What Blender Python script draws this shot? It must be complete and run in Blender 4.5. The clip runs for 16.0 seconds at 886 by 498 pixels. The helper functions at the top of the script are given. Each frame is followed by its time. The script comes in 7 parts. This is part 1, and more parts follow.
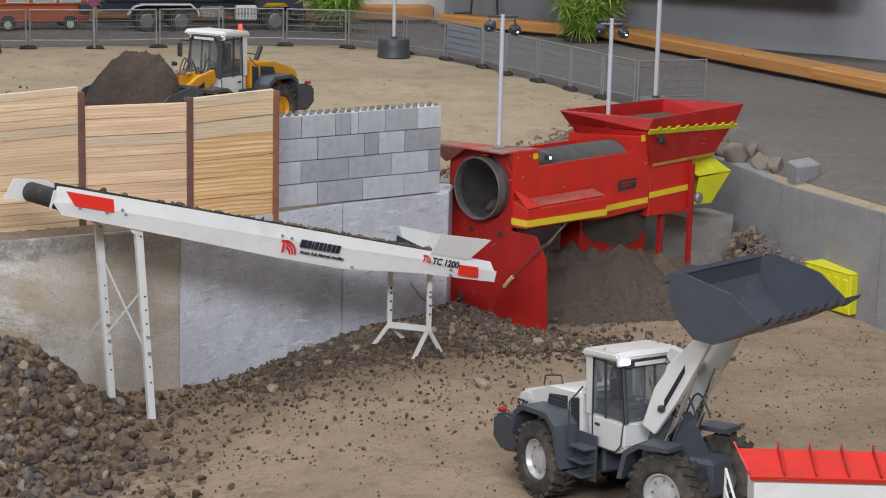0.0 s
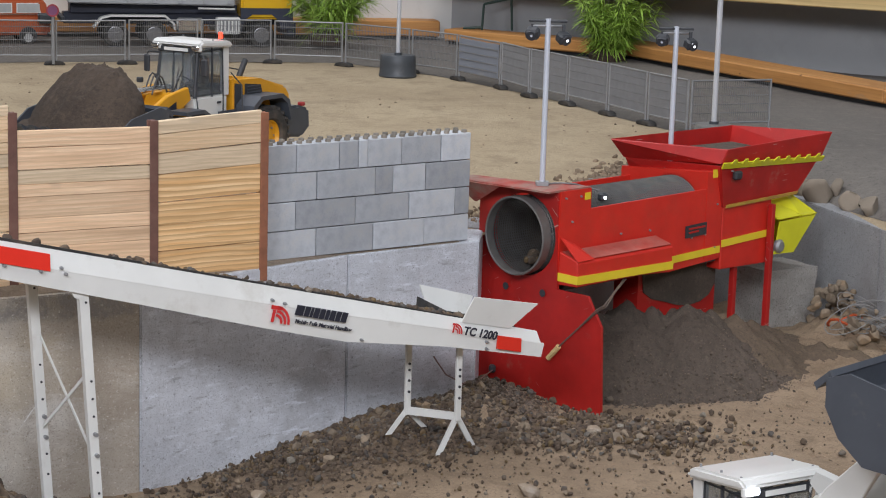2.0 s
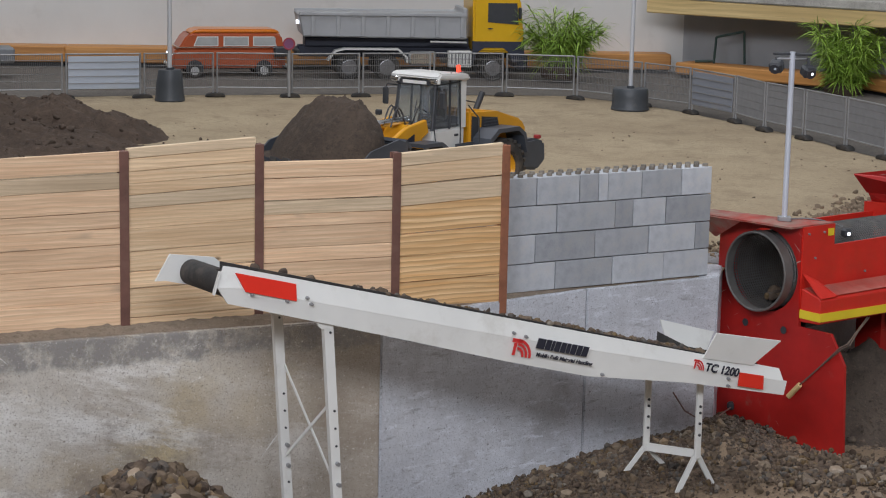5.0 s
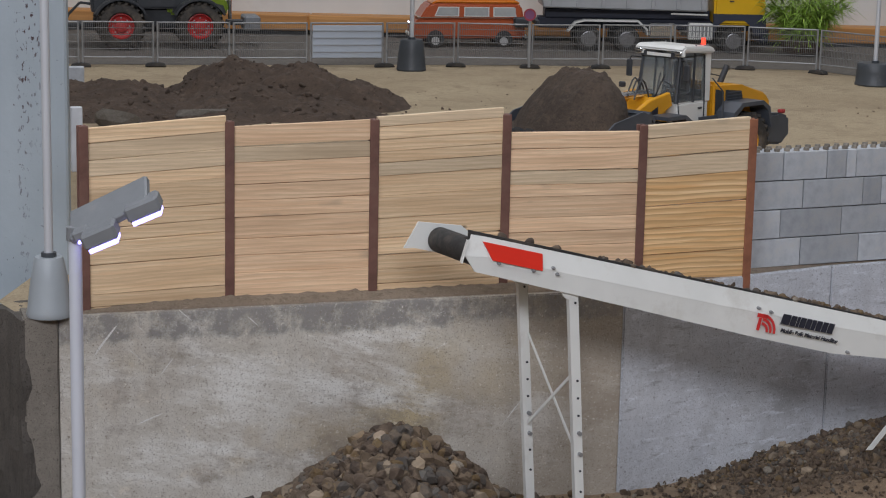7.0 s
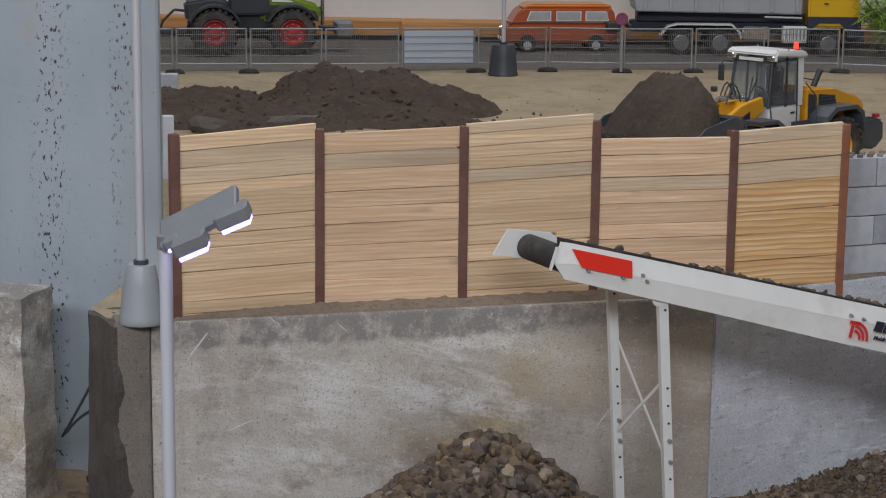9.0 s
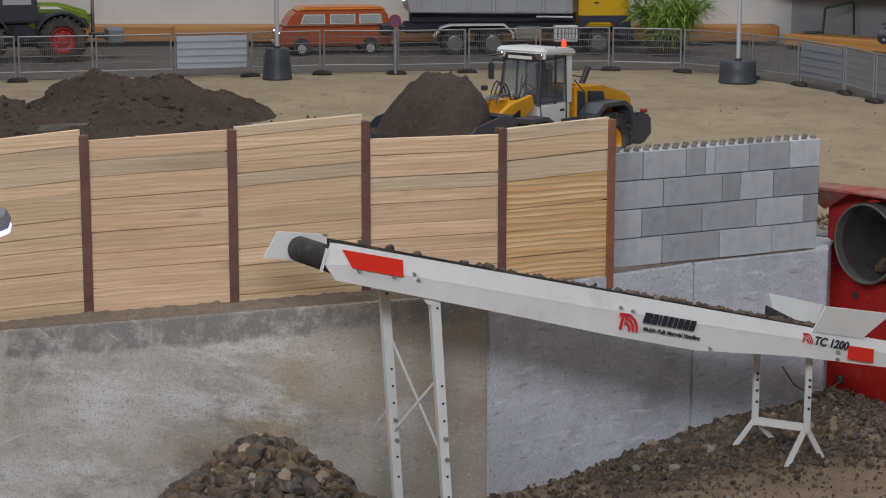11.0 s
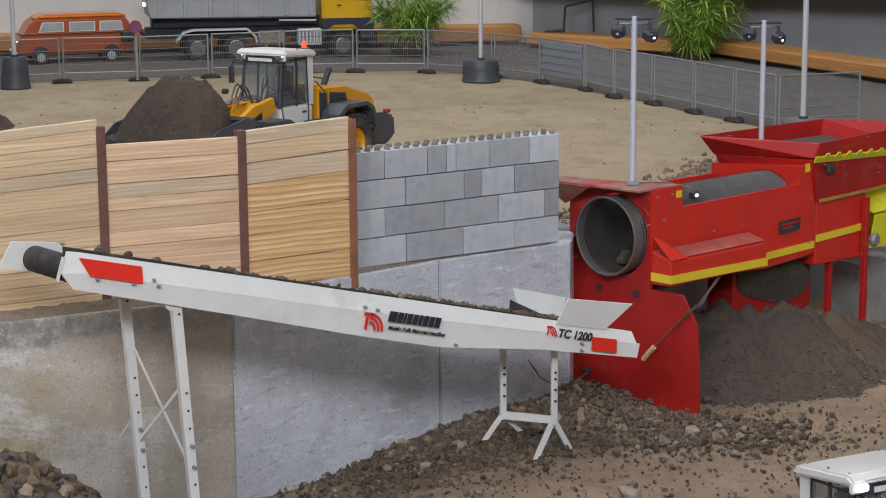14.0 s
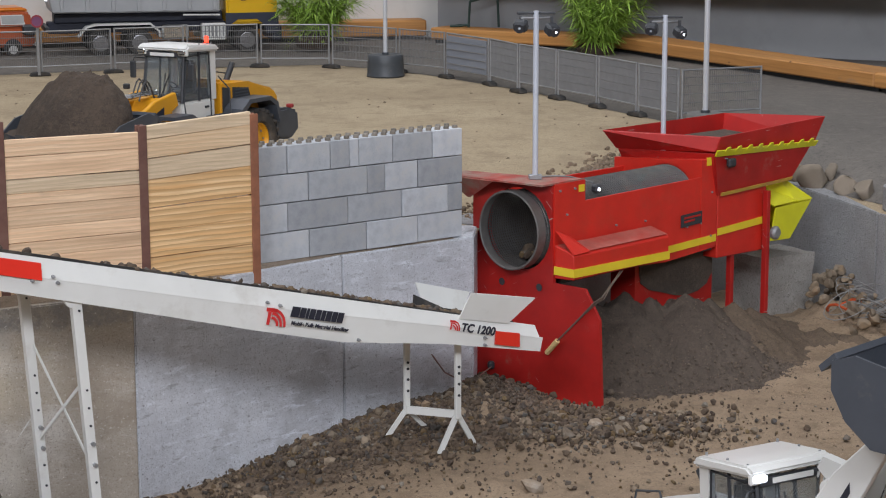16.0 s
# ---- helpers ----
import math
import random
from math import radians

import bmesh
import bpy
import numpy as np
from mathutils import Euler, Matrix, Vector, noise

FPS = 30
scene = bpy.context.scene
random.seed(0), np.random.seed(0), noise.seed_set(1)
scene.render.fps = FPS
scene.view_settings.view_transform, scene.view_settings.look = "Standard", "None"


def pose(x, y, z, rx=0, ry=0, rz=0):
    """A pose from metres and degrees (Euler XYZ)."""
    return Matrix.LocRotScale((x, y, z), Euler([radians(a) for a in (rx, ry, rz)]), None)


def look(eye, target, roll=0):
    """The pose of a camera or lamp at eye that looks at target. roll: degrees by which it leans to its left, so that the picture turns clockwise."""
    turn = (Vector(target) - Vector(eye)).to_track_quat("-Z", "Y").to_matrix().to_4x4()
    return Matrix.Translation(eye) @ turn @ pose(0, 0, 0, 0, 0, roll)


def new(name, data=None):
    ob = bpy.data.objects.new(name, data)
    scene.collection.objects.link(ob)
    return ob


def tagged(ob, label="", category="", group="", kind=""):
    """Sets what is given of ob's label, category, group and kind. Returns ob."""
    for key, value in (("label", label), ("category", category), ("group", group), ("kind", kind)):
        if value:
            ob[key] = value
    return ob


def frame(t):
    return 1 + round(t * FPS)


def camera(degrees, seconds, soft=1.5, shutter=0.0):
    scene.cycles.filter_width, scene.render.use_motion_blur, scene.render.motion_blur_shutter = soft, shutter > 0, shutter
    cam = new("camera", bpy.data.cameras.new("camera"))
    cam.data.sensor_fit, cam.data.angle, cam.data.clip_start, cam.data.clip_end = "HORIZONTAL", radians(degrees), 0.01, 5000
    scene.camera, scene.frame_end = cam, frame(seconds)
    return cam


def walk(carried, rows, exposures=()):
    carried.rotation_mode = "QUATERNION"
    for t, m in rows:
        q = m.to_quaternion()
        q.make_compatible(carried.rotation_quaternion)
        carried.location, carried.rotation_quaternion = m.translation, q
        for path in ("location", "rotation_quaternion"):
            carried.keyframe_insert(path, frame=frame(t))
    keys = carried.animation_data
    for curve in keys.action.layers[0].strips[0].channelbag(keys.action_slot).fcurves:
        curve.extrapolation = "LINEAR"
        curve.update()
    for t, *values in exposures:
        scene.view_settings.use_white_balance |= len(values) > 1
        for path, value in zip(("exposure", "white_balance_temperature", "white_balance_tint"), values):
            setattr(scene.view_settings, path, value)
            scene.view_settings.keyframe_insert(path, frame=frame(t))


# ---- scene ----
# the lens and the way of the camera
cam = camera(25.0, 16.0, soft=1.1)
ROWS = [
    (0, 0.103, -3.863, 1.024, -0.845, -11.833, 1.33),
    (0.5, 0.084, -3.636, 0.995, -1.098, -11.445, 1.53),
    (1, 0.065, -3.426, 0.963, -1.264, -11.265, 1.773),
    (1.5, 0.047, -3.223, 0.936, -1.21, -11.426, 1.853),
    (2, 0.035, -3.023, 0.908, -1.338, -11.059, 1.678),
    (2.5, 0.03, -2.998, 0.905, -1.252, -10.536, 1.552),
    (3, 0.029, -2.997, 0.905, -1.02, -10.174, 1.511),
    (3.2, 0.029, -2.997, 0.905, -0.842, -10.094, 1.511),
    (4.25, 0.013, -3.005, 0.905, 2.107, -10.216, 1.339),
    (5.3, -0.002, -3.013, 0.905, 6.056, -10.338, 1.168),
    (5.5, -0.002, -3.013, 0.905, 6.636, -10.438, 1.168),
    (6, -0.016, -3.019, 0.907, 8.164, -10.538, 0.974),
    (6.5, -0.016, -3.029, 0.907, 10.022, -10.755, 1.074),
    (7, -0.024, -3.034, 0.907, 11.615, -11.221, 1.187),
    (7.5, -0.024, -3.032, 0.908, 12.751, -11.355, 1.221),
    (8, -0.023, -3.034, 0.91, 13.653, -11.287, 0.803),
    (8.2, -0.023, -3.034, 0.91, 13.913, -11.257, 0.803),
    (8.75, -0.019, -3.032, 0.912, 14.35, -11.192, 0.638),
    (9.25, -0.016, -3.031, 0.913, 14.3, -11.14, 0.51),
    (10.3, -0.01, -3.029, 0.915, 11.585, -11.023, 0.217),
    (10.5, -0.01, -3.029, 0.915, 10.775, -11.103, 0.217),
    (11, 0.004, -3.018, 0.906, 8.188, -10.996, 0.131),
    (11.5, 0.005, -3.01, 0.901, 6.334, -10.903, 0.148),
    (12, 0.009, -3.005, 0.9, 5.143, -10.9, 0.154),
    (12.5, 0.014, -3.007, 0.9, 3.798, -10.931, 0.17),
    (13, 0.017, -3.005, 0.899, 2.669, -10.924, 0.201),
    (13.5, 0.022, -3.001, 0.898, 1.843, -10.872, -0.005),
    (14, 0.024, -3, 0.896, 1.12, -10.849, -0.395),
    (14.5, 0.026, -3, 0.896, 0.464, -10.887, -0.384),
    (15, 0.03, -3, 0.895, -0.255, -10.963, -0.271),
    (15.5, 0.031, -3.001, 0.897, -0.956, -11.012, -0.15),
    (16, 0.033, -2.998, 0.895, -1.541, -11.004, -0.168),
]


def aim(x, y, z, yaw, pitch, roll):
    a, b = radians(yaw), radians(pitch)
    way = Vector((-math.sin(a) * math.cos(b), math.cos(a) * math.cos(b), math.sin(b)))
    return look((x, y, z), Vector((x, y, z)) + way * 2, roll)


walk(cam, [(r[0], aim(*r[1:])) for r in ROWS], exposures=[(0.0, 0.22), (3.0, 0.2), (5.5, -0.15), (7.5, -0.28), (10.5, -0.33), (11.0, -0.30), (12.5, -0.08), (14.0, 0.02), (16.0, 0.12)])

# ---- light of the hall ----
world = bpy.data.worlds.new("world")
scene.world = world
world.use_nodes = True
world.node_tree.nodes["Background"].inputs[0].default_value = (0.75, 0.85, 1.0, 1)
world.node_tree.nodes["Background"].inputs[1].default_value = 0.15


def unseen_lamp(x, y, z, sx, sy, watts, colour, tx=0.0, ty=0.0):
    d = bpy.data.lights.new("unseen_lamp", "AREA")
    d.shape, d.size, d.size_y, d.energy, d.color = "RECTANGLE", sx, sy, watts, colour
    ob = new("unseen_lamp", d)
    ob.matrix_world = look((x, y, z), (x + tx, y + ty, z - 1))
    return ob


DAY = (0.925, 0.94, 1.0)
# assumed ceiling lights out of view; the rear one brightens the back
for lx, ly in ((-1.9, -1.0), (1.2, -1.0), (-0.9, 1.7)):
    unseen_lamp(lx, ly, 4.3, 2.2, 0.6, 52 if ly < 0 else 72, DAY)
# lamps added behind the visitors for light from that side; no windows built
for lx in (-1.9, 0.9):
    d = unseen_lamp(lx, -5.9, 3.3, 2.2, 1.0, 165, (0.88, 0.905, 1.0))
    d.matrix_world = look((lx, -5.9, 3.3), (-0.1, 0.2, 0.2))


# ---- materials ----
def nodes_of(name):
    m = bpy.data.materials.new(name)
    m.use_nodes = True
    nt = m.node_tree
    return m, nt.nodes, nt.links, nt.nodes["Principled BSDF"]


def n_noise(N, L, co, scale, detail=6, rough=0.6, stretch=None):
    if stretch:
        mp = N.new("ShaderNodeMapping")
        mp.inputs["Scale"].default_value = stretch
        L.new(co, mp.inputs["Vector"])
        co = mp.outputs["Vector"]
    n = N.new("ShaderNodeTexNoise")
    n.inputs["Scale"].default_value, n.inputs["Detail"].default_value, n.inputs["Roughness"].default_value = scale, detail, rough
    L.new(co, n.inputs["Vector"])
    return n.outputs["Fac"]


def n_ramp(N, L, fac, lo, hi):
    r = N.new("ShaderNodeMapRange")
    r.inputs["From Min"].default_value, r.inputs["From Max"].default_value = lo, hi
    L.new(fac, r.inputs["Value"])
    return r.outputs["Result"]


def n_mix(N, L, fac, a, b, mode="MIX"):
    m = N.new("ShaderNodeMix")
    m.data_type, m.blend_type = "RGBA", mode
    for sock, v in ((m.inputs[0], fac), (m.inputs[6], a), (m.inputs[7], b)):
        if isinstance(v, (tuple, list)):
            sock.default_value = (*v[:3], 1)
        elif isinstance(v, (int, float)):
            sock.default_value = v
        else:
            L.new(v, sock)
    return m.outputs[2]


def n_bump(N, L, P, height, strength, dist=0.002):
    b = N.new("ShaderNodeBump")
    b.inputs["Strength"].default_value, b.inputs["Distance"].default_value = strength, dist
    L.new(height, b.inputs["Height"])
    L.new(b.outputs["Normal"], P.inputs["Normal"])


def mul(c, k):
    return tuple(min(1, v * k) for v in c)


def mat(name, base, rough=0.5, metal=0.0, var=0.12, scale=25, dirt=None, amount=(0.5, 0.8), dscale=8, bump=0.15, bscale=120, rnd=0.0, coat=0.0, island=0.0, scratch=None, cut=0.73):
    """Paint, plastic, stone and metal: a base colour that varies, dust or stains on it, a fine relief."""
    m, N, L, P = nodes_of(name)
    co = N.new("ShaderNodeTexCoord").outputs["Object"]
    c = n_mix(N, L, n_ramp(N, L, n_noise(N, L, co, scale), 0.3, 0.7), mul(base, 1 - var), mul(base, 1 + var))
    r = n_ramp(N, L, n_noise(N, L, co, scale * 1.7), 0.2, 0.8)
    mr = N.new("ShaderNodeMapRange")
    mr.inputs["To Min"].default_value, mr.inputs["To Max"].default_value = rough * 0.85, min(1, rough * 1.2)
    L.new(r, mr.inputs["Value"])
    L.new(mr.outputs["Result"], P.inputs["Roughness"])
    if dirt:
        c = n_mix(N, L, n_ramp(N, L, n_noise(N, L, co, dscale, 9, 0.7), *amount), c, dirt)
    if scratch:
        for turn, sc in ((0.5, 30), (-0.8, 36)):
            mp = N.new("ShaderNodeMapping")
            mp.inputs["Rotation"].default_value = (turn, 0, 0)
            L.new(co, mp.inputs["Vector"])
            c = n_mix(N, L, n_ramp(N, L, n_noise(N, L, mp.outputs["Vector"], sc, 2, 0.5, (0.4, 0.4, 6.0)), cut, cut + 0.03), c, scratch)
    if rnd or island:
        src = N.new("ShaderNodeObjectInfo").outputs["Random"] if rnd else N.new("ShaderNodeNewGeometry").outputs["Random Per Island"]
        k = rnd or island
        h = N.new("ShaderNodeHueSaturation")
        v = N.new("ShaderNodeMapRange")
        v.inputs["To Min"].default_value, v.inputs["To Max"].default_value = 1 - k, 1 + k
        L.new(src, v.inputs["Value"])
        L.new(v.outputs["Result"], h.inputs["Value"])
        L.new(c, h.inputs["Color"])
        c = h.outputs["Color"]
    L.new(c, P.inputs["Base Color"])
    P.inputs["Metallic"].default_value = metal
    P.inputs["Coat Weight"].default_value = coat
    if bump:
        n_bump(N, L, P, n_noise(N, L, co, bscale, 8, 0.65), bump)
    return m


def wood(name, a, b, rough=0.65, k=1.0, rnd=0.18, lines=0.5):
    """Sawn softwood: wavy growth lines and long grain along local x, a few knots and grey patches."""
    m, N, L, P = nodes_of(name)
    tc = N.new("ShaderNodeTexCoord").outputs["Object"]
    oi = N.new("ShaderNodeObjectInfo").outputs["Random"]
    ad = N.new("ShaderNodeVectorMath")
    cmb = N.new("ShaderNodeCombineXYZ")
    s = N.new("ShaderNodeMath")
    s.operation, s.inputs[1].default_value = "MULTIPLY", 37.0
    L.new(oi, s.inputs[0])
    for i in range(3):
        L.new(s.outputs[0], cmb.inputs[i])
    L.new(tc, ad.inputs[0])
    L.new(cmb.outputs[0], ad.inputs[1])
    co = ad.outputs[0]
    grain = n_noise(N, L, co, 14 * k, 5, 0.6, (0.35, 9, 9))
    band = n_noise(N, L, co, 5 * k, 3, 0.5, (0.5, 8, 8))
    fine = n_noise(N, L, co, 60 * k, 4, 0.7, (0.25, 8, 8))
    c = n_mix(N, L, n_ramp(N, L, grain, 0.35, 0.65), a, b)
    c = n_mix(N, L, n_ramp(N, L, band, 0.5, 0.72), c, mul(b, 0.85))
    # growth lines: bands bent by a slow noise, sharper on one flank
    mp = N.new("ShaderNodeMapping")
    mp.inputs["Scale"].default_value = (0.30, 0.6, 1.0)
    L.new(co, mp.inputs["Vector"])
    wv = N.new("ShaderNodeTexWave")
    wv.wave_type, wv.bands_direction, wv.wave_profile = "BANDS", "Z", "SAW"
    wv.inputs["Scale"].default_value, wv.inputs["Distortion"].default_value = 36 * k, 7.0
    wv.inputs["Detail"].default_value, wv.inputs["Detail Scale"].default_value = 2.0, 0.45
    L.new(mp.outputs["Vector"], wv.inputs["Vector"])
    g = N.new("ShaderNodeMath")
    g.operation, g.inputs[1].default_value = "MULTIPLY", lines
    L.new(n_ramp(N, L, wv.outputs["Fac"], 0.35, 1.0), g.inputs[0])
    c = n_mix(N, L, g.outputs[0], c, mul(b, 0.68))
    f = N.new("ShaderNodeMath")
    f.operation, f.inputs[1].default_value = "MULTIPLY", 0.42
    L.new(n_ramp(N, L, fine, 0.48, 0.70), f.inputs[0])
    c = n_mix(N, L, f.outputs[0], c, mul(b, 0.6))
    kn = N.new("ShaderNodeTexVoronoi")
    kn.inputs["Scale"].default_value = 13
    mk = N.new("ShaderNodeMapping")
    mk.inputs["Scale"].default_value = (0.55, 1, 1)
    L.new(co, mk.inputs["Vector"])
    L.new(mk.outputs["Vector"], kn.inputs["Vector"])
    c = n_mix(N, L, n_ramp(N, L, kn.outputs["Distance"], 0.05, 0.02), c, mul(b, 0.32))
    grey = n_ramp(N, L, n_noise(N, L, co, 9, 3, 0.5, (0.7, 2, 2)), 0.68, 0.80)
    c = n_mix(N, L, grey, c, (0.25, 0.205, 0.16))
    h = N.new("ShaderNodeHueSaturation")
    v = N.new("ShaderNodeMapRange")
    v.inputs["To Min"].default_value, v.inputs["To Max"].default_value = 1 - rnd, 1 + rnd
    L.new(oi, v.inputs["Value"])
    L.new(v.outputs["Result"], h.inputs["Value"])
    L.new(c, h.inputs["Color"])
    L.new(h.outputs["Color"], P.inputs["Base Color"])
    P.inputs["Roughness"].default_value = rough
    n_bump(N, L, P, fine, 0.25, 0.001)
    return m


def concrete(name, base, warm, stain, scale=5.0, pores=0.6, rim=None, streak=None):
    """Old cast concrete: clouds, stains, speckle, pits, and where wanted fine drag marks, a dirty rim and scratches."""
    m, N, L, P = nodes_of(name)
    co = N.new("ShaderNodeTexCoord").outputs["Object"]
    c = n_mix(N, L, n_ramp(N, L, n_noise(N, L, co, scale, 10, 0.7), 0.36, 0.64), base, warm)
    c = n_mix(N, L, n_ramp(N, L, n_noise(N, L, co, scale * 0.7, 9, 0.72), 0.50, 0.68), c, mul(stain, 1.25))
    c = n_mix(N, L, n_ramp(N, L, n_noise(N, L, co, scale * 3.1, 10, 0.78), 0.56, 0.68), c, mul(base, 1.38))
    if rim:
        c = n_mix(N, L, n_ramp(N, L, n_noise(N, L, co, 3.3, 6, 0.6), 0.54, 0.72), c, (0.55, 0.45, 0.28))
        # pale washes drawn out along the wall, rising to one side
        tl = N.new("ShaderNodeMapping")
        tl.inputs["Rotation"].default_value = (0, -0.22, 0)
        L.new(co, tl.inputs["Vector"])
        c = n_mix(N, L, n_ramp(N, L, n_noise(N, L, tl.outputs["Vector"], 5.2, 10, 0.74, (0.6, 1, 2.2)), 0.50, 0.60), c, (0.80, 0.78, 0.73))
        c = n_mix(N, L, n_ramp(N, L, n_noise(N, L, co, 3.9, 10, 0.75, (1, 1, 1.6)), 0.53, 0.66), c, (0.29, 0.245, 0.20))
    if streak:
        c = n_mix(N, L, n_ramp(N, L, n_noise(N, L, co, 34, 6, 0.7, streak), 0.54, 0.66), c, mul(base, 1.40))
        c = n_mix(N, L, n_ramp(N, L, n_noise(N, L, co, 41, 6, 0.7, streak), 0.57, 0.70), c, mul(stain, 0.95))
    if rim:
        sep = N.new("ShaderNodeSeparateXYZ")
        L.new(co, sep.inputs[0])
        # brown stain and the conveyor's shade, both painted in before the joint
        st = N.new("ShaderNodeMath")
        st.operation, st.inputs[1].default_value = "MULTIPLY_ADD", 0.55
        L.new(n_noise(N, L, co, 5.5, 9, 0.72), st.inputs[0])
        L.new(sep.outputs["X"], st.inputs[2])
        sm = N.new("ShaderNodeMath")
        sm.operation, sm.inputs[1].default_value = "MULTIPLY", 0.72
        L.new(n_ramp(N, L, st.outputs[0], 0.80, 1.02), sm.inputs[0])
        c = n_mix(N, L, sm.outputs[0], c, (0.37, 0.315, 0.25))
        wob = N.new("ShaderNodeMath")
        wob.operation, wob.inputs[1].default_value = "MULTIPLY_ADD", 0.060
        L.new(n_noise(N, L, co, 15, 9, 0.75), wob.inputs[0])
        L.new(sep.outputs["Z"], wob.inputs[2])
        band = N.new("ShaderNodeMath")
        band.operation = "MULTIPLY"
        L.new(n_ramp(N, L, wob.outputs[0], rim, rim + 0.009), band.inputs[0])
        L.new(n_ramp(N, L, n_noise(N, L, co, 16, 9, 0.75, (1, 1, 0.8)), 0.40, 0.52), band.inputs[1])
        c = n_mix(N, L, band.outputs[0], c, (0.305, 0.288, 0.268))
        for turn, sc in ((0.9, 19), (-0.75, 23), (0.35, 27)):
            mp = N.new("ShaderNodeMapping")
            mp.inputs["Rotation"].default_value = (0, turn, 0)
            L.new(co, mp.inputs["Vector"])
            c = n_mix(N, L, n_ramp(N, L, n_noise(N, L, mp.outputs["Vector"], sc, 2, 0.5, (0.35, 0.35, 7.0)), 0.735, 0.755), c, (0.76, 0.75, 0.72))
    # speckle, dark and pale, and pits
    c = n_mix(N, L, n_ramp(N, L, n_noise(N, L, co, 130, 5, 0.8), 0.56, 0.68), c, mul(stain, 0.75))
    c = n_mix(N, L, n_ramp(N, L, n_noise(N, L, co, 170, 5, 0.8), 0.58, 0.68), c, mul(warm, 1.25))
    c = n_mix(N, L, n_ramp(N, L, n_noise(N, L, co, 380, 3, 0.7), 0.55, 0.68), c, mul(stain, 0.8))
    for vs, cut, gs in ((75, 0.14, 30), (34, 0.085, 12)):
        vo = N.new("ShaderNodeTexVoronoi")
        vo.inputs["Scale"].default_value = vs
        L.new(co, vo.inputs["Vector"])
        g = N.new("ShaderNodeMath")
        g.operation = "MULTIPLY"
        L.new(n_ramp(N, L, vo.outputs["Distance"], cut, cut * 0.5), g.inputs[0])
        L.new(n_ramp(N, L, n_noise(N, L, co, gs, 3), 0.50, 0.58), g.inputs[1])
        g2 = N.new("ShaderNodeMath")
        g2.operation, g2.inputs[1].default_value, g2.use_clamp = "MULTIPLY", pores, True
        L.new(g.outputs[0], g2.inputs[0])
        c = n_mix(N, L, g2.outputs[0], c, mul(stain, 0.45))
    L.new(c, P.inputs["Base Color"])
    P.inputs["Roughness"].default_value = 0.9
    n_bump(N, L, P, n_noise(N, L, co, 110, 10, 0.8), 0.7, 0.004)
    return m


def soil(name, a, b, c3, s1=3.0, s2=22.0, bump=0.6, bs=160):
    m, N, L, P = nodes_of(name)
    co = N.new("ShaderNodeTexCoord").outputs["Object"]
    c = n_mix(N, L, n_ramp(N, L, n_noise(N, L, co, s1, 8, 0.62), 0.36, 0.64), a, b)
    c = n_mix(N, L, n_ramp(N, L, n_noise(N, L, co, s2, 8, 0.7), 0.5, 0.72), c, c3)
    c = n_mix(N, L, n_ramp(N, L, n_noise(N, L, co, 75, 6, 0.75), 0.54, 0.68), c, mul(b, 0.72))
    c = n_mix(N, L, n_ramp(N, L, n_noise(N, L, co, 230, 4, 0.7), 0.54, 0.68), c, mul(a, 0.55))
    c = n_mix(N, L, n_ramp(N, L, n_noise(N, L, co, 310, 3, 0.6), 0.62, 0.72), c, mul(a, 1.35))
    L.new(c, P.inputs["Base Color"])
    P.inputs["Roughness"].default_value = 0.95
    n_bump(N, L, P, n_noise(N, L, co, bs, 9, 0.75), bump, 0.004)
    return m


M_PIT = soil("pit_soil", (0.35, 0.258, 0.170), (0.26, 0.187, 0.120), (0.178, 0.126, 0.080), 4.0, 18.0, 0.9)
M_SAND = soil("plateau_sand", (0.46, 0.37, 0.242), (0.365, 0.285, 0.182), (0.27, 0.208, 0.134), 2.2, 11, 0.8)
M_ROAD = soil("road_dust", (0.165, 0.15, 0.132), (0.125, 0.113, 0.10), (0.20, 0.18, 0.152), 2.0, 30, 0.3)
M_LEDGE = soil("ledge_soil", (0.27, 0.215, 0.16), (0.205, 0.16, 0.118), (0.145, 0.11, 0.08), 8, 40, 0.8)
M_BED = soil("gravel_bed", (0.215, 0.155, 0.105), (0.155, 0.11, 0.075), (0.27, 0.20, 0.132), 12, 70, 1.0, 170)
M_EARTH = soil("dark_earth", (0.088, 0.061, 0.044), (0.06, 0.042, 0.031), (0.125, 0.088, 0.062), 9, 40, 0.9)
M_HEAP = soil("sieved_soil", (0.108, 0.083, 0.064), (0.078, 0.06, 0.046), (0.14, 0.108, 0.08), 6, 60, 0.9)
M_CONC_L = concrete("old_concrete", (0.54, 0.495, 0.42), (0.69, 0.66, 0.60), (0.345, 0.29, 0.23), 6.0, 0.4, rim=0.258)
M_CONC_C = concrete("grey_concrete", (0.53, 0.55, 0.59), (0.67, 0.69, 0.73), (0.35, 0.355, 0.37), 7.0, 0.9, None, (0.55, 0.55, 2.6))
# darker copy of the grey concrete, with shade mixed into its tones
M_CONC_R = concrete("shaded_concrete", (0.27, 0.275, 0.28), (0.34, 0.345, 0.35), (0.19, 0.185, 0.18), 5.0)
# much darker mix, for the end face of the old wall
M_CONC_D = concrete("dark_concrete", (0.085, 0.075, 0.065), (0.12, 0.105, 0.09), (0.05, 0.044, 0.038), 9.0)
M_CONC_B = concrete("end_concrete", (0.21, 0.185, 0.155), (0.28, 0.25, 0.21), (0.13, 0.112, 0.092), 9.0)
M_PLASTER = mat("white_plaster", (0.66, 0.65, 0.62), 0.9, var=0.06, scale=3, dirt=(0.5, 0.49, 0.46), amount=(0.55, 0.85), dscale=4, bump=0.25, bscale=30)
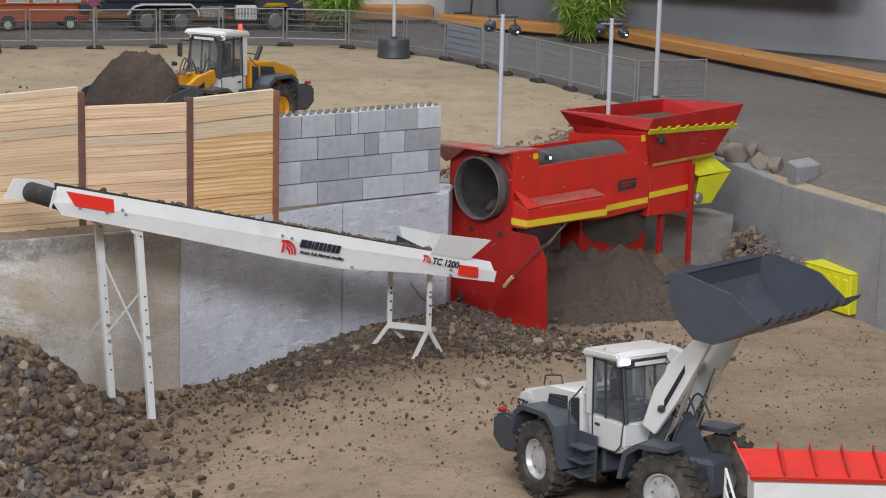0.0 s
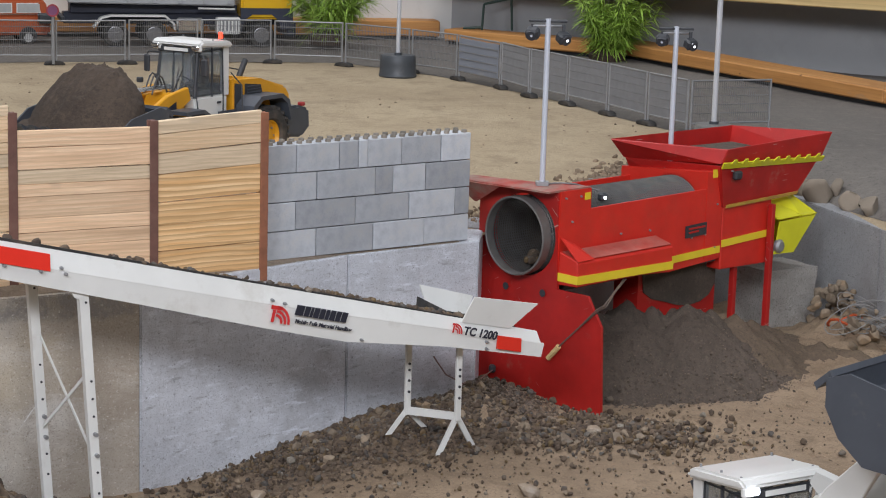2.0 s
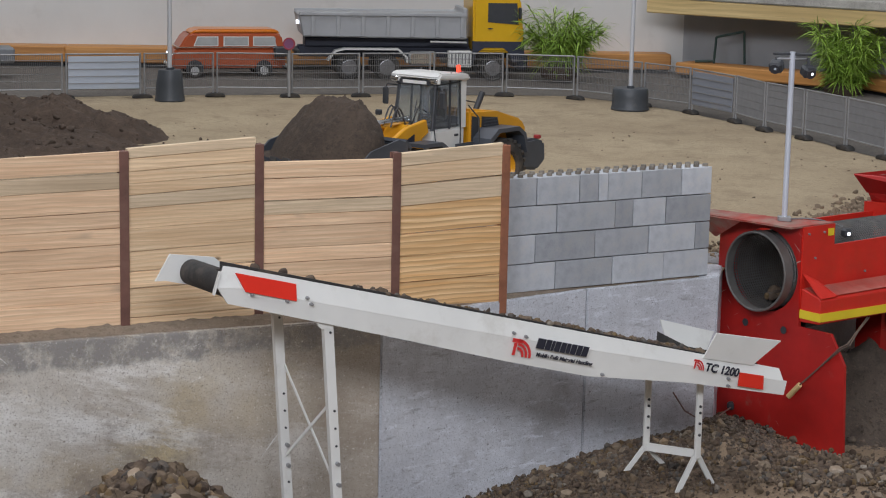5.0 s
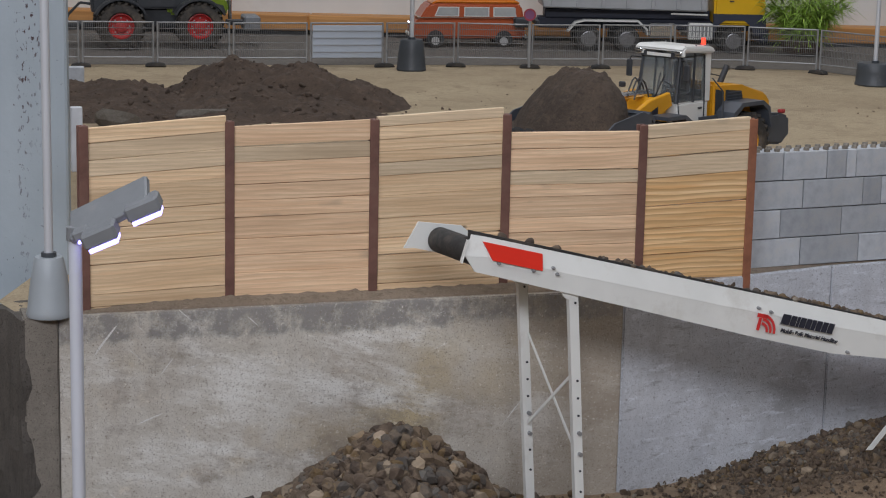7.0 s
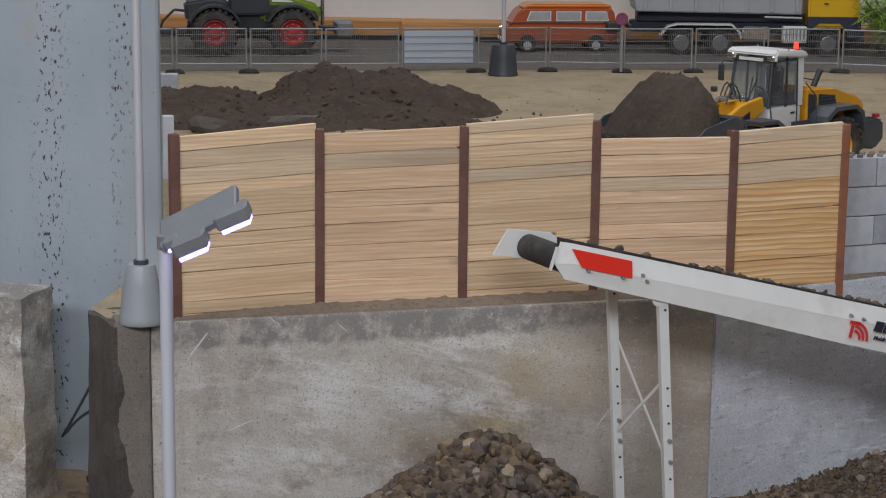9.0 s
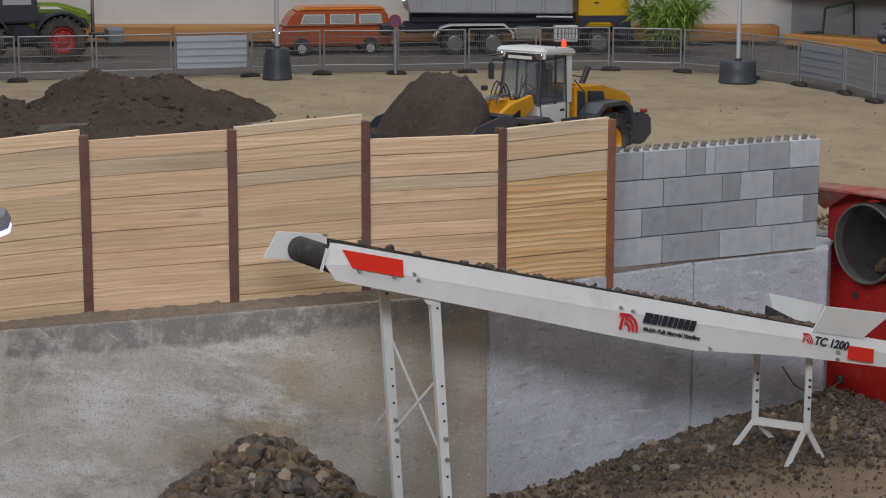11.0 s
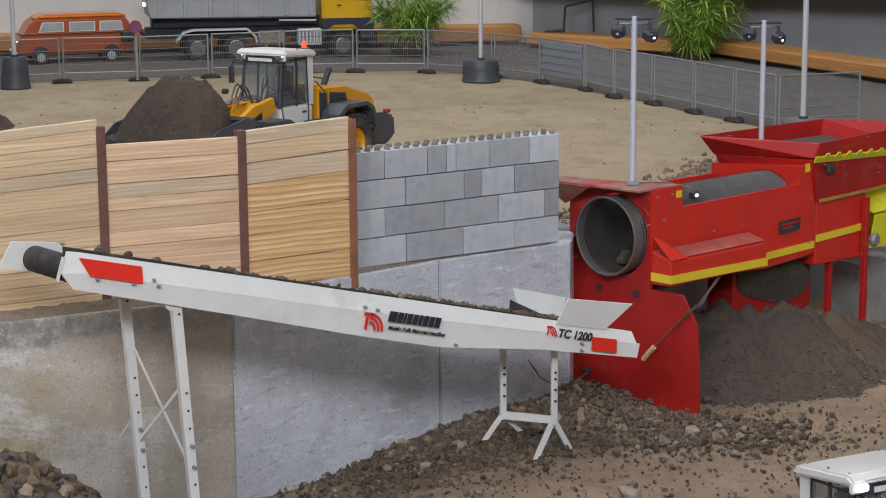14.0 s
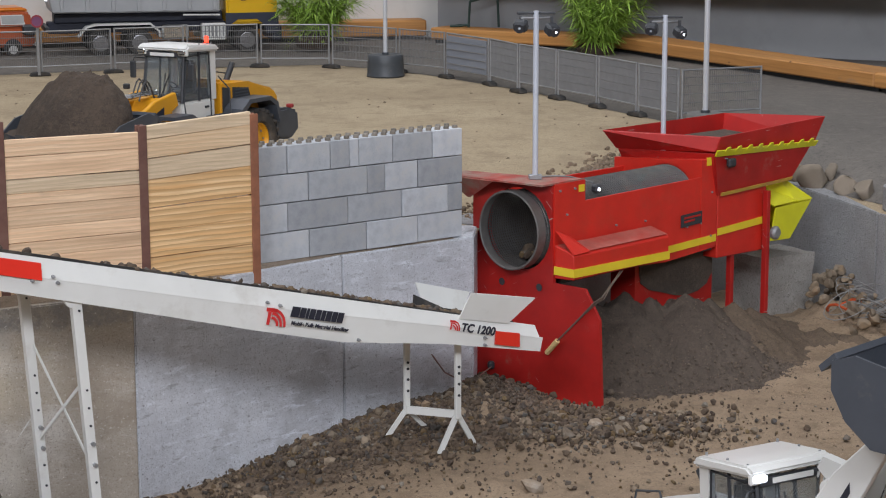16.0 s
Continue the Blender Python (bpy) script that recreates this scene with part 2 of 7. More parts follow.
# dark grey of the unseen walls and ceiling, chosen to cut bounced light
M_HALL = mat("low_bounce_paint", (0.14, 0.14, 0.14), 0.9, var=0.08, scale=3, bump=0.2, bscale=30)
# plaster darkened by colour for the shadow below the gallery edge
M_SHADEPL = mat("shaded_plaster", (0.36, 0.365, 0.37), 0.9, var=0.10, scale=2.5, dirt=(0.27, 0.27, 0.265), amount=(0.5, 0.85), dscale=4, bump=0.3, bscale=30)
M_BEAM = wood("beam_timber", (0.62, 0.31, 0.10), (0.50, 0.225, 0.062), 0.55, 0.5, 0.05, 0.35)
M_SHELF = wood("shelf_timber", (0.72, 0.55, 0.27), (0.62, 0.45, 0.2), 0.55, 0.5, 0.05)
M_PLANK = wood("plank_pale", (0.86, 0.66, 0.43), (0.74, 0.51, 0.30), k=1.5, rnd=0.13, lines=0.5)
M_PLANK_P = wood("plank_pinkish", (0.88, 0.645, 0.425), (0.755, 0.50, 0.305), k=1.4, rnd=0.12, lines=0.48)
M_PLANK_G = wood("plank_grained", (0.90, 0.645, 0.36), (0.74, 0.435, 0.185), k=1.0, rnd=0.08, lines=1.0)
M_PLANK_W = wood("plank_weathered", (0.76, 0.605, 0.415), (0.62, 0.47, 0.305), k=1.5, rnd=0.12, lines=0.42)
M_POST = mat("post_steel", (0.165, 0.080, 0.062), 0.55, 0.1, 0.25, 30, (0.2, 0.12, 0.09), (0.5, 0.75), 20)
M_RUSTPOST = mat("rusty_post", (0.30, 0.12, 0.065), 0.7, 0.1, 0.25, 30, (0.16, 0.075, 0.05), (0.5, 0.75), 20)
M_BLOCK = mat("cement_block", (0.44, 0.46, 0.485), 0.88, 0, 0.16, 45, (0.45, 0.44, 0.42), (0.52, 0.72), 22, 0.7, 260, rnd=0.27)
M_WHITE = mat("white_enamel", (0.73, 0.735, 0.70), 0.38, 0, 0.05, 10, (0.45, 0.42, 0.36), (0.56, 0.9), 9, 0.04, 200)
M_RED = mat("red_enamel", (0.62, 0.024, 0.013), 0.46, 0, 0.14, 12, (0.46, 0.055, 0.03), (0.55, 0.90), 9, 0.06, 200, scratch=(0.56, 0.12, 0.09), cut=0.755)
M_RED_D = mat("scratched_shaded_red", (0.40, 0.012, 0.009), 0.5, 0, 0.2, 14, (0.34, 0.11, 0.08), (0.62, 0.75), 16, 0.06, 200, scratch=(0.5, 0.34, 0.3))
M_REDTAPE = mat("red_reflector", (0.70, 0.03, 0.015), 0.35, 0, 0.05, 20)
M_YTAPE = mat("yellow_tape", (0.80, 0.60, 0.03), 0.45, 0, 0.06, 20)
M_LIME = mat("lime_paint", (0.70, 0.68, 0.02), 0.42, 0, 0.08, 15, (0.42, 0.40, 0.12), (0.6, 0.9), 10)
M_RUBBER = mat("black_rubber", (0.028, 0.027, 0.026), 0.75, 0, 0.2, 40, (0.11, 0.09, 0.07), (0.5, 0.8), 25, 0.2, 250)
M_DARK = mat("dark_plastic", (0.035, 0.038, 0.043), 0.5, 0, 0.15, 30, (0.10, 0.09, 0.08), (0.6, 0.9), 20)
M_STEEL = mat("bare_steel", (0.71, 0.76, 0.85), 0.3, 0.35, 0.03, 8, bump=0)
M_GALV = mat("galvanised", (0.33, 0.335, 0.34), 0.5, 0.6, 0.12, 40)
M_MESH = mat("drum_steel", (0.125, 0.122, 0.118), 0.55, 0.6, 0.2, 40, (0.2, 0.17, 0.14), (0.5, 0.8), 18)
def stones(name, tones, bump=0.6):
    """Mixed gravel: each stone takes one of the tones, with dust and grain."""
    m, N, L, P = nodes_of(name)
    co = N.new("ShaderNodeTexCoord").outputs["Object"]
    isl = N.new("ShaderNodeNewGeometry").outputs["Random Per Island"]
    cr = N.new("ShaderNodeValToRGB")
    cr.color_ramp.interpolation = "CONSTANT"
    el = cr.color_ramp.elements
    while len(el) < len(tones):
        el.new(0.5)
    for e, (at, col) in zip(el, tones):
        e.position, e.color = at, (*col, 1)
    L.new(isl, cr.inputs["Fac"])
    c = n_mix(N, L, n_ramp(N, L, n_noise(N, L, co, 50, 6, 0.65), 0.45, 0.75), cr.outputs["Color"], (0.17, 0.125, 0.085))
    c = n_mix(N, L, n_ramp(N, L, n_noise(N, L, co, 260, 4, 0.7), 0.56, 0.72), c, (0.055, 0.043, 0.034))
    L.new(c, P.inputs["Base Color"])
    P.inputs["Roughness"].default_value = 0.92
    n_bump(N, L, P, n_noise(N, L, co, 200, 8, 0.7), bump)
    return m


M_STONE = stones("gravel_stone", ((0.0, (0.052, 0.036, 0.026)), (0.17, (0.077, 0.053, 0.037)), (0.37, (0.099, 0.070, 0.047)), (0.54, (0.077, 0.067, 0.058)), (0.66, (0.119, 0.085, 0.055)), (0.78, (0.115, 0.074, 0.033)), (0.88, (0.108, 0.100, 0.089)), (0.94, (0.158, 0.109, 0.053)), (0.975, (0.234, 0.209, 0.171))))
M_STONE_P = mat("pale_stone", (0.215, 0.168, 0.118), 0.88, 0, 0.25, 50, (0.23, 0.145, 0.072), (0.5, 0.75), 18, 0.5, 160, island=0.3)
def column_paint():
    """Pale blue-grey paint, ochre bleeding, small dark rust spots strung along upright lines."""
    m, N, L, P = nodes_of("painted_steel_column")
    co = N.new("ShaderNodeTexCoord").outputs["Object"]
    c = n_mix(N, L, n_ramp(N, L, n_noise(N, L, co, 5, 6, 0.6, (1, 1, 0.5)), 0.3, 0.7), (0.315, 0.365, 0.40), (0.40, 0.455, 0.495))
    c = n_mix(N, L, n_ramp(N, L, n_noise(N, L, co, 7.0, 7, 0.65, (1, 1, 0.45)), 0.60, 0.72), c, (0.45, 0.36, 0.24))
    for sc, lo, line in ((150, 0.58, (0.57, 0.64)), (75, 0.66, (0.58, 0.66)), (160, 0.69, (0.30, 0.40))):
        g = N.new("ShaderNodeMath")
        g.operation = "MULTIPLY"
        L.new(n_ramp(N, L, n_noise(N, L, co, sc, 4, 0.6, (1, 1, 0.55)), lo, lo + 0.03), g.inputs[0])
        L.new(n_ramp(N, L, n_noise(N, L, co, 13, 2, 0.5, (1, 1, 0.04)), *line), g.inputs[1])
        c = n_mix(N, L, g.outputs[0], c, (0.062, 0.034, 0.036))
    L.new(c, P.inputs["Base Color"])
    P.inputs["Roughness"].default_value = 0.5
    n_bump(N, L, P, n_noise(N, L, co, 45, 6, 0.6), 0.35, 0.002)
    return m


M_COLUMN = column_paint()
M_RING = mat("drum_ring", (0.17, 0.165, 0.158), 0.5, 0.4, 0.25, 40, (0.16, 0.14, 0.12), (0.45, 0.75), 18)
M_BACKING = mat("dark_board_paint", (0.075, 0.060, 0.050), 0.9, 0, 0.3, 40, (0.12, 0.095, 0.075), (0.45, 0.7), 20, 0.4, 150)
M_YDULL = mat("dusty_yellow_tape", (0.50, 0.30, 0.045), 0.6, 0, 0.15, 30, (0.32, 0.17, 0.07), (0.45, 0.75), 14)
M_DUSTROOF = mat("dusty_roof", (0.36, 0.055, 0.04), 0.75, 0, 0.25, 30, (0.30, 0.20, 0.16), (0.40, 0.62), 16)
M_ASH = mat("grey_paint", (0.19, 0.20, 0.21), 0.5, 0, 0.1, 20, (0.33, 0.29, 0.24), (0.55, 0.9), 10)
M_INK = mat("black_print", (0.02, 0.022, 0.035), 0.5, 0, 0.1, 30, bump=0)
M_RINK = mat("red_print", (0.62, 0.03, 0.03), 0.45, 0, 0.1, 30, bump=0)


# ---- mesh helpers ----
def mesh_of(name, bm, material, smooth=False):
    me = bpy.data.meshes.new(name)
    bmesh.ops.recalc_face_normals(bm, faces=bm.faces)
    bm.to_mesh(me)
    bm.free()
    for m in material if isinstance(material, (list, tuple)) else [material]:
        me.materials.append(m)
    if smooth:
        me.polygons.foreach_set("use_smooth", [True] * len(me.polygons))
        if smooth != "all":
            me.set_sharp_from_angle(angle=radians(35))
    return me


def part(name, bm, material, parent=None, label="", smooth=False):
    ob = new(name, mesh_of(name, bm, material, smooth))
    ob.parent = parent
    if label:
        ob["label"] = label
    return ob


def thing(name, label, category, m=None, group="", kind=""):
    ob = new(name)
    ob.empty_display_size = 0.02
    if m is not None:
        ob.matrix_world = m
    return tagged(ob, label, category, group, kind)


def solid(name, bm, material, label, category="", kind="", group="", smooth=False, m=None):
    ob = part(name, bm, material, None, "", smooth)
    if m is not None:
        ob.matrix_world = m
    return tagged(ob, label, category, group, kind)


def box(bm, c, s, bev=0.0, m=None):
    """A box about c of the size s, edges rounded by bev."""
    r = bmesh.ops.create_cube(bm, size=1, matrix=Matrix.Translation(c) @ Matrix.Diagonal((*s, 1)))
    if bev:
        es = list({e for v in r["verts"] for e in v.link_edges})
        r = bmesh.ops.bevel(bm, geom=es, offset=bev, segments=1, affect="EDGES", profile=0.7)
    vs = {v for f in r.get("faces", []) for v in f.verts} | set(v for v in r["verts"] if v.is_valid)
    if m is not None:
        seen, todo = set(), list(vs)
        while todo:
            v = todo.pop()
            if v in seen:
                continue
            seen.add(v)
            todo += [e.other_vert(v) for e in v.link_edges]
        bmesh.ops.transform(bm, matrix=m, verts=list(seen))
    return bm


def tube(bm, p, q, r, r2=None, seg=12, caps=True):
    """A round bar from p to q."""
    p, q = Vector(p), Vector(q)
    d = q - p
    m = Matrix.Translation((p + q) / 2) @ d.to_track_quat("Z", "Y").to_matrix().to_4x4()
    bmesh.ops.create_cone(bm, cap_ends=caps, segments=seg, radius1=r, radius2=r if r2 is None else r2, depth=d.length, matrix=m)
    return bm


def path_tube(bm, pts, r, seg=6):
    for a, b in zip(pts, pts[1:]):
        tube(bm, a, b, r, seg=seg)
    return bm


def slab(bm, pts, y0, y1, axis="y"):
    """A plate: the outline pts in (x, z) (or (y, z) / (x, y)) between two values of the third axis."""
    def at(p, t):
        return (p[0], t, p[1]) if axis == "y" else (t, p[0], p[1]) if axis == "x" else (p[0], p[1], t)
    a = [bm.verts.new(at(p, y0)) for p in pts]
    b = [bm.verts.new(at(p, y1)) for p in pts]
    bm.faces.new(a)
    bm.faces.new(list(reversed(b)))
    for i in range(len(pts)):
        j = (i + 1) % len(pts)
        bm.faces.new((a[i], a[j], b[j], b[i]))
    return bm


def plate(bm, quad, t):
    """A sheet of the thickness t on four corners in space."""
    q = [Vector(v) for v in quad]
    n = (q[1] - q[0]).cross(q[3] - q[0]).normalized() * t
    a = [bm.verts.new(v) for v in q]
    b = [bm.verts.new(v + n) for v in q]
    bm.faces.new(a)
    bm.faces.new(list(reversed(b)))
    for i in range(len(q)):
        j = (i + 1) % len(q)
        bm.faces.new((a[i], a[j], b[j], b[i]))
    return bm


def lathe(bm, prof, m=None, seg=24):
    """A body of revolution about local y: prof is a list of (r, y)."""
    rings = []
    for r, y in prof:
        rings.append([bm.verts.new((r * math.cos(2 * math.pi * k / seg), y, r * math.sin(2 * math.pi * k / seg))) for k in range(seg)])
    for a, b in zip(rings, rings[1:]):
        for k in range(seg):
            bm.faces.new((a[k], a[(k + 1) % seg], b[(k + 1) % seg], b[k]))
    if m is not None:
        bmesh.ops.transform(bm, matrix=m, verts=[v for r in rings for v in r])
    return bm


def B():
    return bmesh.new()


def frame_at(x, y, z, ux, uy):
    """A frame whose local x runs along (ux, uy) in plan."""
    return pose(x, y, z, 0, 0, math.degrees(math.atan2(uy, ux)))


def smooth01(t):
    t = max(0.0, min(1.0, t))
    return t * t * (3 - 2 * t)


def bell(x, y, cx, cy, sx, sy):
    return math.exp(-(((x - cx) / sx) ** 2) - ((y - cy) / sy) ** 2)


def fbm(x, y, s, seed=0.0, octaves=4):
    return noise.fractal(Vector((x * s, y * s, seed)), 0.7, 2.1, octaves)


# ---- ground ----
EDGE = [(-6, 0.6), (-1.24, -0.14), (-1.20, -0.46), (-1.12, -0.545), (-0.345, -0.115), (-0.178, 0.075), (0.174, 0.3155), (0.186, 0.42), (0.5, 0.95), (0.80, 1.15), (0.96, 0.72), (1.10, 0.31), (1.30, -0.25), (1.62, -1.2), (3.0, -5.0), (6, -9)]


def edge_y(x):
    for (a, b), (c, d) in zip(EDGE, EDGE[1:]):
        if x <= c:
            return b + (d - b) * (x - a) / (c - a)
    return EDGE[-1][1]


def floor_z(x, y):
    z = -0.045 * smooth01((0.06 - x) / 0.36)
    z += 0.163 * bell(x, y, -0.61, -0.47, 0.150, 0.165) + 0.10 * bell(x, y, -0.85, -0.85, 0.24, 0.3)
    z += 0.044 * bell(x, y, 0.195, 0.225, 0.062, 0.065)
    z += 0.03 * bell(x, y, 0.80, 0.70, 0.2, 0.2)
    z += 0.010 * fbm(x, y, 3.0) + 0.004 * fbm(x, y, 14.0, 3.0)
    return z


def land_z(x, y):
    z = 0.268 + 0.032 * smooth01((y - 0.2) / 1.5)
    z -= 0.072 * smooth01((x - 0.62) / 0.25) * smooth01((1.7 - y) / 0.8) * smooth01((1.27 - 0.205 * y - x) / 0.28)
    z += 0.004 * fbm(x, y, 2.5, 8.0) * smooth01((y - edge_y(x)) / 0.25)
    return z


def sheet(name, xs, rows, at, material, label, smooth=True):
    vs, fs, n = [], [], rows
    for x in xs:
        vs += [at(x, k / (n - 1)) for k in range(n)]
    for i in range(len(xs) - 1):
        for k in range(n - 1):
            a = i * n + k
            fs.append((a, a + n, a + n + 1, a + 1))
    me = bpy.data.meshes.new(name)
    me.from_pydata(vs, [], fs)
    me.materials.append(material)
    me.polygons.foreach_set("use_smooth", [smooth] * len(fs))
    return tagged(new(name, me), label, "ground", kind="structure")


def spread(a, b, lo, hi, fine, coarse):
    """Places from a to b, fine between lo and hi."""
    out, x = [], a
    while x < b:
        out.append(x)
        x += fine if lo <= x <= hi else coarse
    return out + [b]


def pit_at(x, k):
    e = edge_y(x) + 0.03
    y = e - (1 - k) ** 2.2 * (e + 6.0) if e > -5 else e - (1 - k) * 3
    return (x, y, floor_z(x, y))


def land_at(x, k):
    e = edge_y(x) + 0.012
    y = e + k ** 1.5 * (4.6 - e)
    return (x, y, land_z(x, y))


sheet("ground", spread(-5.0, 5.0, -1.5, 1.5, 0.018, 0.25), 190, pit_at, M_PIT, "brown earth floor of the model quarry pit")
sheet("plateau", spread(-5.0, 5.0, -1.6, 1.6, 0.025, 0.2), 110, land_at, M_SAND, "packed light sand of the upper level")

# the grey drive behind the mobile fence and beside the pit
RIM = [(-4.6, 1.6), (-2.52, 2.12), (-1.95, 2.33), (-1.35, 2.60), (-0.75, 2.81), (-0.13, 2.93), (0.19, 2.58), (0.37, 2.25), (0.54, 1.86), (0.70, 1.50), (0.86, 1.10), (0.98, 0.75), (1.14, 0.28), (1.42, -0.5)]
bm = B()
prev = None
for i in range(len(RIM) - 1):
    for k in range(8):
        t = k / 8
        x, y = RIM[i][0] + (RIM[i + 1][0] - RIM[i][0]) * t, RIM[i][1] + (RIM[i + 1][1] - RIM[i][1]) * t
        row = [bm.verts.new((x + dx, y + dy, land_z(x + dx, y + dy) + 0.006 * smooth01(dy / 0.1) + 0.001)) for dx, dy in ((OUT * smooth01((x + 0.2) / 0.6), dy) for OUT, dy in ((0, 0), (0.05, 0.12), (0.10, 0.25), (0.2, 0.42), (0.3, 0.6), (0.7, 0.9), (1.15, 1.2), (1.6, 1.5)))]
        if prev:
            for a in range(7):
                bm.faces.new((prev[a], row[a], row[a + 1], prev[a + 1]))
        prev = row
solid("road", bm, M_ROAD, "grey dusty asphalt drive round the sandy field", "road", "structure", smooth="all")

# ---- retaining walls of the pit ----
def rough_up(bm, depth, grain):
    """Breaks a cast face: each vertex moved by a slow noise of its place."""
    for v in bm.verts:
        n = noise.noise_vector(v.co / grain)
        v.co += Vector((n.x, n.y, 0.4 * n.z)) * depth



def wall_run(name, pts, z0, material, label, top=None, deep=0.07):
    for n, ((a, b), (c, d)) in enumerate(zip(pts, pts[1:])):
        ln = math.hypot(c - a, d - b)
        bm = B()
        za, zb = (land_z(a, b) + 0.002, land_z(c, d) + 0.002) if top is None else top
        slab(bm, [(0.0006, z0), (ln - 0.0006, z0), (ln - 0.0006, zb), (0.0006, za)], 0.0, deep)
        bmesh.ops.bevel(bm, geom=[e for e in bm.edges], offset=0.002, segments=2, affect="EDGES")
        solid(f"{name}_{n + 1}", bm, material, label, "wall", "structure", m=frame_at(a, b, 0, c - a, d - b))


wall_run("wall_end", [(-1.12, -0.545), (-1.078, -0.5217)], -0.3, M_CONC_B, "brown-grey end strip of the old concrete wall")
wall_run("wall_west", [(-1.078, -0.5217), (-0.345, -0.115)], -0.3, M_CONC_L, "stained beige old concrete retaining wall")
wall_run("wall_north", [(-0.345, -0.115), (-0.044, 0.166), (0.174, 0.3155), (0.186, 0.42)], -0.2, M_CONC_C, "blue-grey cast concrete retaining wall with vertical joint")
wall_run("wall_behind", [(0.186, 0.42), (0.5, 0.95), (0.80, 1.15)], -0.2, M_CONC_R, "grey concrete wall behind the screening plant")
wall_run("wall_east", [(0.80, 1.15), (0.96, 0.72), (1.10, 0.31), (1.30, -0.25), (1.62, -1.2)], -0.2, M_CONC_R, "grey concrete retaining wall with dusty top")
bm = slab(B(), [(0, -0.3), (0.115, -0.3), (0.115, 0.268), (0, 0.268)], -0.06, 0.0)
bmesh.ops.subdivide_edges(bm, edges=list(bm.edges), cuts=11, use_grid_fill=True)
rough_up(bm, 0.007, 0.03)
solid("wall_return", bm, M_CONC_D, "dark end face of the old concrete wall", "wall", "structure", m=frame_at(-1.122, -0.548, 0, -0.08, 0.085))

# loose soil along the wall head, under the fence and the blocks
HEAD = [(-1.11, -0.53), (-0.345, -0.106), (-0.044, 0.170), (0.150, 0.305)]
bm = B()
prev = None
rg = random.Random(3)
for (a, b), (c, d) in zip(HEAD, HEAD[1:]):
    n = int(math.hypot(c - a, d - b) / 0.008)
    nx, ny = -(d - b) / math.hypot(c - a, d - b), (c - a) / math.hypot(c - a, d - b)
    for k in range(n):
        x, y = a + (c - a) * k / n, b + (d - b) * k / n
        low = 0.002 + 0.004 * abs(fbm(x, y, 30))
        row = []
        for j, w in enumerate((0.0, 0.006, 0.016, 0.034, 0.06)):
            h = (0.0, 0.003, 0.007, 0.010, 0.008)[j] * (0.7 + 0.6 * abs(fbm(x, y, 40, j))) * (1.0 if x < -0.36 else 0.35)
            o = low + w
            row.append(bm.verts.new((x + nx * o, y + ny * o, land_z(x, y) + 0.0025 + h)))
        if prev:
            for j in range(4):
                bm.faces.new((prev[j], row[j], row[j + 1], prev[j + 1]))
        prev = row
solid("wall_head_soil", bm, M_LEDGE, "brown soil lying along the wall head", "soil", "stuff", smooth="all")

# ---- the hall ----
def hall_wall(name, a, b, z0, z1, label, material=M_PLASTER, t=0.2):
    ln = math.hypot(b[0] - a[0], b[1] - a[1])
    bm = slab(B(), [(0, z0), (ln, z0), (ln, z1), (0, z1)], 0, t)
    return solid(name, bm, material, label, "wall", "structure", m=frame_at(a[0], a[1], 0, b[0] - a[0], b[1] - a[1]))


hall_wall("hall_wall_north", (-5, 2.86), (0.2, 3.785), -0.3, 4.6, "white plastered back wall of the hall")
hall_wall("hall_wall_northeast", (0.2, 3.785), (5.0, 0.5), -0.3, 4.6, "plastered wall under the gallery, shade painted into its grey", M_SHADEPL)
hall_wall("hall_wall_east", (5.0, 0.5), (5.0, -6.2), -0.3, 4.6, "unseen dark grey side wall that keeps bounce light low", M_HALL)
hall_wall("hall_wall_west", (-5, -6.2), (-5, 2.86), -0.3, 4.6, "unseen dark grey side wall that keeps bounce light low", M_HALL)
hall_wall("hall_wall_south", (5.0, -6.2), (-5, -6.2), -0.3, 4.6, "unseen dark grey rear wall that keeps bounce light low", M_HALL)
bm = slab(B(), [(-5.3, -6.5), (5.3, -6.5), (5.3, 4.6), (-5.3, 4.6)], 4.6, 4.8, "z")
solid("ceiling", bm, M_HALL, "unseen dark grey ceiling that keeps bounce light low", "ceiling", "structure")


def beam(pts, z, h, w, label):
    """Planed beams end to end, each on a set-back dark board added as shadow."""
    for (a, b), (c, d) in zip(pts, pts[1:]):
        ln = math.hypot(c - a, d - b)
        t = thing("timber_beam", label, "beam", frame_at(a, b, z, c - a, d - b), "timber beams along the hall walls")
        part("beam", box(B(), (ln / 2, w / 2, 0.020 + h / 2), (ln, w, h), 0.004), M_BEAM, t)
        part("shadow_board", box(B(), (ln / 2, w / 2, 0.006), (ln - 0.01, w - 0.045, 0.0278)), M_DARK, t, "dark board standing in for the shadow gap")


beam([(-4.8, 2.79), (-1.8, 3.33)], 0.302, 0.052, 0.10, "orange-brown planed timber beam on the floor along the wall")
beam([(-1.8, 3.33), (0.16, 3.675)], 0.302, 0.052, 0.10, "orange-brown planed timber beam on the floor along the wall")
beam([(0.17, 3.56), (0.62, 3.24)], 0.300, 0.038, 0.11, "orange-brown timber beam lying before the gallery wall")
beam([(0.69, 3.30), (1.275, 2.08), (2.35, -0.25)], 0.300, 0.038, 0.12, "long orange-brown timber beam edging the drive")

# ---- timber fence on the wall ----
M_TUBWHITE = mat("pale_batten", (0.5, 0.52, 0.54), 0.6)
POSTS = [(-1.056, -0.480, 0.531), (-0.886, -0.358, 0.530), (-0.700, -0.258, 0.529), (-0.525, -0.155, 0.532), (-0.335, -0.050, 0.512), (-0.177, 0.050, 0.516)]
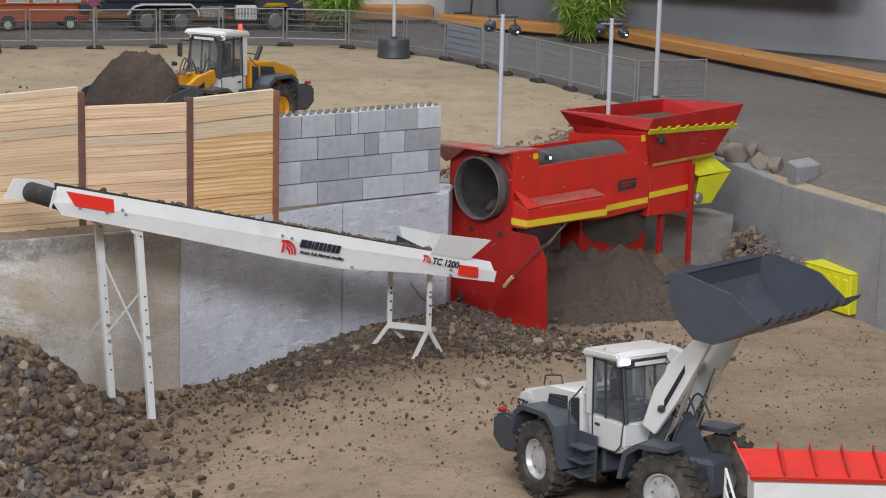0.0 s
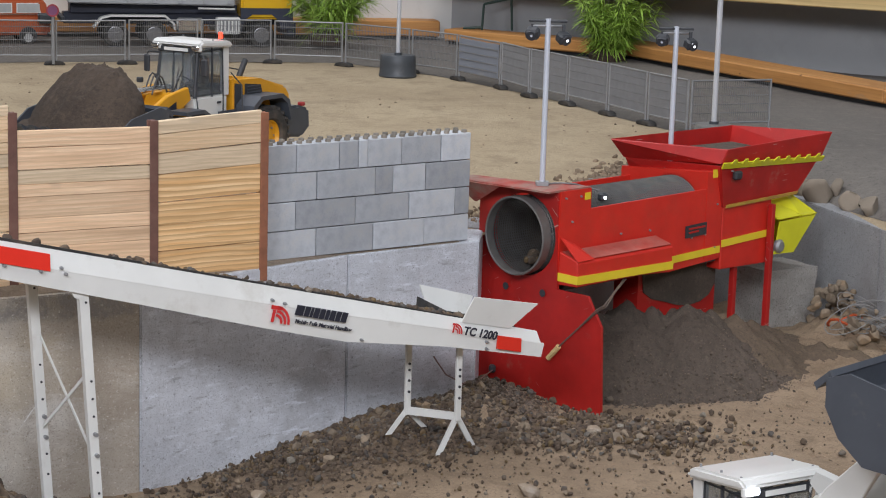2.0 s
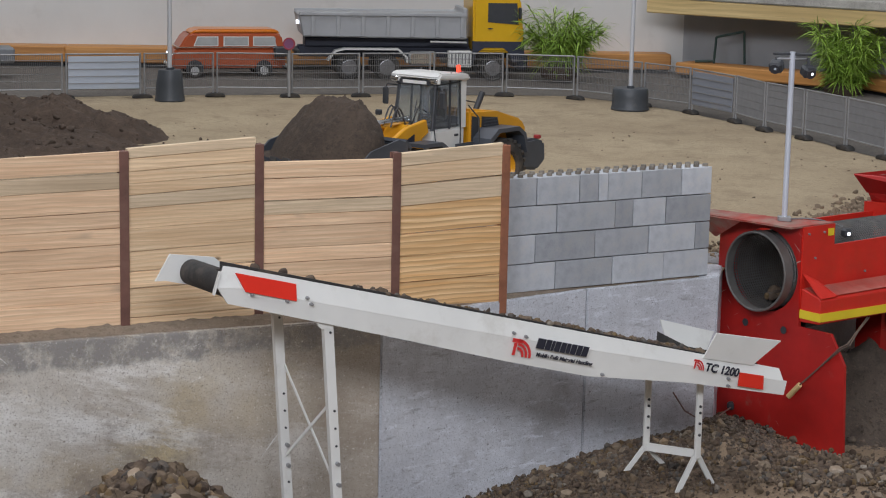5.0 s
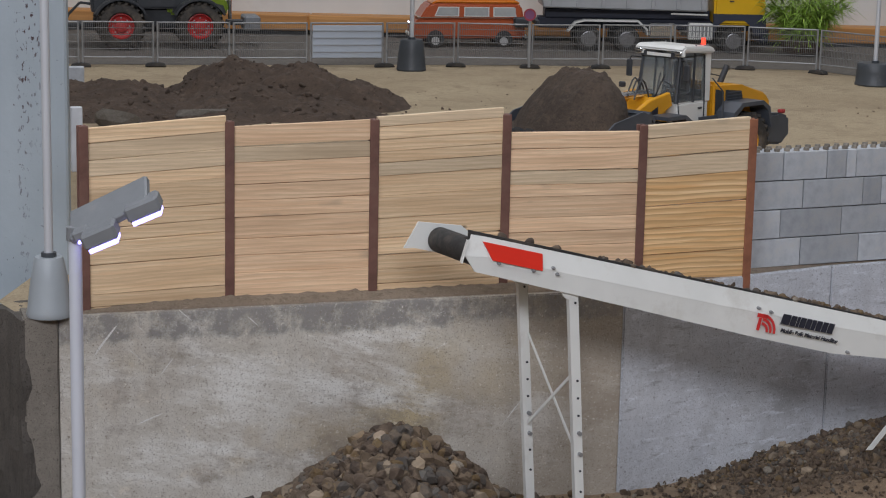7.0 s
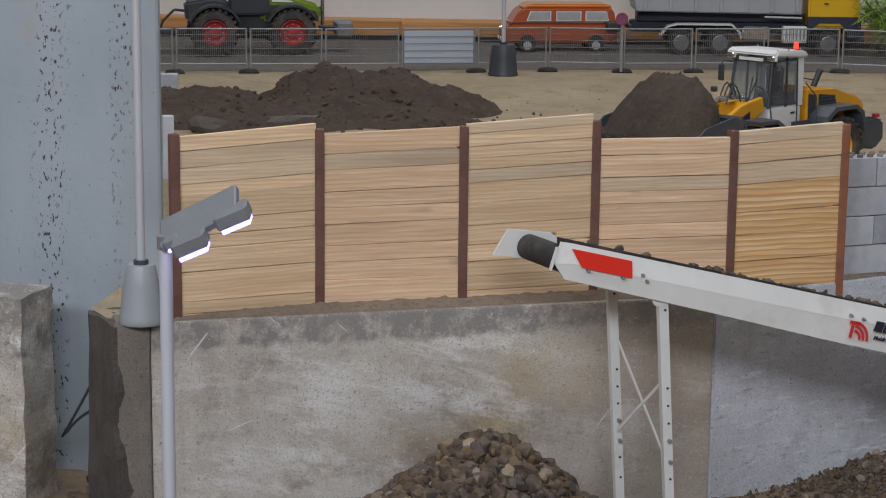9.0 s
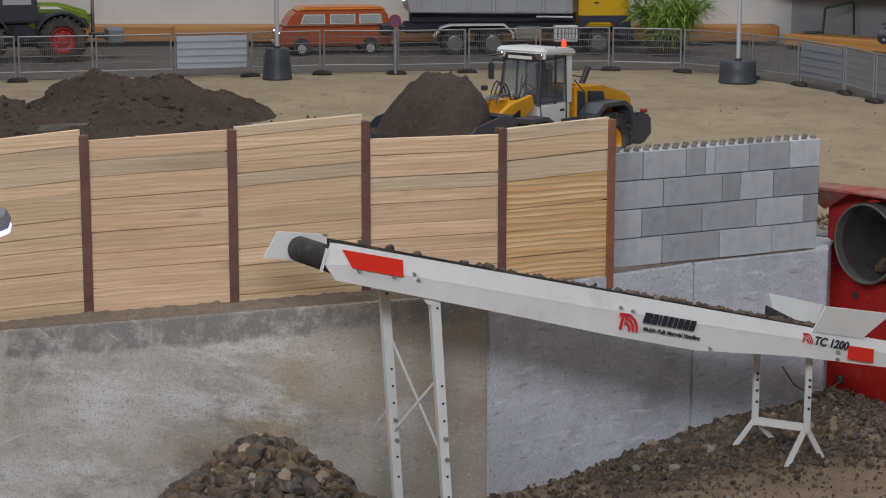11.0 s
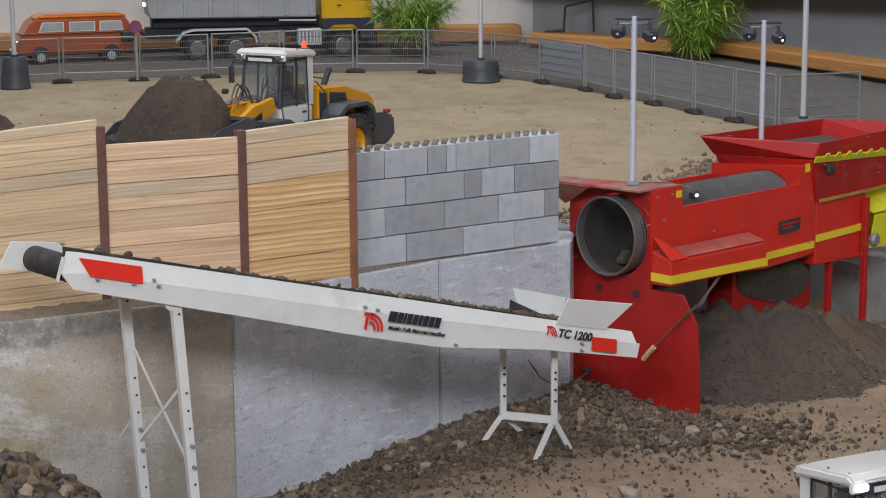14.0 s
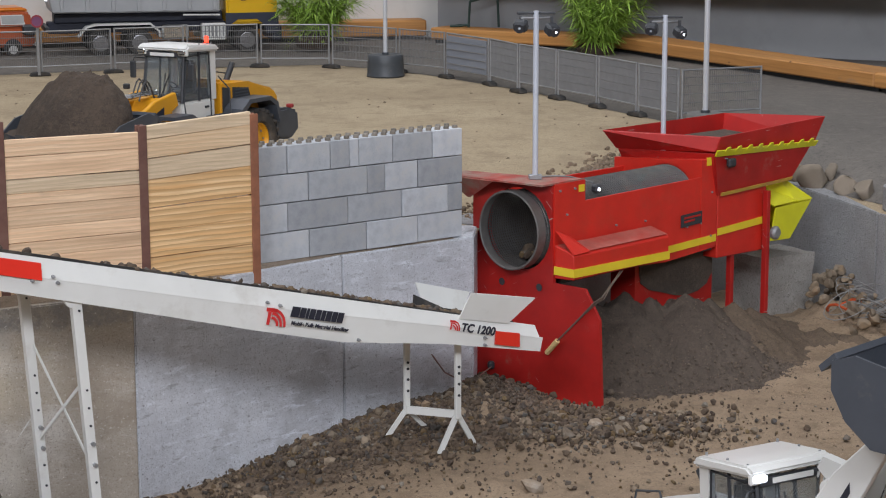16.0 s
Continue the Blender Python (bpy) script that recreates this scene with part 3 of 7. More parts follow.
fence = thing("timber_fence", "fence of sawn planks between brown steel posts", "fence", pose(-0.62, -0.2, 0.268))


def into(parent, m):
    return parent.matrix_world.inverted() @ m


bpy.context.view_layer.update()
for k, (x, y, zt) in enumerate(POSTS):
    bm = B()
    h = zt - 0.25
    box(bm, (0, -0.006, h / 2), (0.0135, 0.003, h), 0.0008)
    box(bm, (0, 0.0, h / 2), (0.003, 0.012, h))
    box(bm, (0, 0.006, h / 2), (0.0135, 0.003, h), 0.0008)
    ob = part("post", bm, M_RUSTPOST if k == 5 else M_POST, fence)
    dx, dy = POSTS[min(k + 1, 5)][0] - POSTS[max(k - 1, 0)][0], POSTS[min(k + 1, 5)][1] - POSTS[max(k - 1, 0)][1]
    ob.matrix_local = into(fence, frame_at(x, y, 0.25, dx, dy))
rng = random.Random(4)
# each panel: height of the head, rise to the far post, joints from the head down, wood, weathered planks
PANELS = [
    (0.528, 0.0105, (0.08, 0.17, 0.255, 0.32, 0.45, 0.53, 0.60, 0.72, 0.88, 0.945), M_PLANK, (1, 2)),
    (0.523, 0.006, (0.11, 0.20, 0.32, 0.41, 0.50, 0.62, 0.71, 0.81, 0.94), M_PLANK_P, (1,)),
    (0.533, 0.010, (0.055, 0.125, 0.19, 0.25, 0.32, 0.43, 0.55, 0.655, 0.745, 0.83, 0.905), M_PLANK, (0, 4)),
    (0.505, -0.002, (0.10, 0.235, 0.325, 0.40, 0.53, 0.62, 0.71, 0.82, 0.91), M_PLANK_P, (2,)),
    (0.512, 0.010, (0.085, 0.20, 0.33, 0.50, 0.64, 0.80), M_PLANK_G, (0, 2)),
]
for k in range(5):
    (ax, ay, _), (bx, by, _) = POSTS[k], POSTS[k + 1]
    ln = math.hypot(bx - ax, by - ay)
    top, rise, joints, mt, grey = PANELS[k]
    cuts = [0.0, *joints, 1.0]
    n = len(cuts) - 1
    for i in range(n):
        z1, z0 = top - (top - 0.262) * cuts[i], top - (top - 0.262) * cuts[i + 1]
        h, gap = z1 - z0, rng.choice((0.0004, 0.0006, 0.0008, 0.0022))
        slant, s0 = rise * (1 - cuts[i]), rise * (1 - cuts[i + 1])
        bm = B()
        e0, e1 = rng.uniform(-0.0006, 0.0006), rng.uniform(-0.0006, 0.0006)
        slab(bm, [(-ln / 2 + 0.005, -h / 2), (ln / 2 - 0.005, -h / 2 + s0), (ln / 2 - 0.005, h / 2 - gap + slant + e1), (-ln / 2 + 0.005, h / 2 - gap + e0)], -0.004 + rng.uniform(-0.0012, 0.0008), 0.004)
        bmesh.ops.bevel(bm, geom=list(bm.edges), offset=0.0005, segments=1, affect="EDGES")
        mm = M_PLANK_W if i in grey else M_PLANK if k == 4 and i == 1 else mt
        ob = part("plank", bm, mm, fence, "grey weathered plank" if i in grey else "")
        ob.matrix_local = into(fence, frame_at((ax + bx) / 2, (ay + by) / 2, (z0 + z1) / 2, bx - ax, by - ay))
# bright worn patch and a pale batten end by the first post
ob = part("batten_end", box(B(), (0, 0, 0), (0.016, 0.012, 0.09), 0.001), M_TUBWHITE, fence, "pale grey batten end")
ob.matrix_local = into(fence, pose(-1.0745, -0.455, 0.508, 0, 0, 30))

M_STUD = mat("dusty_stud", (0.21, 0.19, 0.16), 0.9, 0, 0.2, 40, (0.2, 0.16, 0.12), (0.45, 0.7), 30, 0.4, 200, rnd=0.3)
# ---- wall of toy cement blocks ----
WA, WB = Vector((-0.170, 0.088, 0.272)), Vector((0.157, 0.313, 0.272))
block_wall = thing("block_wall", "small wall of stacked grey cement blocks with studs", "wall", frame_at(WA.x, WA.y, WA.z, (WB - WA).x, (WB - WA).y))
WLEN = (WB - WA).length
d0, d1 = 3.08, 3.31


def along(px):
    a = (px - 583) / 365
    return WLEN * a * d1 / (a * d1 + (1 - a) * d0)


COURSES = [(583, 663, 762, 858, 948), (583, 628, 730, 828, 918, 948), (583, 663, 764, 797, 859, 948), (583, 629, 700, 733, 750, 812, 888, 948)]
CH = 0.0462
rng = random.Random(9)
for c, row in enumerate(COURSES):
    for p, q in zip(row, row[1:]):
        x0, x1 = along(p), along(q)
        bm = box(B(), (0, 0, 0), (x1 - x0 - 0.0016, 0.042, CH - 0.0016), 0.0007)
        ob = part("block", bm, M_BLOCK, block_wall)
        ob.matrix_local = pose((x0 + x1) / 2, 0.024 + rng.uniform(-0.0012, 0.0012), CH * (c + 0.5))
for i in range(22):
    for yy in (0.0125, 0.036):
        bm = tube(B(), (0, 0, 0), (0, 0, 0.0048), 0.0050, 0.0044, 8)
        ob = part("stud", bm, M_STUD, block_wall)
        ob.matrix_local = pose(0.009 + i * (WLEN - 0.018) / 21, yy, CH * 4 - 0.0005)

# ---- belt conveyor ----
conv = thing("belt_conveyor", "white steel belt conveyor with red reflectors on four legs", "conveyor", frame_at(-0.37, -0.40, 0, 0.849, 0.527))
CW = 0.128


def c_top(s):
    return 0.408 + (s + 0.144) / (0.734 + 0.144) * (0.193 - 0.408)


SIDE = [(-0.158, 0.362), (0.078, 0.298), (0.254, 0.249), (0.393, 0.2135), (0.569, 0.187), (0.745, 0.151), (0.752, 0.166), (0.734, 0.193), (-0.144, 0.408), (-0.166, 0.405), (-0.176, 0.374)]
def fold(q):
    return c_top(q) - 0.026 + 0.008 * smooth01((q - 0.2) / 0.5)


bm = B()
front = SIDE[:6] + [(0.750, fold(0.745))] + [(q, fold(q)) for q in (0.6, 0.4, 0.2, 0.0, -0.14)] + [(-0.172, 0.384)]
slab(bm, front, 0.0, 0.004)
qs = [(-0.172, 0.384, -0.162, 0.4115)] + [(q, fold(q), q - 0.004, c_top(q - 0.004)) for q in [-0.14 + 0.0884 * i for i in range(11)]]
rows = []
for a, za, b, zb in qs:
    rows.append([bm.verts.new(v) for v in ((a, -0.0004, za), (b, 0.008, zb), (b, 0.011, zb), (a, 0.003, za))])
for r0, r1 in zip(rows, rows[1:]):
    for j in range(4):
        bm.faces.new((r0[j], r1[j], r1[(j + 1) % 4], r0[(j + 1) % 4]))
part("side_panel", bm, M_WHITE, conv)
bm = slab(B(), [(-0.20, 0.372)] + SIDE[:6] + [(0.752, 0.158), (0.734, 0.173), (-0.10, 0.376), (-0.13, 0.400), (-0.193, 0.408), (-0.214, 0.372)], CW, CW + 0.004)
part("side_panel", bm, M_WHITE, conv)
bm = B()
slab(bm, [(-0.14, 0.372), (0.40, 0.225), (0.73, 0.165), (0.73, 0.160), (0.40, 0.220), (-0.14, 0.367)], 0.006, CW - 0.002)
part("bottom_pan", bm, M_WHITE, conv)
bm = B()
plate(bm, [(-0.16, 0.008, 0.404), (0.73, 0.008, 0.187), (0.73, CW - 0.002, 0.168), (-0.16, CW - 0.002, 0.385)], 0.003)
part("belt", bm, M_RUBBER, conv, "dusty black rubber belt")
bm = slab(B(), [(-0.165, 0.405), (0.70, 0.195), (0.70, 0.203), (-0.165, 0.4175)], 0.009, 0.012)
part("rubber_skirt", bm, M_RUBBER, conv)
bm = tube(B(), (-0.151, 0.010, 0.3845), (-0.163, CW - 0.002, 0.382), 0.0178, seg=28)
tube(bm, (-0.152, 0.004, 0.385), (-0.160, CW + 0.004, 0.383), 0.004)
part("head_drum", bm, M_RUBBER, conv, "black rubber-lagged head drum", smooth=True)
bm = tube(B(), (0.725, 0.006, 0.172), (0.725, CW - 0.004, 0.172), 0.014, seg=20)
part("tail_drum", bm, M_DARK, conv, smooth=True)
for (a, b), (c, d) in ((((-0.146, 0.402), (-0.060, 0.381)), ((-0.062, 0.359), (-0.134, 0.377))),):
    bm = plate(B(), [(c[0], -0.004, c[1]), (d[0], -0.004, d[1]), (a[0], 0.003, a[1]), (b[0], 0.003, b[1])], 0.002)
    part("reflector", bm, M_REDTAPE, conv, "red reflector panel")
bm = slab(B(), [(0.658, 0.196), (0.702, 0.1865), (0.702, 0.165), (0.656, 0.1755)], -0.0062, -0.0042)
part("reflector", bm, M_REDTAPE, conv, "red reflector panel")
part("end_bracket", plate(B(), [(-0.1755, 0.001, 0.374), (-0.1665, 0.001, 0.404), (-0.1655, 0.010, 0.404), (-0.1745, 0.010, 0.374)], 0.002), M_WHITE, conv)
# bolts on the near side
for s, z in ((-0.125, 0.372), (-0.075, 0.360), (-0.046, 0.362), (-0.040, 0.353), (0.418, 0.214), (0.640, 0.187), (0.640, 0.176), (0.27, 0.288), (0.29, 0.281)):
    bm = tube(B(), (s, -0.004, z), (s, 0.0, z), 0.0024, seg=8)
    tube(bm, (s, -0.008, z), (s, -0.004, z), 0.0012, seg=6)
    part("bolt", bm, M_GALV, conv)


def letters(body, size, parent, m, material, name="lettering", shear=0.0):
    cu = bpy.data.curves.new(name, "FONT")
    cu.body, cu.size, cu.extrude, cu.shear, cu.offset = body, size, 0.0003, shear, size * 0.034
    ob = new(name, cu)
    me = bpy.data.meshes.new_from_object(ob)
    bpy.data.objects.remove(ob)
    me.materials.clear()
    me.materials.append(material)
    ob = new(name, me)
    ob.parent = parent
    ob.matrix_local = m
    return ob


SL = math.degrees(math.atan2(0.193 - 0.408, 0.878))


def on_side(s, z, y=-0.0052, tilt=SL):
    return Matrix.Translation((s, y, z)) @ Euler((0, radians(-tilt), 0)).to_matrix().to_4x4() @ Euler((radians(90), 0, 0)).to_matrix().to_4x4()


letters("Mobile Bulk Material Handling", 0.0079, conv, on_side(0.3045, 0.2522), M_INK, "tagline", 0.15)
letters("TC 1200", 0.0175, conv, on_side(0.594, 0.2045), M_INK, "model_number", 0.1)
# the maker's name as plain upright bars, and the red fan emblem
x = 0.0
for w in (0.0135, 0.009, 0.0045, 0.009, 0.0085, 0.0065, 0.009, 0.0085, 0.0095):
    h = 0.0150
    ob = part("name_bar", slab(B(), [(x, 0), (x + w, 0), (x + w + h * 0.1, h), (x + h * 0.1, h)], -0.0003, 0.0003), M_INK, conv)
    ob.matrix_local = Matrix.Translation((0.304, -0.0055, 0.2640)) @ Euler((0, radians(-SL), 0)).to_matrix().to_4x4()
    x += w + 0.0011


def fan(k, m):
    bm = B()
    slab(bm, [(0, 0.026), (0.018, 0.026), (0.018, 0.020), (0, 0.020)], -0.0003, 0.0003)
    slab(bm, [(0.004, 0.0196), (0.009, 0.0196), (0.009, 0), (0.004, 0)], -0.0003, 0.0003)
    for r in (0.010, 0.0165, 0.023):
        ring = [(0.011 + (r + d) * math.cos(a), (r + d) * math.sin(a) - 0.0005) for d, seq in ((0, range(0, 7)), (0.004, range(6, -1, -1))) for a in [radians(15 * j) for j in seq]]
        slab(bm, [(p[0], p[1]) for p in ring], -0.0003, 0.0003)
    bmesh.ops.scale(bm, vec=(k, k, k), verts=bm.verts)
    ob = part("emblem", bm, M_RINK, conv, "red fan-shaped emblem")
    ob.matrix_local = m


fan(0.92, Matrix.Translation((0.262, -0.0055, 0.2585)) @ Euler((0, radians(-SL), 0)).to_matrix().to_4x4())
fan(0.55, Matrix.Translation((0.572, -0.0055, 0.2100)) @ Euler((0, radians(-SL), 0)).to_matrix().to_4x4())
# legs: a tall pair with cross braces, a low pair with splayed feet
for yy in (0.006, CW - 0.008):
    bm = B()
    o = 0.007 if yy < 0.05 else -0.021
    plate(bm, [(o - 0.024, yy, 0.335), (o - 0.012, yy, 0.331), (o + 0.013, yy, -0.05), (o + 0.002, yy, -0.05)], 0.003)
    plate(bm, [(o - 0.024, yy, 0.335), (o - 0.024, yy + 0.010, 0.335), (o + 0.002, yy + 0.010, -0.05), (o + 0.002, yy, -0.05)], 0.002)
    tube(bm, (o - 0.024, yy - 0.001, 0.326), (o - 0.024, yy + 0.004, 0.326), 0.011, seg=16)
    leg = part("leg", bm, M_WHITE, conv)
    for z in (0.31, 0.20, 0.175, 0.15, 0.125, 0.095, 0.07, 0.04):
        sx = o - 0.017 + (0.33 - z) / 0.38 * 0.025
        big = z in (0.125, 0.095)
        part("bolt", tube(B(), (sx, yy - (0.006 if big else 0.0015), z), (sx, yy, z), 0.0030 if big else 0.0017, seg=8), M_GALV if big else M_DARK, leg)
for z0, z1, y0, y1 in ((0.245, 0.10, CW - 0.01, 0.008), (0.215, 0.115, 0.010, CW - 0.012)):
    bm = B()
    o0, o1 = (-0.03, 0.0) if y0 > y1 else (-0.004, -0.026)
    plate(bm, [(o0, y0, z0), (o1, y1, z1), (o1, y1, z1 - 0.006), (o0, y0, z0 - 0.006)], 0.0015)
    part("brace", bm, M_WHITE, conv)
for o, yy, low in ((0.622, 0.045, 0.004), (0.572, 0.112, 0.026)):
    bm = B()
    zt = c_top(o) - 0.03
    box(bm, (o, yy, (zt + 0.052) / 2), (0.010, 0.006, zt - 0.052), 0.0008)
    for sg in (-1, 1):
        plate(bm, [(o - 0.005, yy, 0.060), (o + 0.005, yy, 0.060), (o + sg * 0.036 + 0.005, yy + sg * 0.006, low), (o + sg * 0.036 - 0.005, yy + sg * 0.006, low)], 0.004)
    leg = part("leg", bm, M_WHITE, conv)
    for z in (0.135, 0.125, 0.108, 0.09):
        part("bolt", tube(B(), (o, yy - 0.0045, z), (o, yy - 0.002, z), 0.0022, seg=8), M_DARK, leg)
bm = plate(B(), [(0.622, 0.047, 0.066), (0.572, 0.110, 0.066), (0.572, 0.110, 0.054), (0.622, 0.047, 0.054)], 0.004)
part("crossbar", bm, M_WHITE, conv)
# feed hopper plates
bm = plate(B(), [(0.596, 0.004, 0.222), (0.686, 0.004, 0.203), (0.731, -0.004, 0.2385), (0.613, -0.004, 0.2605)], 0.002)
part("hopper_plate", bm, M_WHITE, conv)
bm = plate(B(), [(0.612, CW - 0.002, 0.214), (0.684, CW - 0.002, 0.197), (0.703, CW + 0.006, 0.226), (0.602, CW + 0.006, 0.2535)], 0.002)
part("hopper_plate", bm, M_WHITE, conv)
bm = plate(B(), [(0.590, 0.010, 0.212), (0.590, CW - 0.004, 0.206), (0.596, CW + 0.002, 0.236), (0.596, 0.020, 0.228)], 0.003)
part("rubber_flap", bm, M_RUBBER, conv, "black rubber flap")
bm = plate(B(), [(0.608, CW - 0.004, 0.210), (0.690, CW - 0.004, 0.191), (0.690, CW - 0.006, 0.199), (0.608, CW - 0.006, 0.219)], 0.003)
part("rubber_flap", bm, M_RUBBER, conv, "black rubber flap")

# ---- screening plant ----
scr = thing("trommel_screen", "red trommel screening plant with yellow stripes and a feed hopper", "machine", frame_at(0.306, 0.285, 0, 0.72, 0.694))
# local x runs along the drum, local y away from the pit
DC, DZ, DR = 0.074, 0.281, 0.066
bm = B()
HR = 0.071
up = [(DC + HR * math.cos(radians(a)), DZ + HR * math.sin(radians(a))) for a in range(0, 181, 9)]
down = [(DC + HR * math.cos(radians(a)), DZ - HR * math.sin(radians(a))) for a in range(0, 181, 9)]
slab(bm, [(0.0, DZ), (0.0, 0.362), (0.182, 0.352), (0.182, DZ)] + up, -0.003, 0.003, "x")
slab(bm, [(0.0, DZ), (-0.004, 0.197), (-0.073, 0.197), (-0.105, 0.149), (-0.113, -0.02), (-0.03, -0.06), (0.182, -0.06), (0.182, DZ)] + down, -0.003, 0.003, "x")
plate_ob = part("end_plate", bm, M_RED_D, scr, "scratched dark red end plate")
for y, z in ((0.112, 0.184), (0.026, 0.186)):
    part("bolt_hole", lathe(B(), [(0.0, -0.0006), (0.0058, -0.0006), (0.0066, 0.0006), (0.0, 0.0006)], Matrix.Translation((-0.005, y, z)) @ pose(0, 0, 0, 0, 0, 90), 14), M_DARK, plate_ob)
# drum: rings and a woven steel skin
drum = part("drum", lathe(B(), [(DR, -0.013), (DR + 0.0022, -0.012), (DR + 0.0022, 0.006), (DR, 0.006), (DR - 0.0016, 0.006), (DR - 0.0016, -0.012), (DR, -0.013)], Matrix.Translation((-0.018, DC, DZ)) @ pose(0, 0, 0, 0, 0, -90), 48), M_RING, scr, "perforated steel sieve drum", True)
# the skin: hoops and straight wires of a square mesh, joined
bm = B()
NW, NH, X0, X1 = 84, 84, -0.013, 0.450
for i in range(NH):
    x = X0 + (X1 - X0) * i / (NH - 1)
    r = 0.0013
    rings = []
    for dx, dr in ((-r, -0.0008), (0, 0.0010), (r, -0.0008)):
        rings.append([bm.verts.new((x + dx, DC + (DR - 0.001 + dr) * math.cos(2 * math.pi * k / 44), DZ + (DR - 0.001 + dr) * math.sin(2 * math.pi * k / 44))) for k in range(44)])
    for a, b in ((0, 1), (1, 2), (2, 0)):
        for k in range(44):
            bm.faces.new((rings[a][k], rings[a][(k + 1) % 44], rings[b][(k + 1) % 44], rings[b][k]))
for k in range(NW):
    a = 2 * math.pi * k / NW
    ca, sa = math.cos(a), math.sin(a)
    vs = []
    for x in (X0, X1):
        vs.append([bm.verts.new((x, DC + (DR - 0.0012 + dr) * ca - dt * sa, DZ + (DR - 0.0012 + dr) * sa + dt * ca)) for dr, dt in ((0.0008, 0), (-0.0007, 0.0009), (-0.0007, -0.0009))])
    for q in range(3):
        bm.faces.new((vs[0][q], vs[1][q], vs[1][(q + 1) % 3], vs[0][(q + 1) % 3]))
ob = part("sieve_mesh", bm, M_MESH, drum, "square steel mesh skin")
ob["kind"] = "stuff"
# roof plate over the mouth
bm = slab(B(), [(-0.030, -0.001), (0.078, -0.001), (0.040, 0.060), (0.0, 0.205), (-0.052, 0.205)], 0.3635, 0.3665, "z")
plate(bm, [(-0.040, 0.10, 0.365), (-0.052, 0.205, 0.365), (-0.012, 0.186, 0.325), (-0.012, 0.180, 0.325)], 0.002)
part("roof_plate", bm, M_DUSTROOF, scr, "dusty red roof plate")
M_DUSTY = mat("dusty_red", (0.36, 0.10, 0.075), 0.85, 0, 0.25, 30, (0.44, 0.035, 0.02), (0.42, 0.72), 14)
# long near side with its raised front corner, and the bulge with the stripe
bm = slab(B(), [(0.0, 0.205), (0.30, 0.189), (0.447, 0.197), (0.447, 0.331), (0.078, 0.328), (0.078, 0.364), (0.0, 0.364)], -0.003, 0.001)
side = part("side_panel", bm, M_RED, scr)
bm = B()
prof = [(-0.003, 0.205), (-0.046, 0.207), (-0.046, 0.247), (-0.042, 0.251), (-0.004, 0.262)]
slab(bm, prof, 0.0, 0.255, "x")
bmesh.ops.bevel(bm, geom=list(bm.edges), offset=0.0015, segments=1, affect="EDGES")
part("guard_box", bm, M_RED, scr, "red guard box with a dusty slanted top")
part("dust", plate(B(), [(0.004, -0.044, 0.2520), (0.252, -0.044, 0.2520), (0.252, -0.007, 0.2618), (0.004, -0.007, 0.2618)], 0.0006), M_DUSTY, scr, "film of grey dust")
bm = B()
slab(bm, [(0.0, 0.212), (0.2545, 0.208), (0.2545, 0.222), (0.0, 0.226)], -0.0485, -0.0463)
part("stripe", bm, M_YTAPE, scr, "yellow stripe")
bm = slab(B(), [(-0.0485, 0.212), (-0.004, 0.212), (-0.004, 0.226), (-0.0485, 0.226)], -0.0022, -0.0004, "x")
part("stripe", bm, M_YTAPE, scr, "yellow stripe")
for a, b, z in ((0.262, 0.446, 0.203), (0.452, 0.598, 0.217)):
    part("stripe", slab(B(), [(a, z), (b, z + 0.005), (b, z + 0.018), (a, z + 0.013)], -0.0052, -0.0034 if b < .45 else -0.0032), M_YTAPE, scr, "yellow stripe")
# dark boards added inside, so the housing looks dark through the mesh
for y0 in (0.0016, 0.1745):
    part("inner_lining", slab(B(), [(0.004, 0.207), (0.398, 0.200), (0.398, 0.324), (0.080, 0.324), (0.080, 0.350), (0.004, 0.350)], y0, y0 + 0.0022), M_BACKING, scr, "dark board added to darken the housing inside")
part("corner_gusset", plate(B(), [(0.0, -0.0455, 0.249), (0.042, -0.0455, 0.250), (0.030, -0.012, 0.272), (0.0, -0.004, 0.286)], 0.002), M_RED, scr)
part("far_side_panel", slab(B(), [(0.0, 0.20), (0.447, 0.20), (0.447, 0.333), (0.0, 0.333)], 0.178, 0.182), M_RED, scr)
# portal wall with the arch for the drum
bm = B()
arch = [(DC + 0.069 * math.cos(radians(a)), DZ + 0.069 * math.sin(radians(a))) for a in range(0, 181, 12)]
slab(bm, [(-0.004, 0.20), (-0.004, 0.362), (0.20, 0.348), (0.20, 0.20), (arch[-1][0], 0.20)] + list(reversed(arch)) + [(arch[0][0], 0.20)], 0.40, 0.447, "x")
part("portal", bm, M_RED, scr)
# hopper module behind
bm = slab(B(), [(0.452, 0.174), (0.604, 0.170), (0.604, 0.30), (0.452, 0.30)], -0.003, 0.185)
bmesh.ops.bevel(bm, geom=list(bm.edges), offset=0.002, segments=1, affect="EDGES")
part("module_body", bm, M_RED, scr)
hop = [((0.447, -0.004, 0.293), (0.678, -0.004, 0.298), (0.735, -0.010, 0.360), (0.428, -0.010, 0.372)),
       ((0.447, 0.19, 0.295), (0.447, -0.004, 0.293), (0.428, -0.010, 0.372), (0.400, 0.19, 0.366)),
       ((0.678, 0.19, 0.298), (0.447, 0.19, 0.295), (0.400, 0.19, 0.366), (0.725, 0.19, 0.360)),
       ((0.678, -0.004, 0.298), (0.678, 0.19, 0.298), (0.725, 0.19, 0.360), (0.735, -0.010, 0.360))]
bm = B()
for q in hop:
    plate(bm, q, 0.0025)
part("hopper", bm, M_RED_D, scr)
bm = B()
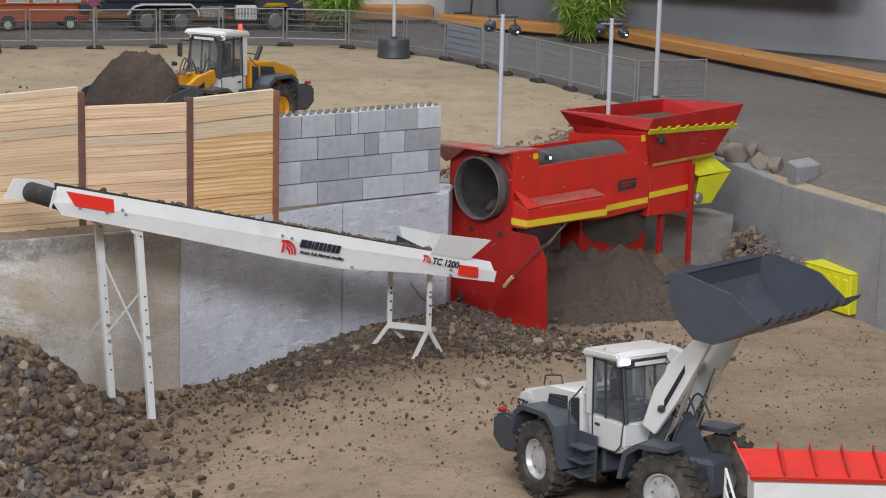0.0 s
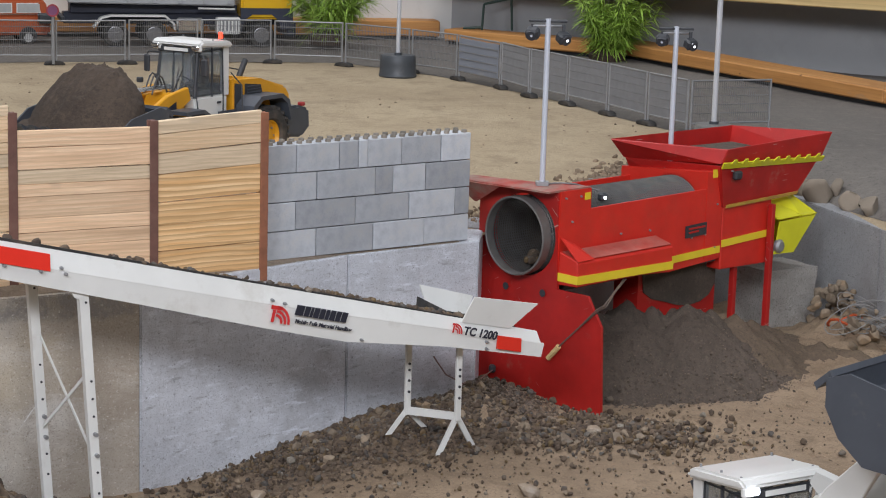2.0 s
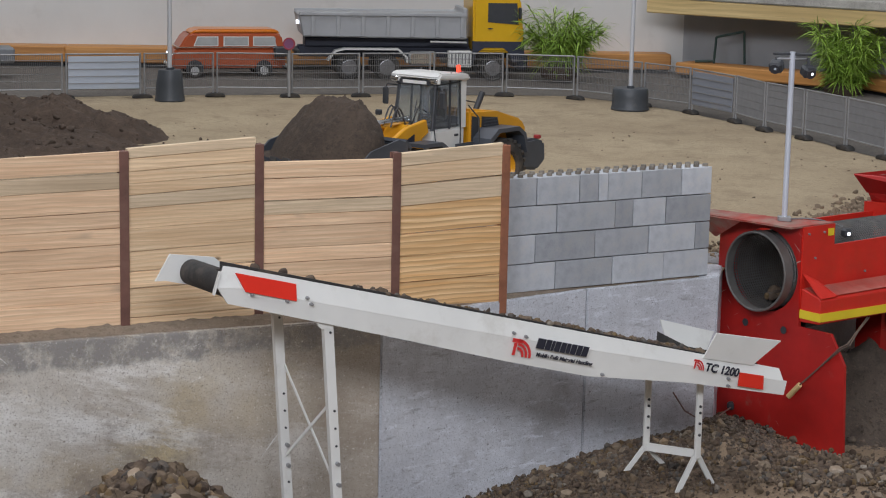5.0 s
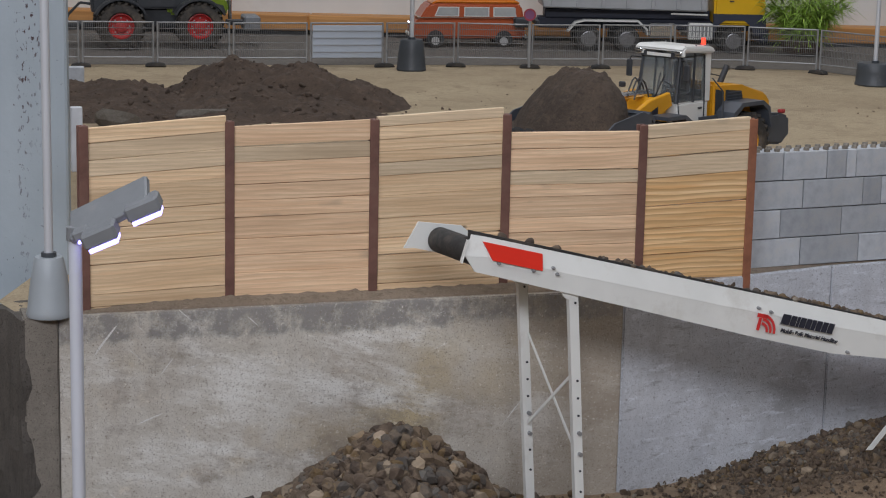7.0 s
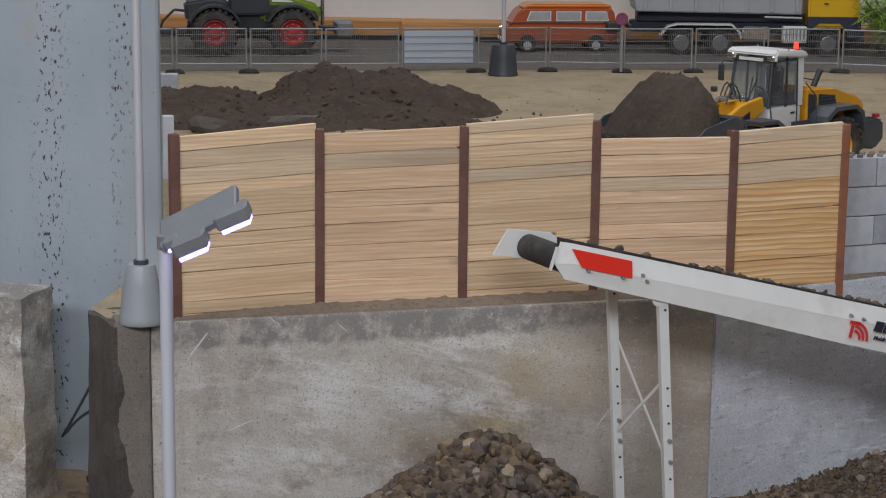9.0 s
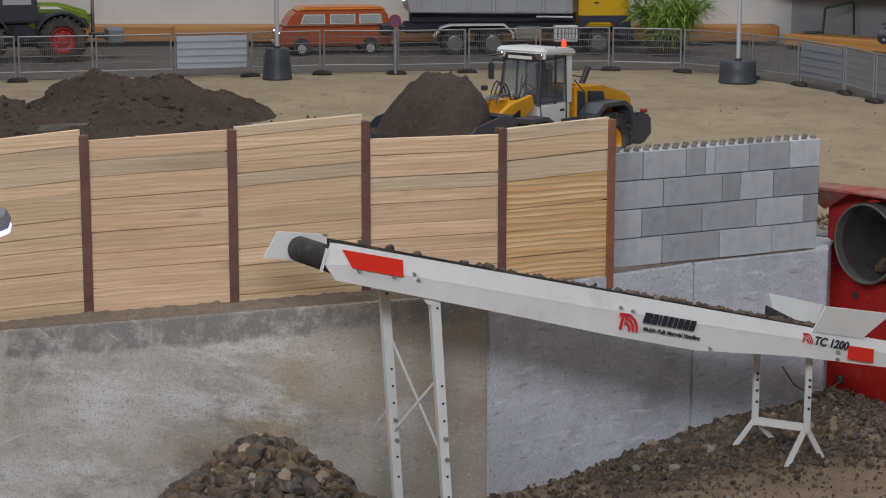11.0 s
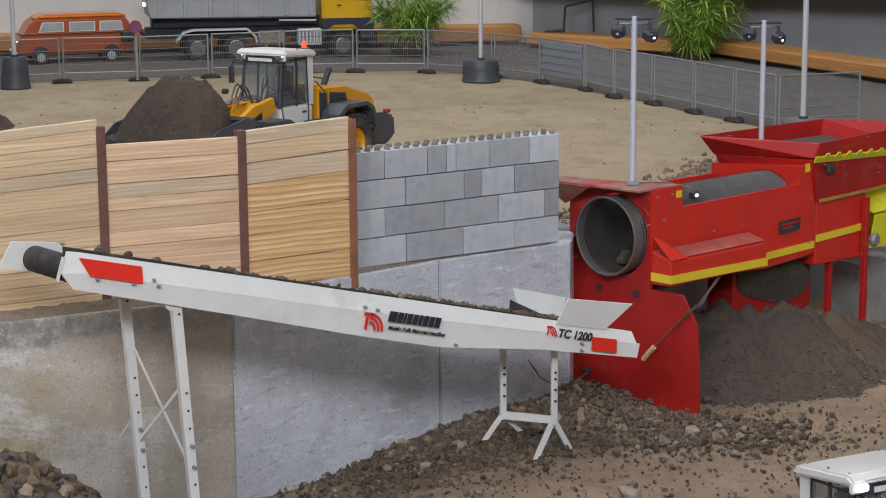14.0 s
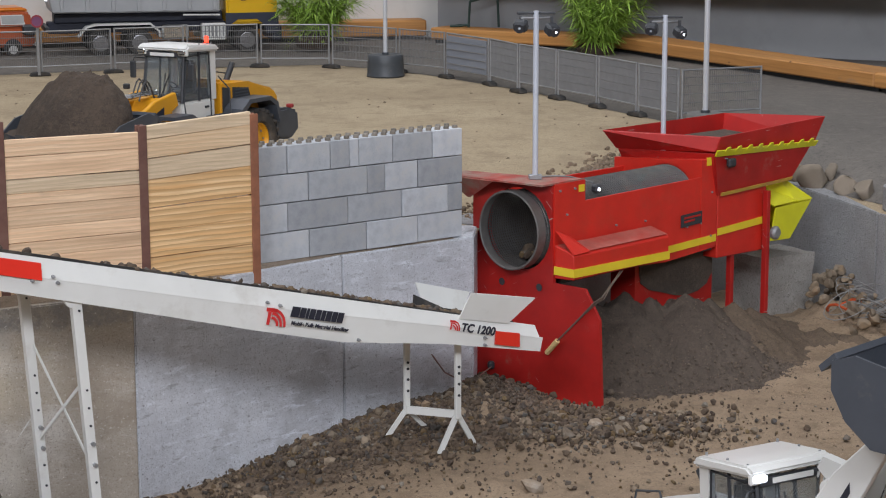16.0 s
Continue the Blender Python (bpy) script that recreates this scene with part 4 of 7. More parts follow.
ext = [((0.428, -0.012, 0.377), (0.742, -0.012, 0.364), (0.768, -0.016, 0.410), (0.438, -0.016, 0.402)),
       ((0.400, 0.195, 0.367), (0.428, -0.012, 0.377), (0.438, -0.016, 0.402), (0.367, 0.20, 0.402)),
       ((0.728, 0.195, 0.361), (0.400, 0.195, 0.367), (0.367, 0.20, 0.402), (0.74, 0.20, 0.400)),
       ((0.742, -0.012, 0.364), (0.728, 0.195, 0.361), (0.74, 0.20, 0.400), (0.768, -0.016, 0.410))]
for q in ext:
    plate(bm, q, 0.0025)
# the darker red puts the outer plate's shadow into its colour
part("hopper_rim", bm, M_RED_D, scr, "flared red hopper rim")
bm = B()
plate(bm, [(0.426, -0.013, 0.368), (0.742, -0.013, 0.356), (0.744, -0.019, 0.366), (0.424, -0.019, 0.379)], 0.003)
for i in range(9):
    x = 0.445 + i * 0.033
    zb = 0.374 - (x - 0.426) * 0.040
    plate(bm, [(x, -0.018, zb), (x + 0.020, -0.018, zb - 0.0006), (x + 0.014, -0.024, zb + 0.010), (x + 0.006, -0.024, zb + 0.010)], 0.002)
part("toothed_bar", bm, M_LIME, scr, "yellow toothed bar")
bm = plate(B(), [(0.455, 0.02, 0.372), (0.70, 0.02, 0.366), (0.70, 0.17, 0.372), (0.44, 0.17, 0.376)], 0.002)
part("hopper_soil", bm, M_HEAP, scr, "soil filling the hopper")
part("stripe", plate(B(), [(0.452, -0.0085, 0.291), (0.672, -0.0085, 0.296), (0.678, -0.0095, 0.302), (0.452, -0.0095, 0.297)], 0.002), M_YDULL, scr, "thin dusty yellow stripe")
# yellow outlet box at the far end
bm = B()
for q in (((0.600, -0.016, 0.188), (0.663, -0.016, 0.185), (0.730, -0.016, 0.2506), (0.614, -0.016, 0.2495)),
          ((0.688, -0.016, 0.2520), (0.736, -0.016, 0.2520), (0.672, 0.030, 0.306), (0.636, 0.030, 0.281)),
          ((0.664, -0.014, 0.185), (0.667, 0.075, 0.190), (0.742, 0.075, 0.268), (0.735, -0.014, 0.252)),
          ((0.614, -0.014, 0.2515), (0.686, -0.014, 0.2525), (0.636, 0.030, 0.281), (0.575, 0.030, 0.282)),
          ((0.600, 0.070, 0.188), (0.664, 0.070, 0.187), (0.736, 0.070, 0.262), (0.614, 0.070, 0.262))):
    plate(bm, q, 0.0022)
outlet = part("outlet_box", bm, M_LIME, scr, "yellow folded outlet box")
part("bearing", lathe(B(), [(0.0, -0.006), (0.009, -0.006), (0.013, -0.002), (0.013, 0.004), (0.0, 0.004)], Matrix.Translation((0.611, -0.021, 0.203)), 18), M_GALV, outlet)
# frame, legs and inner chutes
for x, y, z in ((0.592, -0.0125, 0.285), (0.515, 0.012, 0.21), (0.60, 0.17, 0.21), (0.42, 0.17, 0.2)):
    bm = box(B(), (x, y, z / 2 - 0.03), (0.011, 0.011, z + 0.06), 0.001)
    part("leg", bm, M_RED_D, scr)
bm = slab(B(), [(0.256, 0.195), (0.256, 0.055), (0.483, 0.035), (0.483, 0.19)], 0.030, 0.034)
box(bm, (0.258, 0.060, 0.125), (0.004, 0.052, 0.13))
chute = part("chute_plate", bm, M_RED_D, scr)
bm = slab(B(), [(0.264, 0.190), (0.270, 0.150), (0.295, 0.134), (0.330, 0.125), (0.370, 0.113), (0.404, 0.108), (0.438, 0.111), (0.464, 0.121), (0.480, 0.140), (0.480, 0.187)], 0.0275, 0.0298)
part("soil_film", bm, M_HEAP, chute, "grey soil sticking to the chute")
bm = slab(B(), [(0.02, 0.192), (0.44, 0.192), (0.44, 0.205), (0.02, 0.205)], 0.0, 0.18)
part("under_frame", bm, M_DARK, scr)
part("name_plate", slab(B(), [(0.342, 0.246), (0.402, 0.248), (0.402, 0.270), (0.342, 0.268)], -0.006, -0.0034), M_DARK, scr, "dark maker's plate")
for z0, w in ((0.2605, 0.048), (0.2535, 0.030)):
    part("plate_bar", slab(B(), [(0.349, z0), (0.349 + w, z0 + 0.001), (0.349 + w, z0 + 0.0045), (0.349, z0 + 0.0035)], -0.0068, -0.0061), M_RED_D, scr, "red bar of worn print")
for x, z in ((0.012, 0.352), (0.05, 0.352), (0.03, 0.31), (0.36, 0.245), (0.40, 0.247), (0.432, 0.30), (0.16, 0.275), (0.24, 0.272), (0.43, 0.22)):
    part("bolt", tube(B(), (x, -0.006, z), (x, -0.002, z), 0.0019, seg=8), M_GALV, side)
for x in (0.06, 0.415):
    part("label_sticker", slab(B(), [(x, 0.345 if x < .1 else .35), (x + 0.014, 0.345 if x < .1 else .35), (x + 0.014, 0.357 if x < .1 else .365), (x, 0.357 if x < .1 else .365)], -0.0048, -0.0036), M_YTAPE, scr, "small yellow sticker")
# lamp masts on the plant
M_LENS = mat("dark_lens", (0.05, 0.052, 0.06), 0.12, 0, 0.1, 30, bump=0)
M_BULB = bpy.data.materials.new("lit_bulb_and_glint")
M_BULB.use_nodes = True
M_BULB.node_tree.nodes["Principled BSDF"].inputs["Emission Color"].default_value = (0.85, 0.9, 1, 1)
M_BULB.node_tree.nodes["Principled BSDF"].inputs["Emission Strength"].default_value = 3.0
# a small lamp on the drum cover and a thin rod along the top
wl = part("drum_lamp", box(B(), (0.125, 0.012, 0.342), (0.016, 0.014, 0.014), 0.003), M_DARK, scr, "small black work lamp, lit")
part("bulb_glint", tube(B(), (0.123, 0.0052, 0.341), (0.123, 0.003, 0.341), 0.0030, seg=10), M_BULB, wl)
part("rod", path_tube(B(), [(0.02, 0.055, 0.3685), (0.05, 0.045, 0.3685), (0.075, 0.03, 0.366), (0.122, 0.018, 0.352)], 0.0014, 6), M_GALV, scr, "thin grey rod")
part("rod", path_tube(B(), [(0.425, 0.105, 0.3585), (0.437, 0.05, 0.359), (0.462, -0.016, 0.360)], 0.0014, 6), M_GALV, scr, "thin grey rod")
part("clamp", box(B(), (0.468, -0.020, 0.352), (0.022, 0.010, 0.016), 0.003), M_DARK, scr, "dark clamp")


def mast(x, y, z, h, label):
    m = scr.matrix_world @ Matrix.Translation((x, y, z))
    t = thing("work_light_mast", label, "lamp", pose(*m.translation), "work light masts on the screening plant")
    part("base", box(B(), (0, 0, 0.004), (0.022, 0.016, 0.008), 0.001), M_GALV, t)
    part("pole", tube(B(), (0, 0, 0.006), (0, 0, h), 0.0048, seg=14), M_STEEL, t, "bright metal pole", True)
    part("cross_bar", tube(B(), (-0.026, -0.006, h - 0.012), (0.028, 0.006, h - 0.012), 0.0025, seg=8), M_GALV, t)
    for sx in (-0.026, 0.026):
        bm = B()
        tilt = Matrix.Translation((sx, -0.008, h - 0.028 + (0.004 if sx < 0 else -0.003))) @ pose(0, 0, 0, 24, 0, 28 if sx > 0 else -20)
        box(bm, (0, 0, 0), (0.023, 0.020, 0.019), 0.004, tilt)
        box(bm, (sx, -0.004, h - 0.016), (0.005, 0.006, 0.014))
        head = part("lamp_head", bm, M_DARK, t, "black lamp head")
        lens = tube(B(), (0, -0.009, 0), (0, -0.0115, 0), 0.0085, seg=14)
        bmesh.ops.transform(lens, matrix=tilt, verts=lens.verts)
        lens = part("lens", lens, M_LENS, head)
        # small bright disc painted on each lens for its white highlight
        spot = tube(B(), (0.001, -0.0112, 0.001), (0.001, -0.0122, 0.001), 0.0022, seg=10)
        bmesh.ops.transform(spot, matrix=tilt, verts=spot.verts)
        part("bulb_glint", spot, M_STEEL if sx < 0 else M_BULB, lens)
    part("bracket", box(B(), (0, 0.004, h - 0.004), (0.064, 0.014, 0.004), 0.001), M_DARK, t)


bpy.context.view_layer.update()
mast(0.012, 0.052, 0.3665, 0.283, "thin metal mast with two black work lights")
mast(0.425, 0.105, 0.3545, 0.262, "thin metal mast with two black work lights")

# ---- gravel and heaps ----
def ico(sub):
    bm = B()
    bmesh.ops.create_icosphere(bm, subdivisions=sub, radius=1)
    v = np.array([tuple(p.co) for p in bm.verts])
    f = np.array([[w.index for w in q.verts] for q in bm.faces])
    bm.free()
    return v, f


ICO = {1: ico(1), 2: ico(2), 3: ico(3)}


def rubble(name, places, material, label, seed=1, sub=2, flat=False):
    """Many stones in one mesh: each a dented ball of its own size, squash and turn."""
    rg = np.random.RandomState(seed)
    v, f = ICO[sub]
    vs, fs = [], []
    for i, (x, y, z, r) in enumerate(places):
        q = Matrix.Rotation(rg.uniform(0, 6.28), 3, Vector(rg.normal(size=3)).normalized())
        s = np.array([rg.uniform(0.75, 1.3), rg.uniform(0.75, 1.15), rg.uniform(0.68, 1.0)])
        w = v * (1 + rg.uniform(-0.14, 0.14, (len(v), 1)) * (1.0 if sub < 3 else 0.25))
        for _ in range(6):
            n = rg.normal(size=3)
            n /= np.linalg.norm(n)
            d = w @ n
            w = w - np.outer(np.maximum(0, d - rg.uniform(0.42, 0.80)), n)
        w = (w * s) @ np.array(q).T * r + (x, y, z)
        vs.append(w)
        fs.append(f + i * len(v))
    me = bpy.data.meshes.new(name)
    me.from_pydata(np.concatenate(vs).tolist(), [], np.concatenate(fs).tolist())
    me.materials.append(material)
    me.polygons.foreach_set("use_smooth", [not flat] * len(me.polygons))
    return tagged(new(name, me), label, "stones", kind="stuff")


def mound(name, cx, cy, rx, ry, h, material, label, turn=0.0, n=56, rough=0.25, base=None, seed=0.0, peaks=(), power=1.3, core=1.0):
    """A heap of loose soil with a lumpy surface."""
    bm = B()
    base = base or floor_z
    grid = []
    c, s = math.cos(radians(turn)), math.sin(radians(turn))
    for i in range(n):
        row = []
        for j in range(n):
            u, v = 2.7 * i / (n - 1) - 1.35, 2.7 * j / (n - 1) - 1.35
            x, y = cx + c * u * rx - s * v * ry, cy + s * u * rx + c * v * ry
            r = math.hypot(u, v) * (1 + 0.16 * fbm(x, y, 6, seed))
            k = core * max(0.0, 1 - r) ** power
            for pu, pv, pr, ph in peaks:
                k = max(k, ph * max(0.0, 1 - (math.hypot(u - pu, v - pv) / pr * (1 + 0.15 * fbm(x, y, 7, seed + 2))) ** 2.0))
            z = h * k * (1 + rough * fbm(x, y, 16, seed + 1)) + (0.010 * fbm(x, y, 38, seed + 5) * min(1, k * 6)) * rough * 4
            row.append(bm.verts.new((x, y, base(x, y) + z - 0.005 - 0.006 * (k <= 0))))
        grid.append(row)
    for i in range(n - 1):
        for j in range(n - 1):
            bm.faces.new((grid[i][j], grid[i + 1][j], grid[i + 1][j + 1], grid[i][j + 1]))
    return solid(name, bm, material, label, "heap", "stuff", smooth="all")


rng = random.Random(21)
near, small, pale = [], [], []


def in_pit(x, y):
    return y < edge_y(x) - 0.012


# the big heap under the conveyor's head and its skirt
for _ in range(5600):
    x, y = rng.gauss(-0.66, 0.16), rng.gauss(-0.58, 0.20)
    if not in_pit(x, y) or floor_z(x, y) < 0.004 and rng.random() < 0.5:
        continue
    r = rng.choice((0.004, 0.006, 0.007, 0.008, 0.010, 0.012, 0.015))
    (pale if rng.random() < 0.06 else near).append((x, y, floor_z(x, y) + r * 0.45 + 0.001, r))
for _ in range(2300):
    x, y = rng.gauss(-0.88, 0.22), rng.gauss(-0.9, 0.24)
    if in_pit(x, y):
        r = rng.choice((0.004, 0.006, 0.008, 0.011))
        (pale if rng.random() < 0.06 else near).append((x, y, floor_z(x, y) + r * 0.45 + 0.001, r))
# along the wall foot and round the low legs
for _ in range(4800):
    x = rng.gauss(0.10, 0.135)
    y = edge_y(min(x, 0.3)) - abs(rng.gauss(0.03, 0.12))
    if in_pit(x, y) and x < 0.45:
        r = rng.choice((0.002, 0.002, 0.003, 0.003, 0.0035, 0.004, 0.005, 0.0065, rng.choice((0.0085, 0.011))))
        (pale if rng.random() < 0.07 else near if r > 0.005 else small).append((x, y, floor_z(x, y) + r * 0.45 + 0.001, r))
for _ in range(1500):
    x, y = rng.gauss(0.36, 0.12), rng.gauss(0.10, 0.06)
    if in_pit(x, y):
        r = rng.choice((0.002, 0.003, 0.004, 0.006, 0.010))
        (pale if rng.random() < 0.08 else near if r > 0.005 else small).append((x, y, floor_z(x, y) + r * 0.45 + 0.001, r))
for _ in range(1500):
    x, y = rng.uniform(-0.5, 0.6), rng.gauss(-0.22, 0.20)
    if in_pit(x, y) and rng.random() < 0.25 + 0.75 * smooth01((0.25 - x) / 0.6):
        r = rng.choice((0.0022, 0.003, 0.004, 0.005, 0.007))
        (pale if rng.random() < 0.06 else near if r > 0.0055 else small).append((x, y, floor_z(x, y) + r * 0.4, r))
for _ in range(1500):
    x, y = rng.uniform(-0.4, 1.2), rng.uniform(-1.3, 0.5)
    if in_pit(x, y):
        r = rng.choice((0.0014, 0.002, 0.0028))
        (pale if rng.random() < 0.12 else small).append((x, y, floor_z(x, y) + r * 0.4, r))
for _ in range(420):
    x, y = rng.gauss(-1.225, 0.05), rng.uniform(-0.62, -0.26)
    if in_pit(x, y) and not -1.42 < x < -1.25:
        near.append((x, y, floor_z(x, y) + rng.uniform(0.0, 0.022), rng.choice((0.008, 0.011, 0.015, 0.02))))
for _ in range(7500):
    k = rng.random()
    if k < 0.35:
        x, y = rng.gauss(-0.68, 0.22), rng.gauss(-0.66, 0.26)
    elif k < 0.75:
        x, y = rng.gauss(0.16, 0.20), rng.gauss(0.02, 0.13)
    else:
        x, y = rng.uniform(-0.5, 1.1), rng.gauss(-0.35, 0.35)
    if in_pit(x, y) and (k < 0.5 or fbm(x, y, 4, 2.5) > 0.12):
        r = rng.choice((0.0012, 0.0016, 0.002, 0.0026, 0.003))
        (pale if rng.random() < 0.10 else small).append((x, y, floor_z(x, y) + r * 0.5 + 0.002 * (k < 0.75), r))
for _ in range(5200):
    x = rng.gauss(0.09, 0.14)
    y = edge_y(min(x, 0.3)) - abs(rng.gauss(0.0, 0.10))
    if in_pit(x, y) and x < 0.45:
        r = rng.choice((0.0016, 0.002, 0.0026, 0.0034, 0.0042))
        small.append((x, y, floor_z(x, y) + r * 0.5 + 0.003, r))
near = [(x, y, z, r * (0.86 if x < -0.35 else 0.66)) for x, y, z, r in near]
rubble("gravel", near, M_STONE, "brown-grey gravel stones heaped in the pit", 3, 2, True)
rubble("fine_gravel", small, M_STONE, "small dark pebbles strewn over the earth floor", 4, 1)
rubble("pale_gravel", pale, M_STONE_P, "scattered pale and ochre stones among the gravel", 5, 1, True)

def bed(name, cx, cy, rx, ry, label, seed, turn=0.0):
    """A patch of dark soil under the stones, with a ragged rim."""
    bm = B()
    n, g = 120, []
    c, s = math.cos(radians(turn)), math.sin(radians(turn))
    for i in range(n):
        row = []
        for j in range(n):
            u, v = 2 * i / (n - 1) - 1, 2 * j / (n - 1) - 1
            x, y = cx + c * u * rx - s * v * ry, cy + s * u * rx + c * v * ry
            k = 0.94 - math.hypot(u, v) + 0.30 * fbm(x, y, 9, seed) + 0.42 * fbm(x, y, 60, seed)
            row.append(bm.verts.new((x, y, floor_z(x, y) + (0.0022 + 0.003 * fbm(x, y, 55, seed + 1) if k > 0 else -0.006))))
        g.append(row)
    for i in range(n - 1):
        for j in range(n - 1):
            if in_pit(*g[i][j].co[:2]) and in_pit(*g[i + 1][j + 1].co[:2]):
                bm.faces.new((g[i][j], g[i + 1][j], g[i + 1][j + 1], g[i][j + 1]))
    for v in [v for v in bm.verts if not v.link_faces]:
        bm.verts.remove(v)
    solid(name, bm, M_BED, label, "soil", "stuff", smooth="all")


bed("gravel_bed", -0.70, -0.60, 0.46, 0.46, "dark brown soil between the gravel stones", 1.0)
bed("gravel_bed", 0.05, 0.05, 0.32, 0.13, "dark brown soil between the gravel stones", 2.0, 33)
bed("gravel_bed", 0.34, 0.12, 0.18, 0.07, "dark brown soil between the gravel stones", 3.0, 15)

M_CRUMB = mat("soil_crumb", (0.115, 0.088, 0.067), 0.95, 0, 0.3, 50, (0.16, 0.12, 0.085), (0.45, 0.75), 30, 0.5, 200, island=0.45)


def ridge(name, cones, x0, x1, y0, y1, step, material, label, seed):
    """A tipped ridge of loose soil: cones at the angle of repose, furrowed down the slope, with an eased toe."""
    nx, ny = int((x1 - x0) / step), int((y1 - y0) / step)
    vs = []
    for i in range(nx + 1):
        for j in range(ny + 1):
            x, y = x0 + i * step, y0 + j * step
            top = -1.0
            for cx, cy, h in cones:
                d = math.hypot(x - cx, y - cy)
                a = math.atan2(y - cy, x - cx)
                k = h - 0.72 * d * (1 + 0.07 * fbm(3 * math.cos(a) + cx * 9, 3 * math.sin(a), 1.7, seed)) + 0.007 * fbm(x, y, 11, seed + 3)
                top = max(top, k)
            if top < 0.018:
                top = 0.018 * math.exp((top - 0.018) / 0.018)
            z = top + min(1.0, top / 0.02) * (0.0035 * fbm(x, y, 45, seed + 5) + 0.0018 * fbm(x, y, 130, seed + 7))
            vs.append((x, y, floor_z(x, y) + z - 0.0045 - 0.006 * (top < 0.002)))
    fs = [(i * (ny + 1) + j, (i + 1) * (ny + 1) + j, (i + 1) * (ny + 1) + j + 1, i * (ny + 1) + j + 1) for i in range(nx) for j in range(ny)]
    me = bpy.data.meshes.new(name)
    me.from_pydata(vs, [], fs)
    me.materials.append(material)
    me.polygons.foreach_set("use_smooth", [True] * len(me.polygons))
    return tagged(new(name, me), label, "heap", kind="stuff")


heap = ridge("soil_heap", ((0.395, 0.47, 0.128), (0.452, 0.497, 0.138), (0.50, 0.505, 0.127), (0.56, 0.50, 0.134), (0.61, 0.53, 0.108), (0.53, 0.56, 0.12)), 0.18, 0.84, 0.24, 0.80, 0.0045, M_HEAP, "heap of dark sieved soil under the screening plant", 2.0)
M_BANK = soil("brown_bank_soil", (0.150, 0.110, 0.075), (0.105, 0.077, 0.054), (0.19, 0.138, 0.092), 6, 50, 0.9)
ridge("soil_bank", ((0.655, 0.545, 0.098), (0.70, 0.60, 0.070), (0.735, 0.655, 0.045), (0.765, 0.605, 0.036), (0.83, 0.60, 0.022), (0.90, 0.60, 0.018)), 0.48, 1.0, 0.36, 0.80, 0.0045, M_BANK, "bank of brown loose soil beside the sieved heap", 6.0)
crumbs = []
cells = [v.co for v in heap.data.vertices if v.co.y < 0.62 and v.co.x > 0.36]
for _ in range(6000):
    p = rng.choice(cells)
    x, y = p.x + rng.uniform(-0.005, 0.005), p.y + rng.uniform(-0.005, 0.005)
    low = smooth01(1 - (p.z - floor_z(p.x, p.y)) / 0.1)
    if p.z > floor_z(p.x, p.y) - 0.0035 and rng.random() < 0.3 + 0.7 * low and in_pit(x, y):
        crumbs.append((x, y, p.z + 0.001, rng.choice((0.0009, 0.0012, 0.0012, 0.0016, 0.002, 0.002 + 0.0025 * low * rng.random()))))
for _ in range(2600):
    x, y = rng.gauss(0.185, 0.05), rng.gauss(0.225, 0.04)
    if in_pit(x, y):
        crumbs.append((x, y, floor_z(x, y) + 0.003, rng.choice((0.0012, 0.0016, 0.002, 0.0028, 0.004))))
rubble("soil_crumbs", crumbs, M_CRUMB, "loose crumbs and pebbles on the soil heap", 15, 1)
M_FCLOD = mat("field_clod", (0.175, 0.128, 0.086), 0.95, 0, 0.3, 50, (0.24, 0.18, 0.12), (0.45, 0.75), 30, 0.5, 200, island=0.3)
M_CLOD = mat("earth_clod", (0.08, 0.056, 0.041), 0.95, 0, 0.3, 50, (0.11, 0.08, 0.058), (0.45, 0.75), 30, 0.5, 200, island=0.35)
earth = mound("earth_heap", -1.49, 1.62, 0.46, 0.40, 0.100, M_EARTH, "large heap of dark earth on the sandy field", 8, 130, 0.20, land_z, 4.0, ((-0.62, -0.25, 0.46, 0.60), (-1.0, -0.1, 0.42, 0.50), (-0.06, 0.1, 0.40, 0.98), (0.30, 0.05, 0.44, 0.90), (0.58, -0.05, 0.34, 0.66), (0.10, -0.35, 0.46, 0.60), (-0.62, -0.62, 0.44, 0.36), (-0.08, -0.66, 0.44, 0.36), (0.42, -0.48, 0.42, 0.44)), 1.0, 0.25)
lumps = []
top = [v.co for v in earth.data.vertices if v.co.z > land_z(v.co.x, v.co.y) + 0.006]
for _ in range(1500):
    p = rng.choice(top)
    lumps.append((p.x, p.y, p.z - 0.001, rng.choice((0.0016, 0.002, 0.002, 0.003, 0.003, 0.004, rng.choice((0.005, 0.009))))))
for _ in range(160):
    x, y = rng.gauss(-1.47, 0.42), rng.gauss(1.45, 0.16)
    lumps.append((x, y, land_z(x, y) + 0.002, rng.choice((0.003, 0.004, 0.006))))
rubble("earth_clods", lumps, M_CLOD, "dark clods lying on the earth heap", 16, 2)
# a grey building block standing by the heap
solid("grey_block", box(B(), (0, 0, 0.028), (0.048, 0.03, 0.060), 0.002), M_BLOCK, "plain grey building block standing on the sand", "block", m=pose(-1.955, 1.70, land_z(-1.955, 1.70), 0, 0, 20))
# two flat stones before the heap
M_SLABSTONE = mat("earthy_slab", (0.15, 0.135, 0.115), 0.92, 0, 0.25, 20, (0.09, 0.068, 0.05), (0.45, 0.75), 12, 0.5, 120)
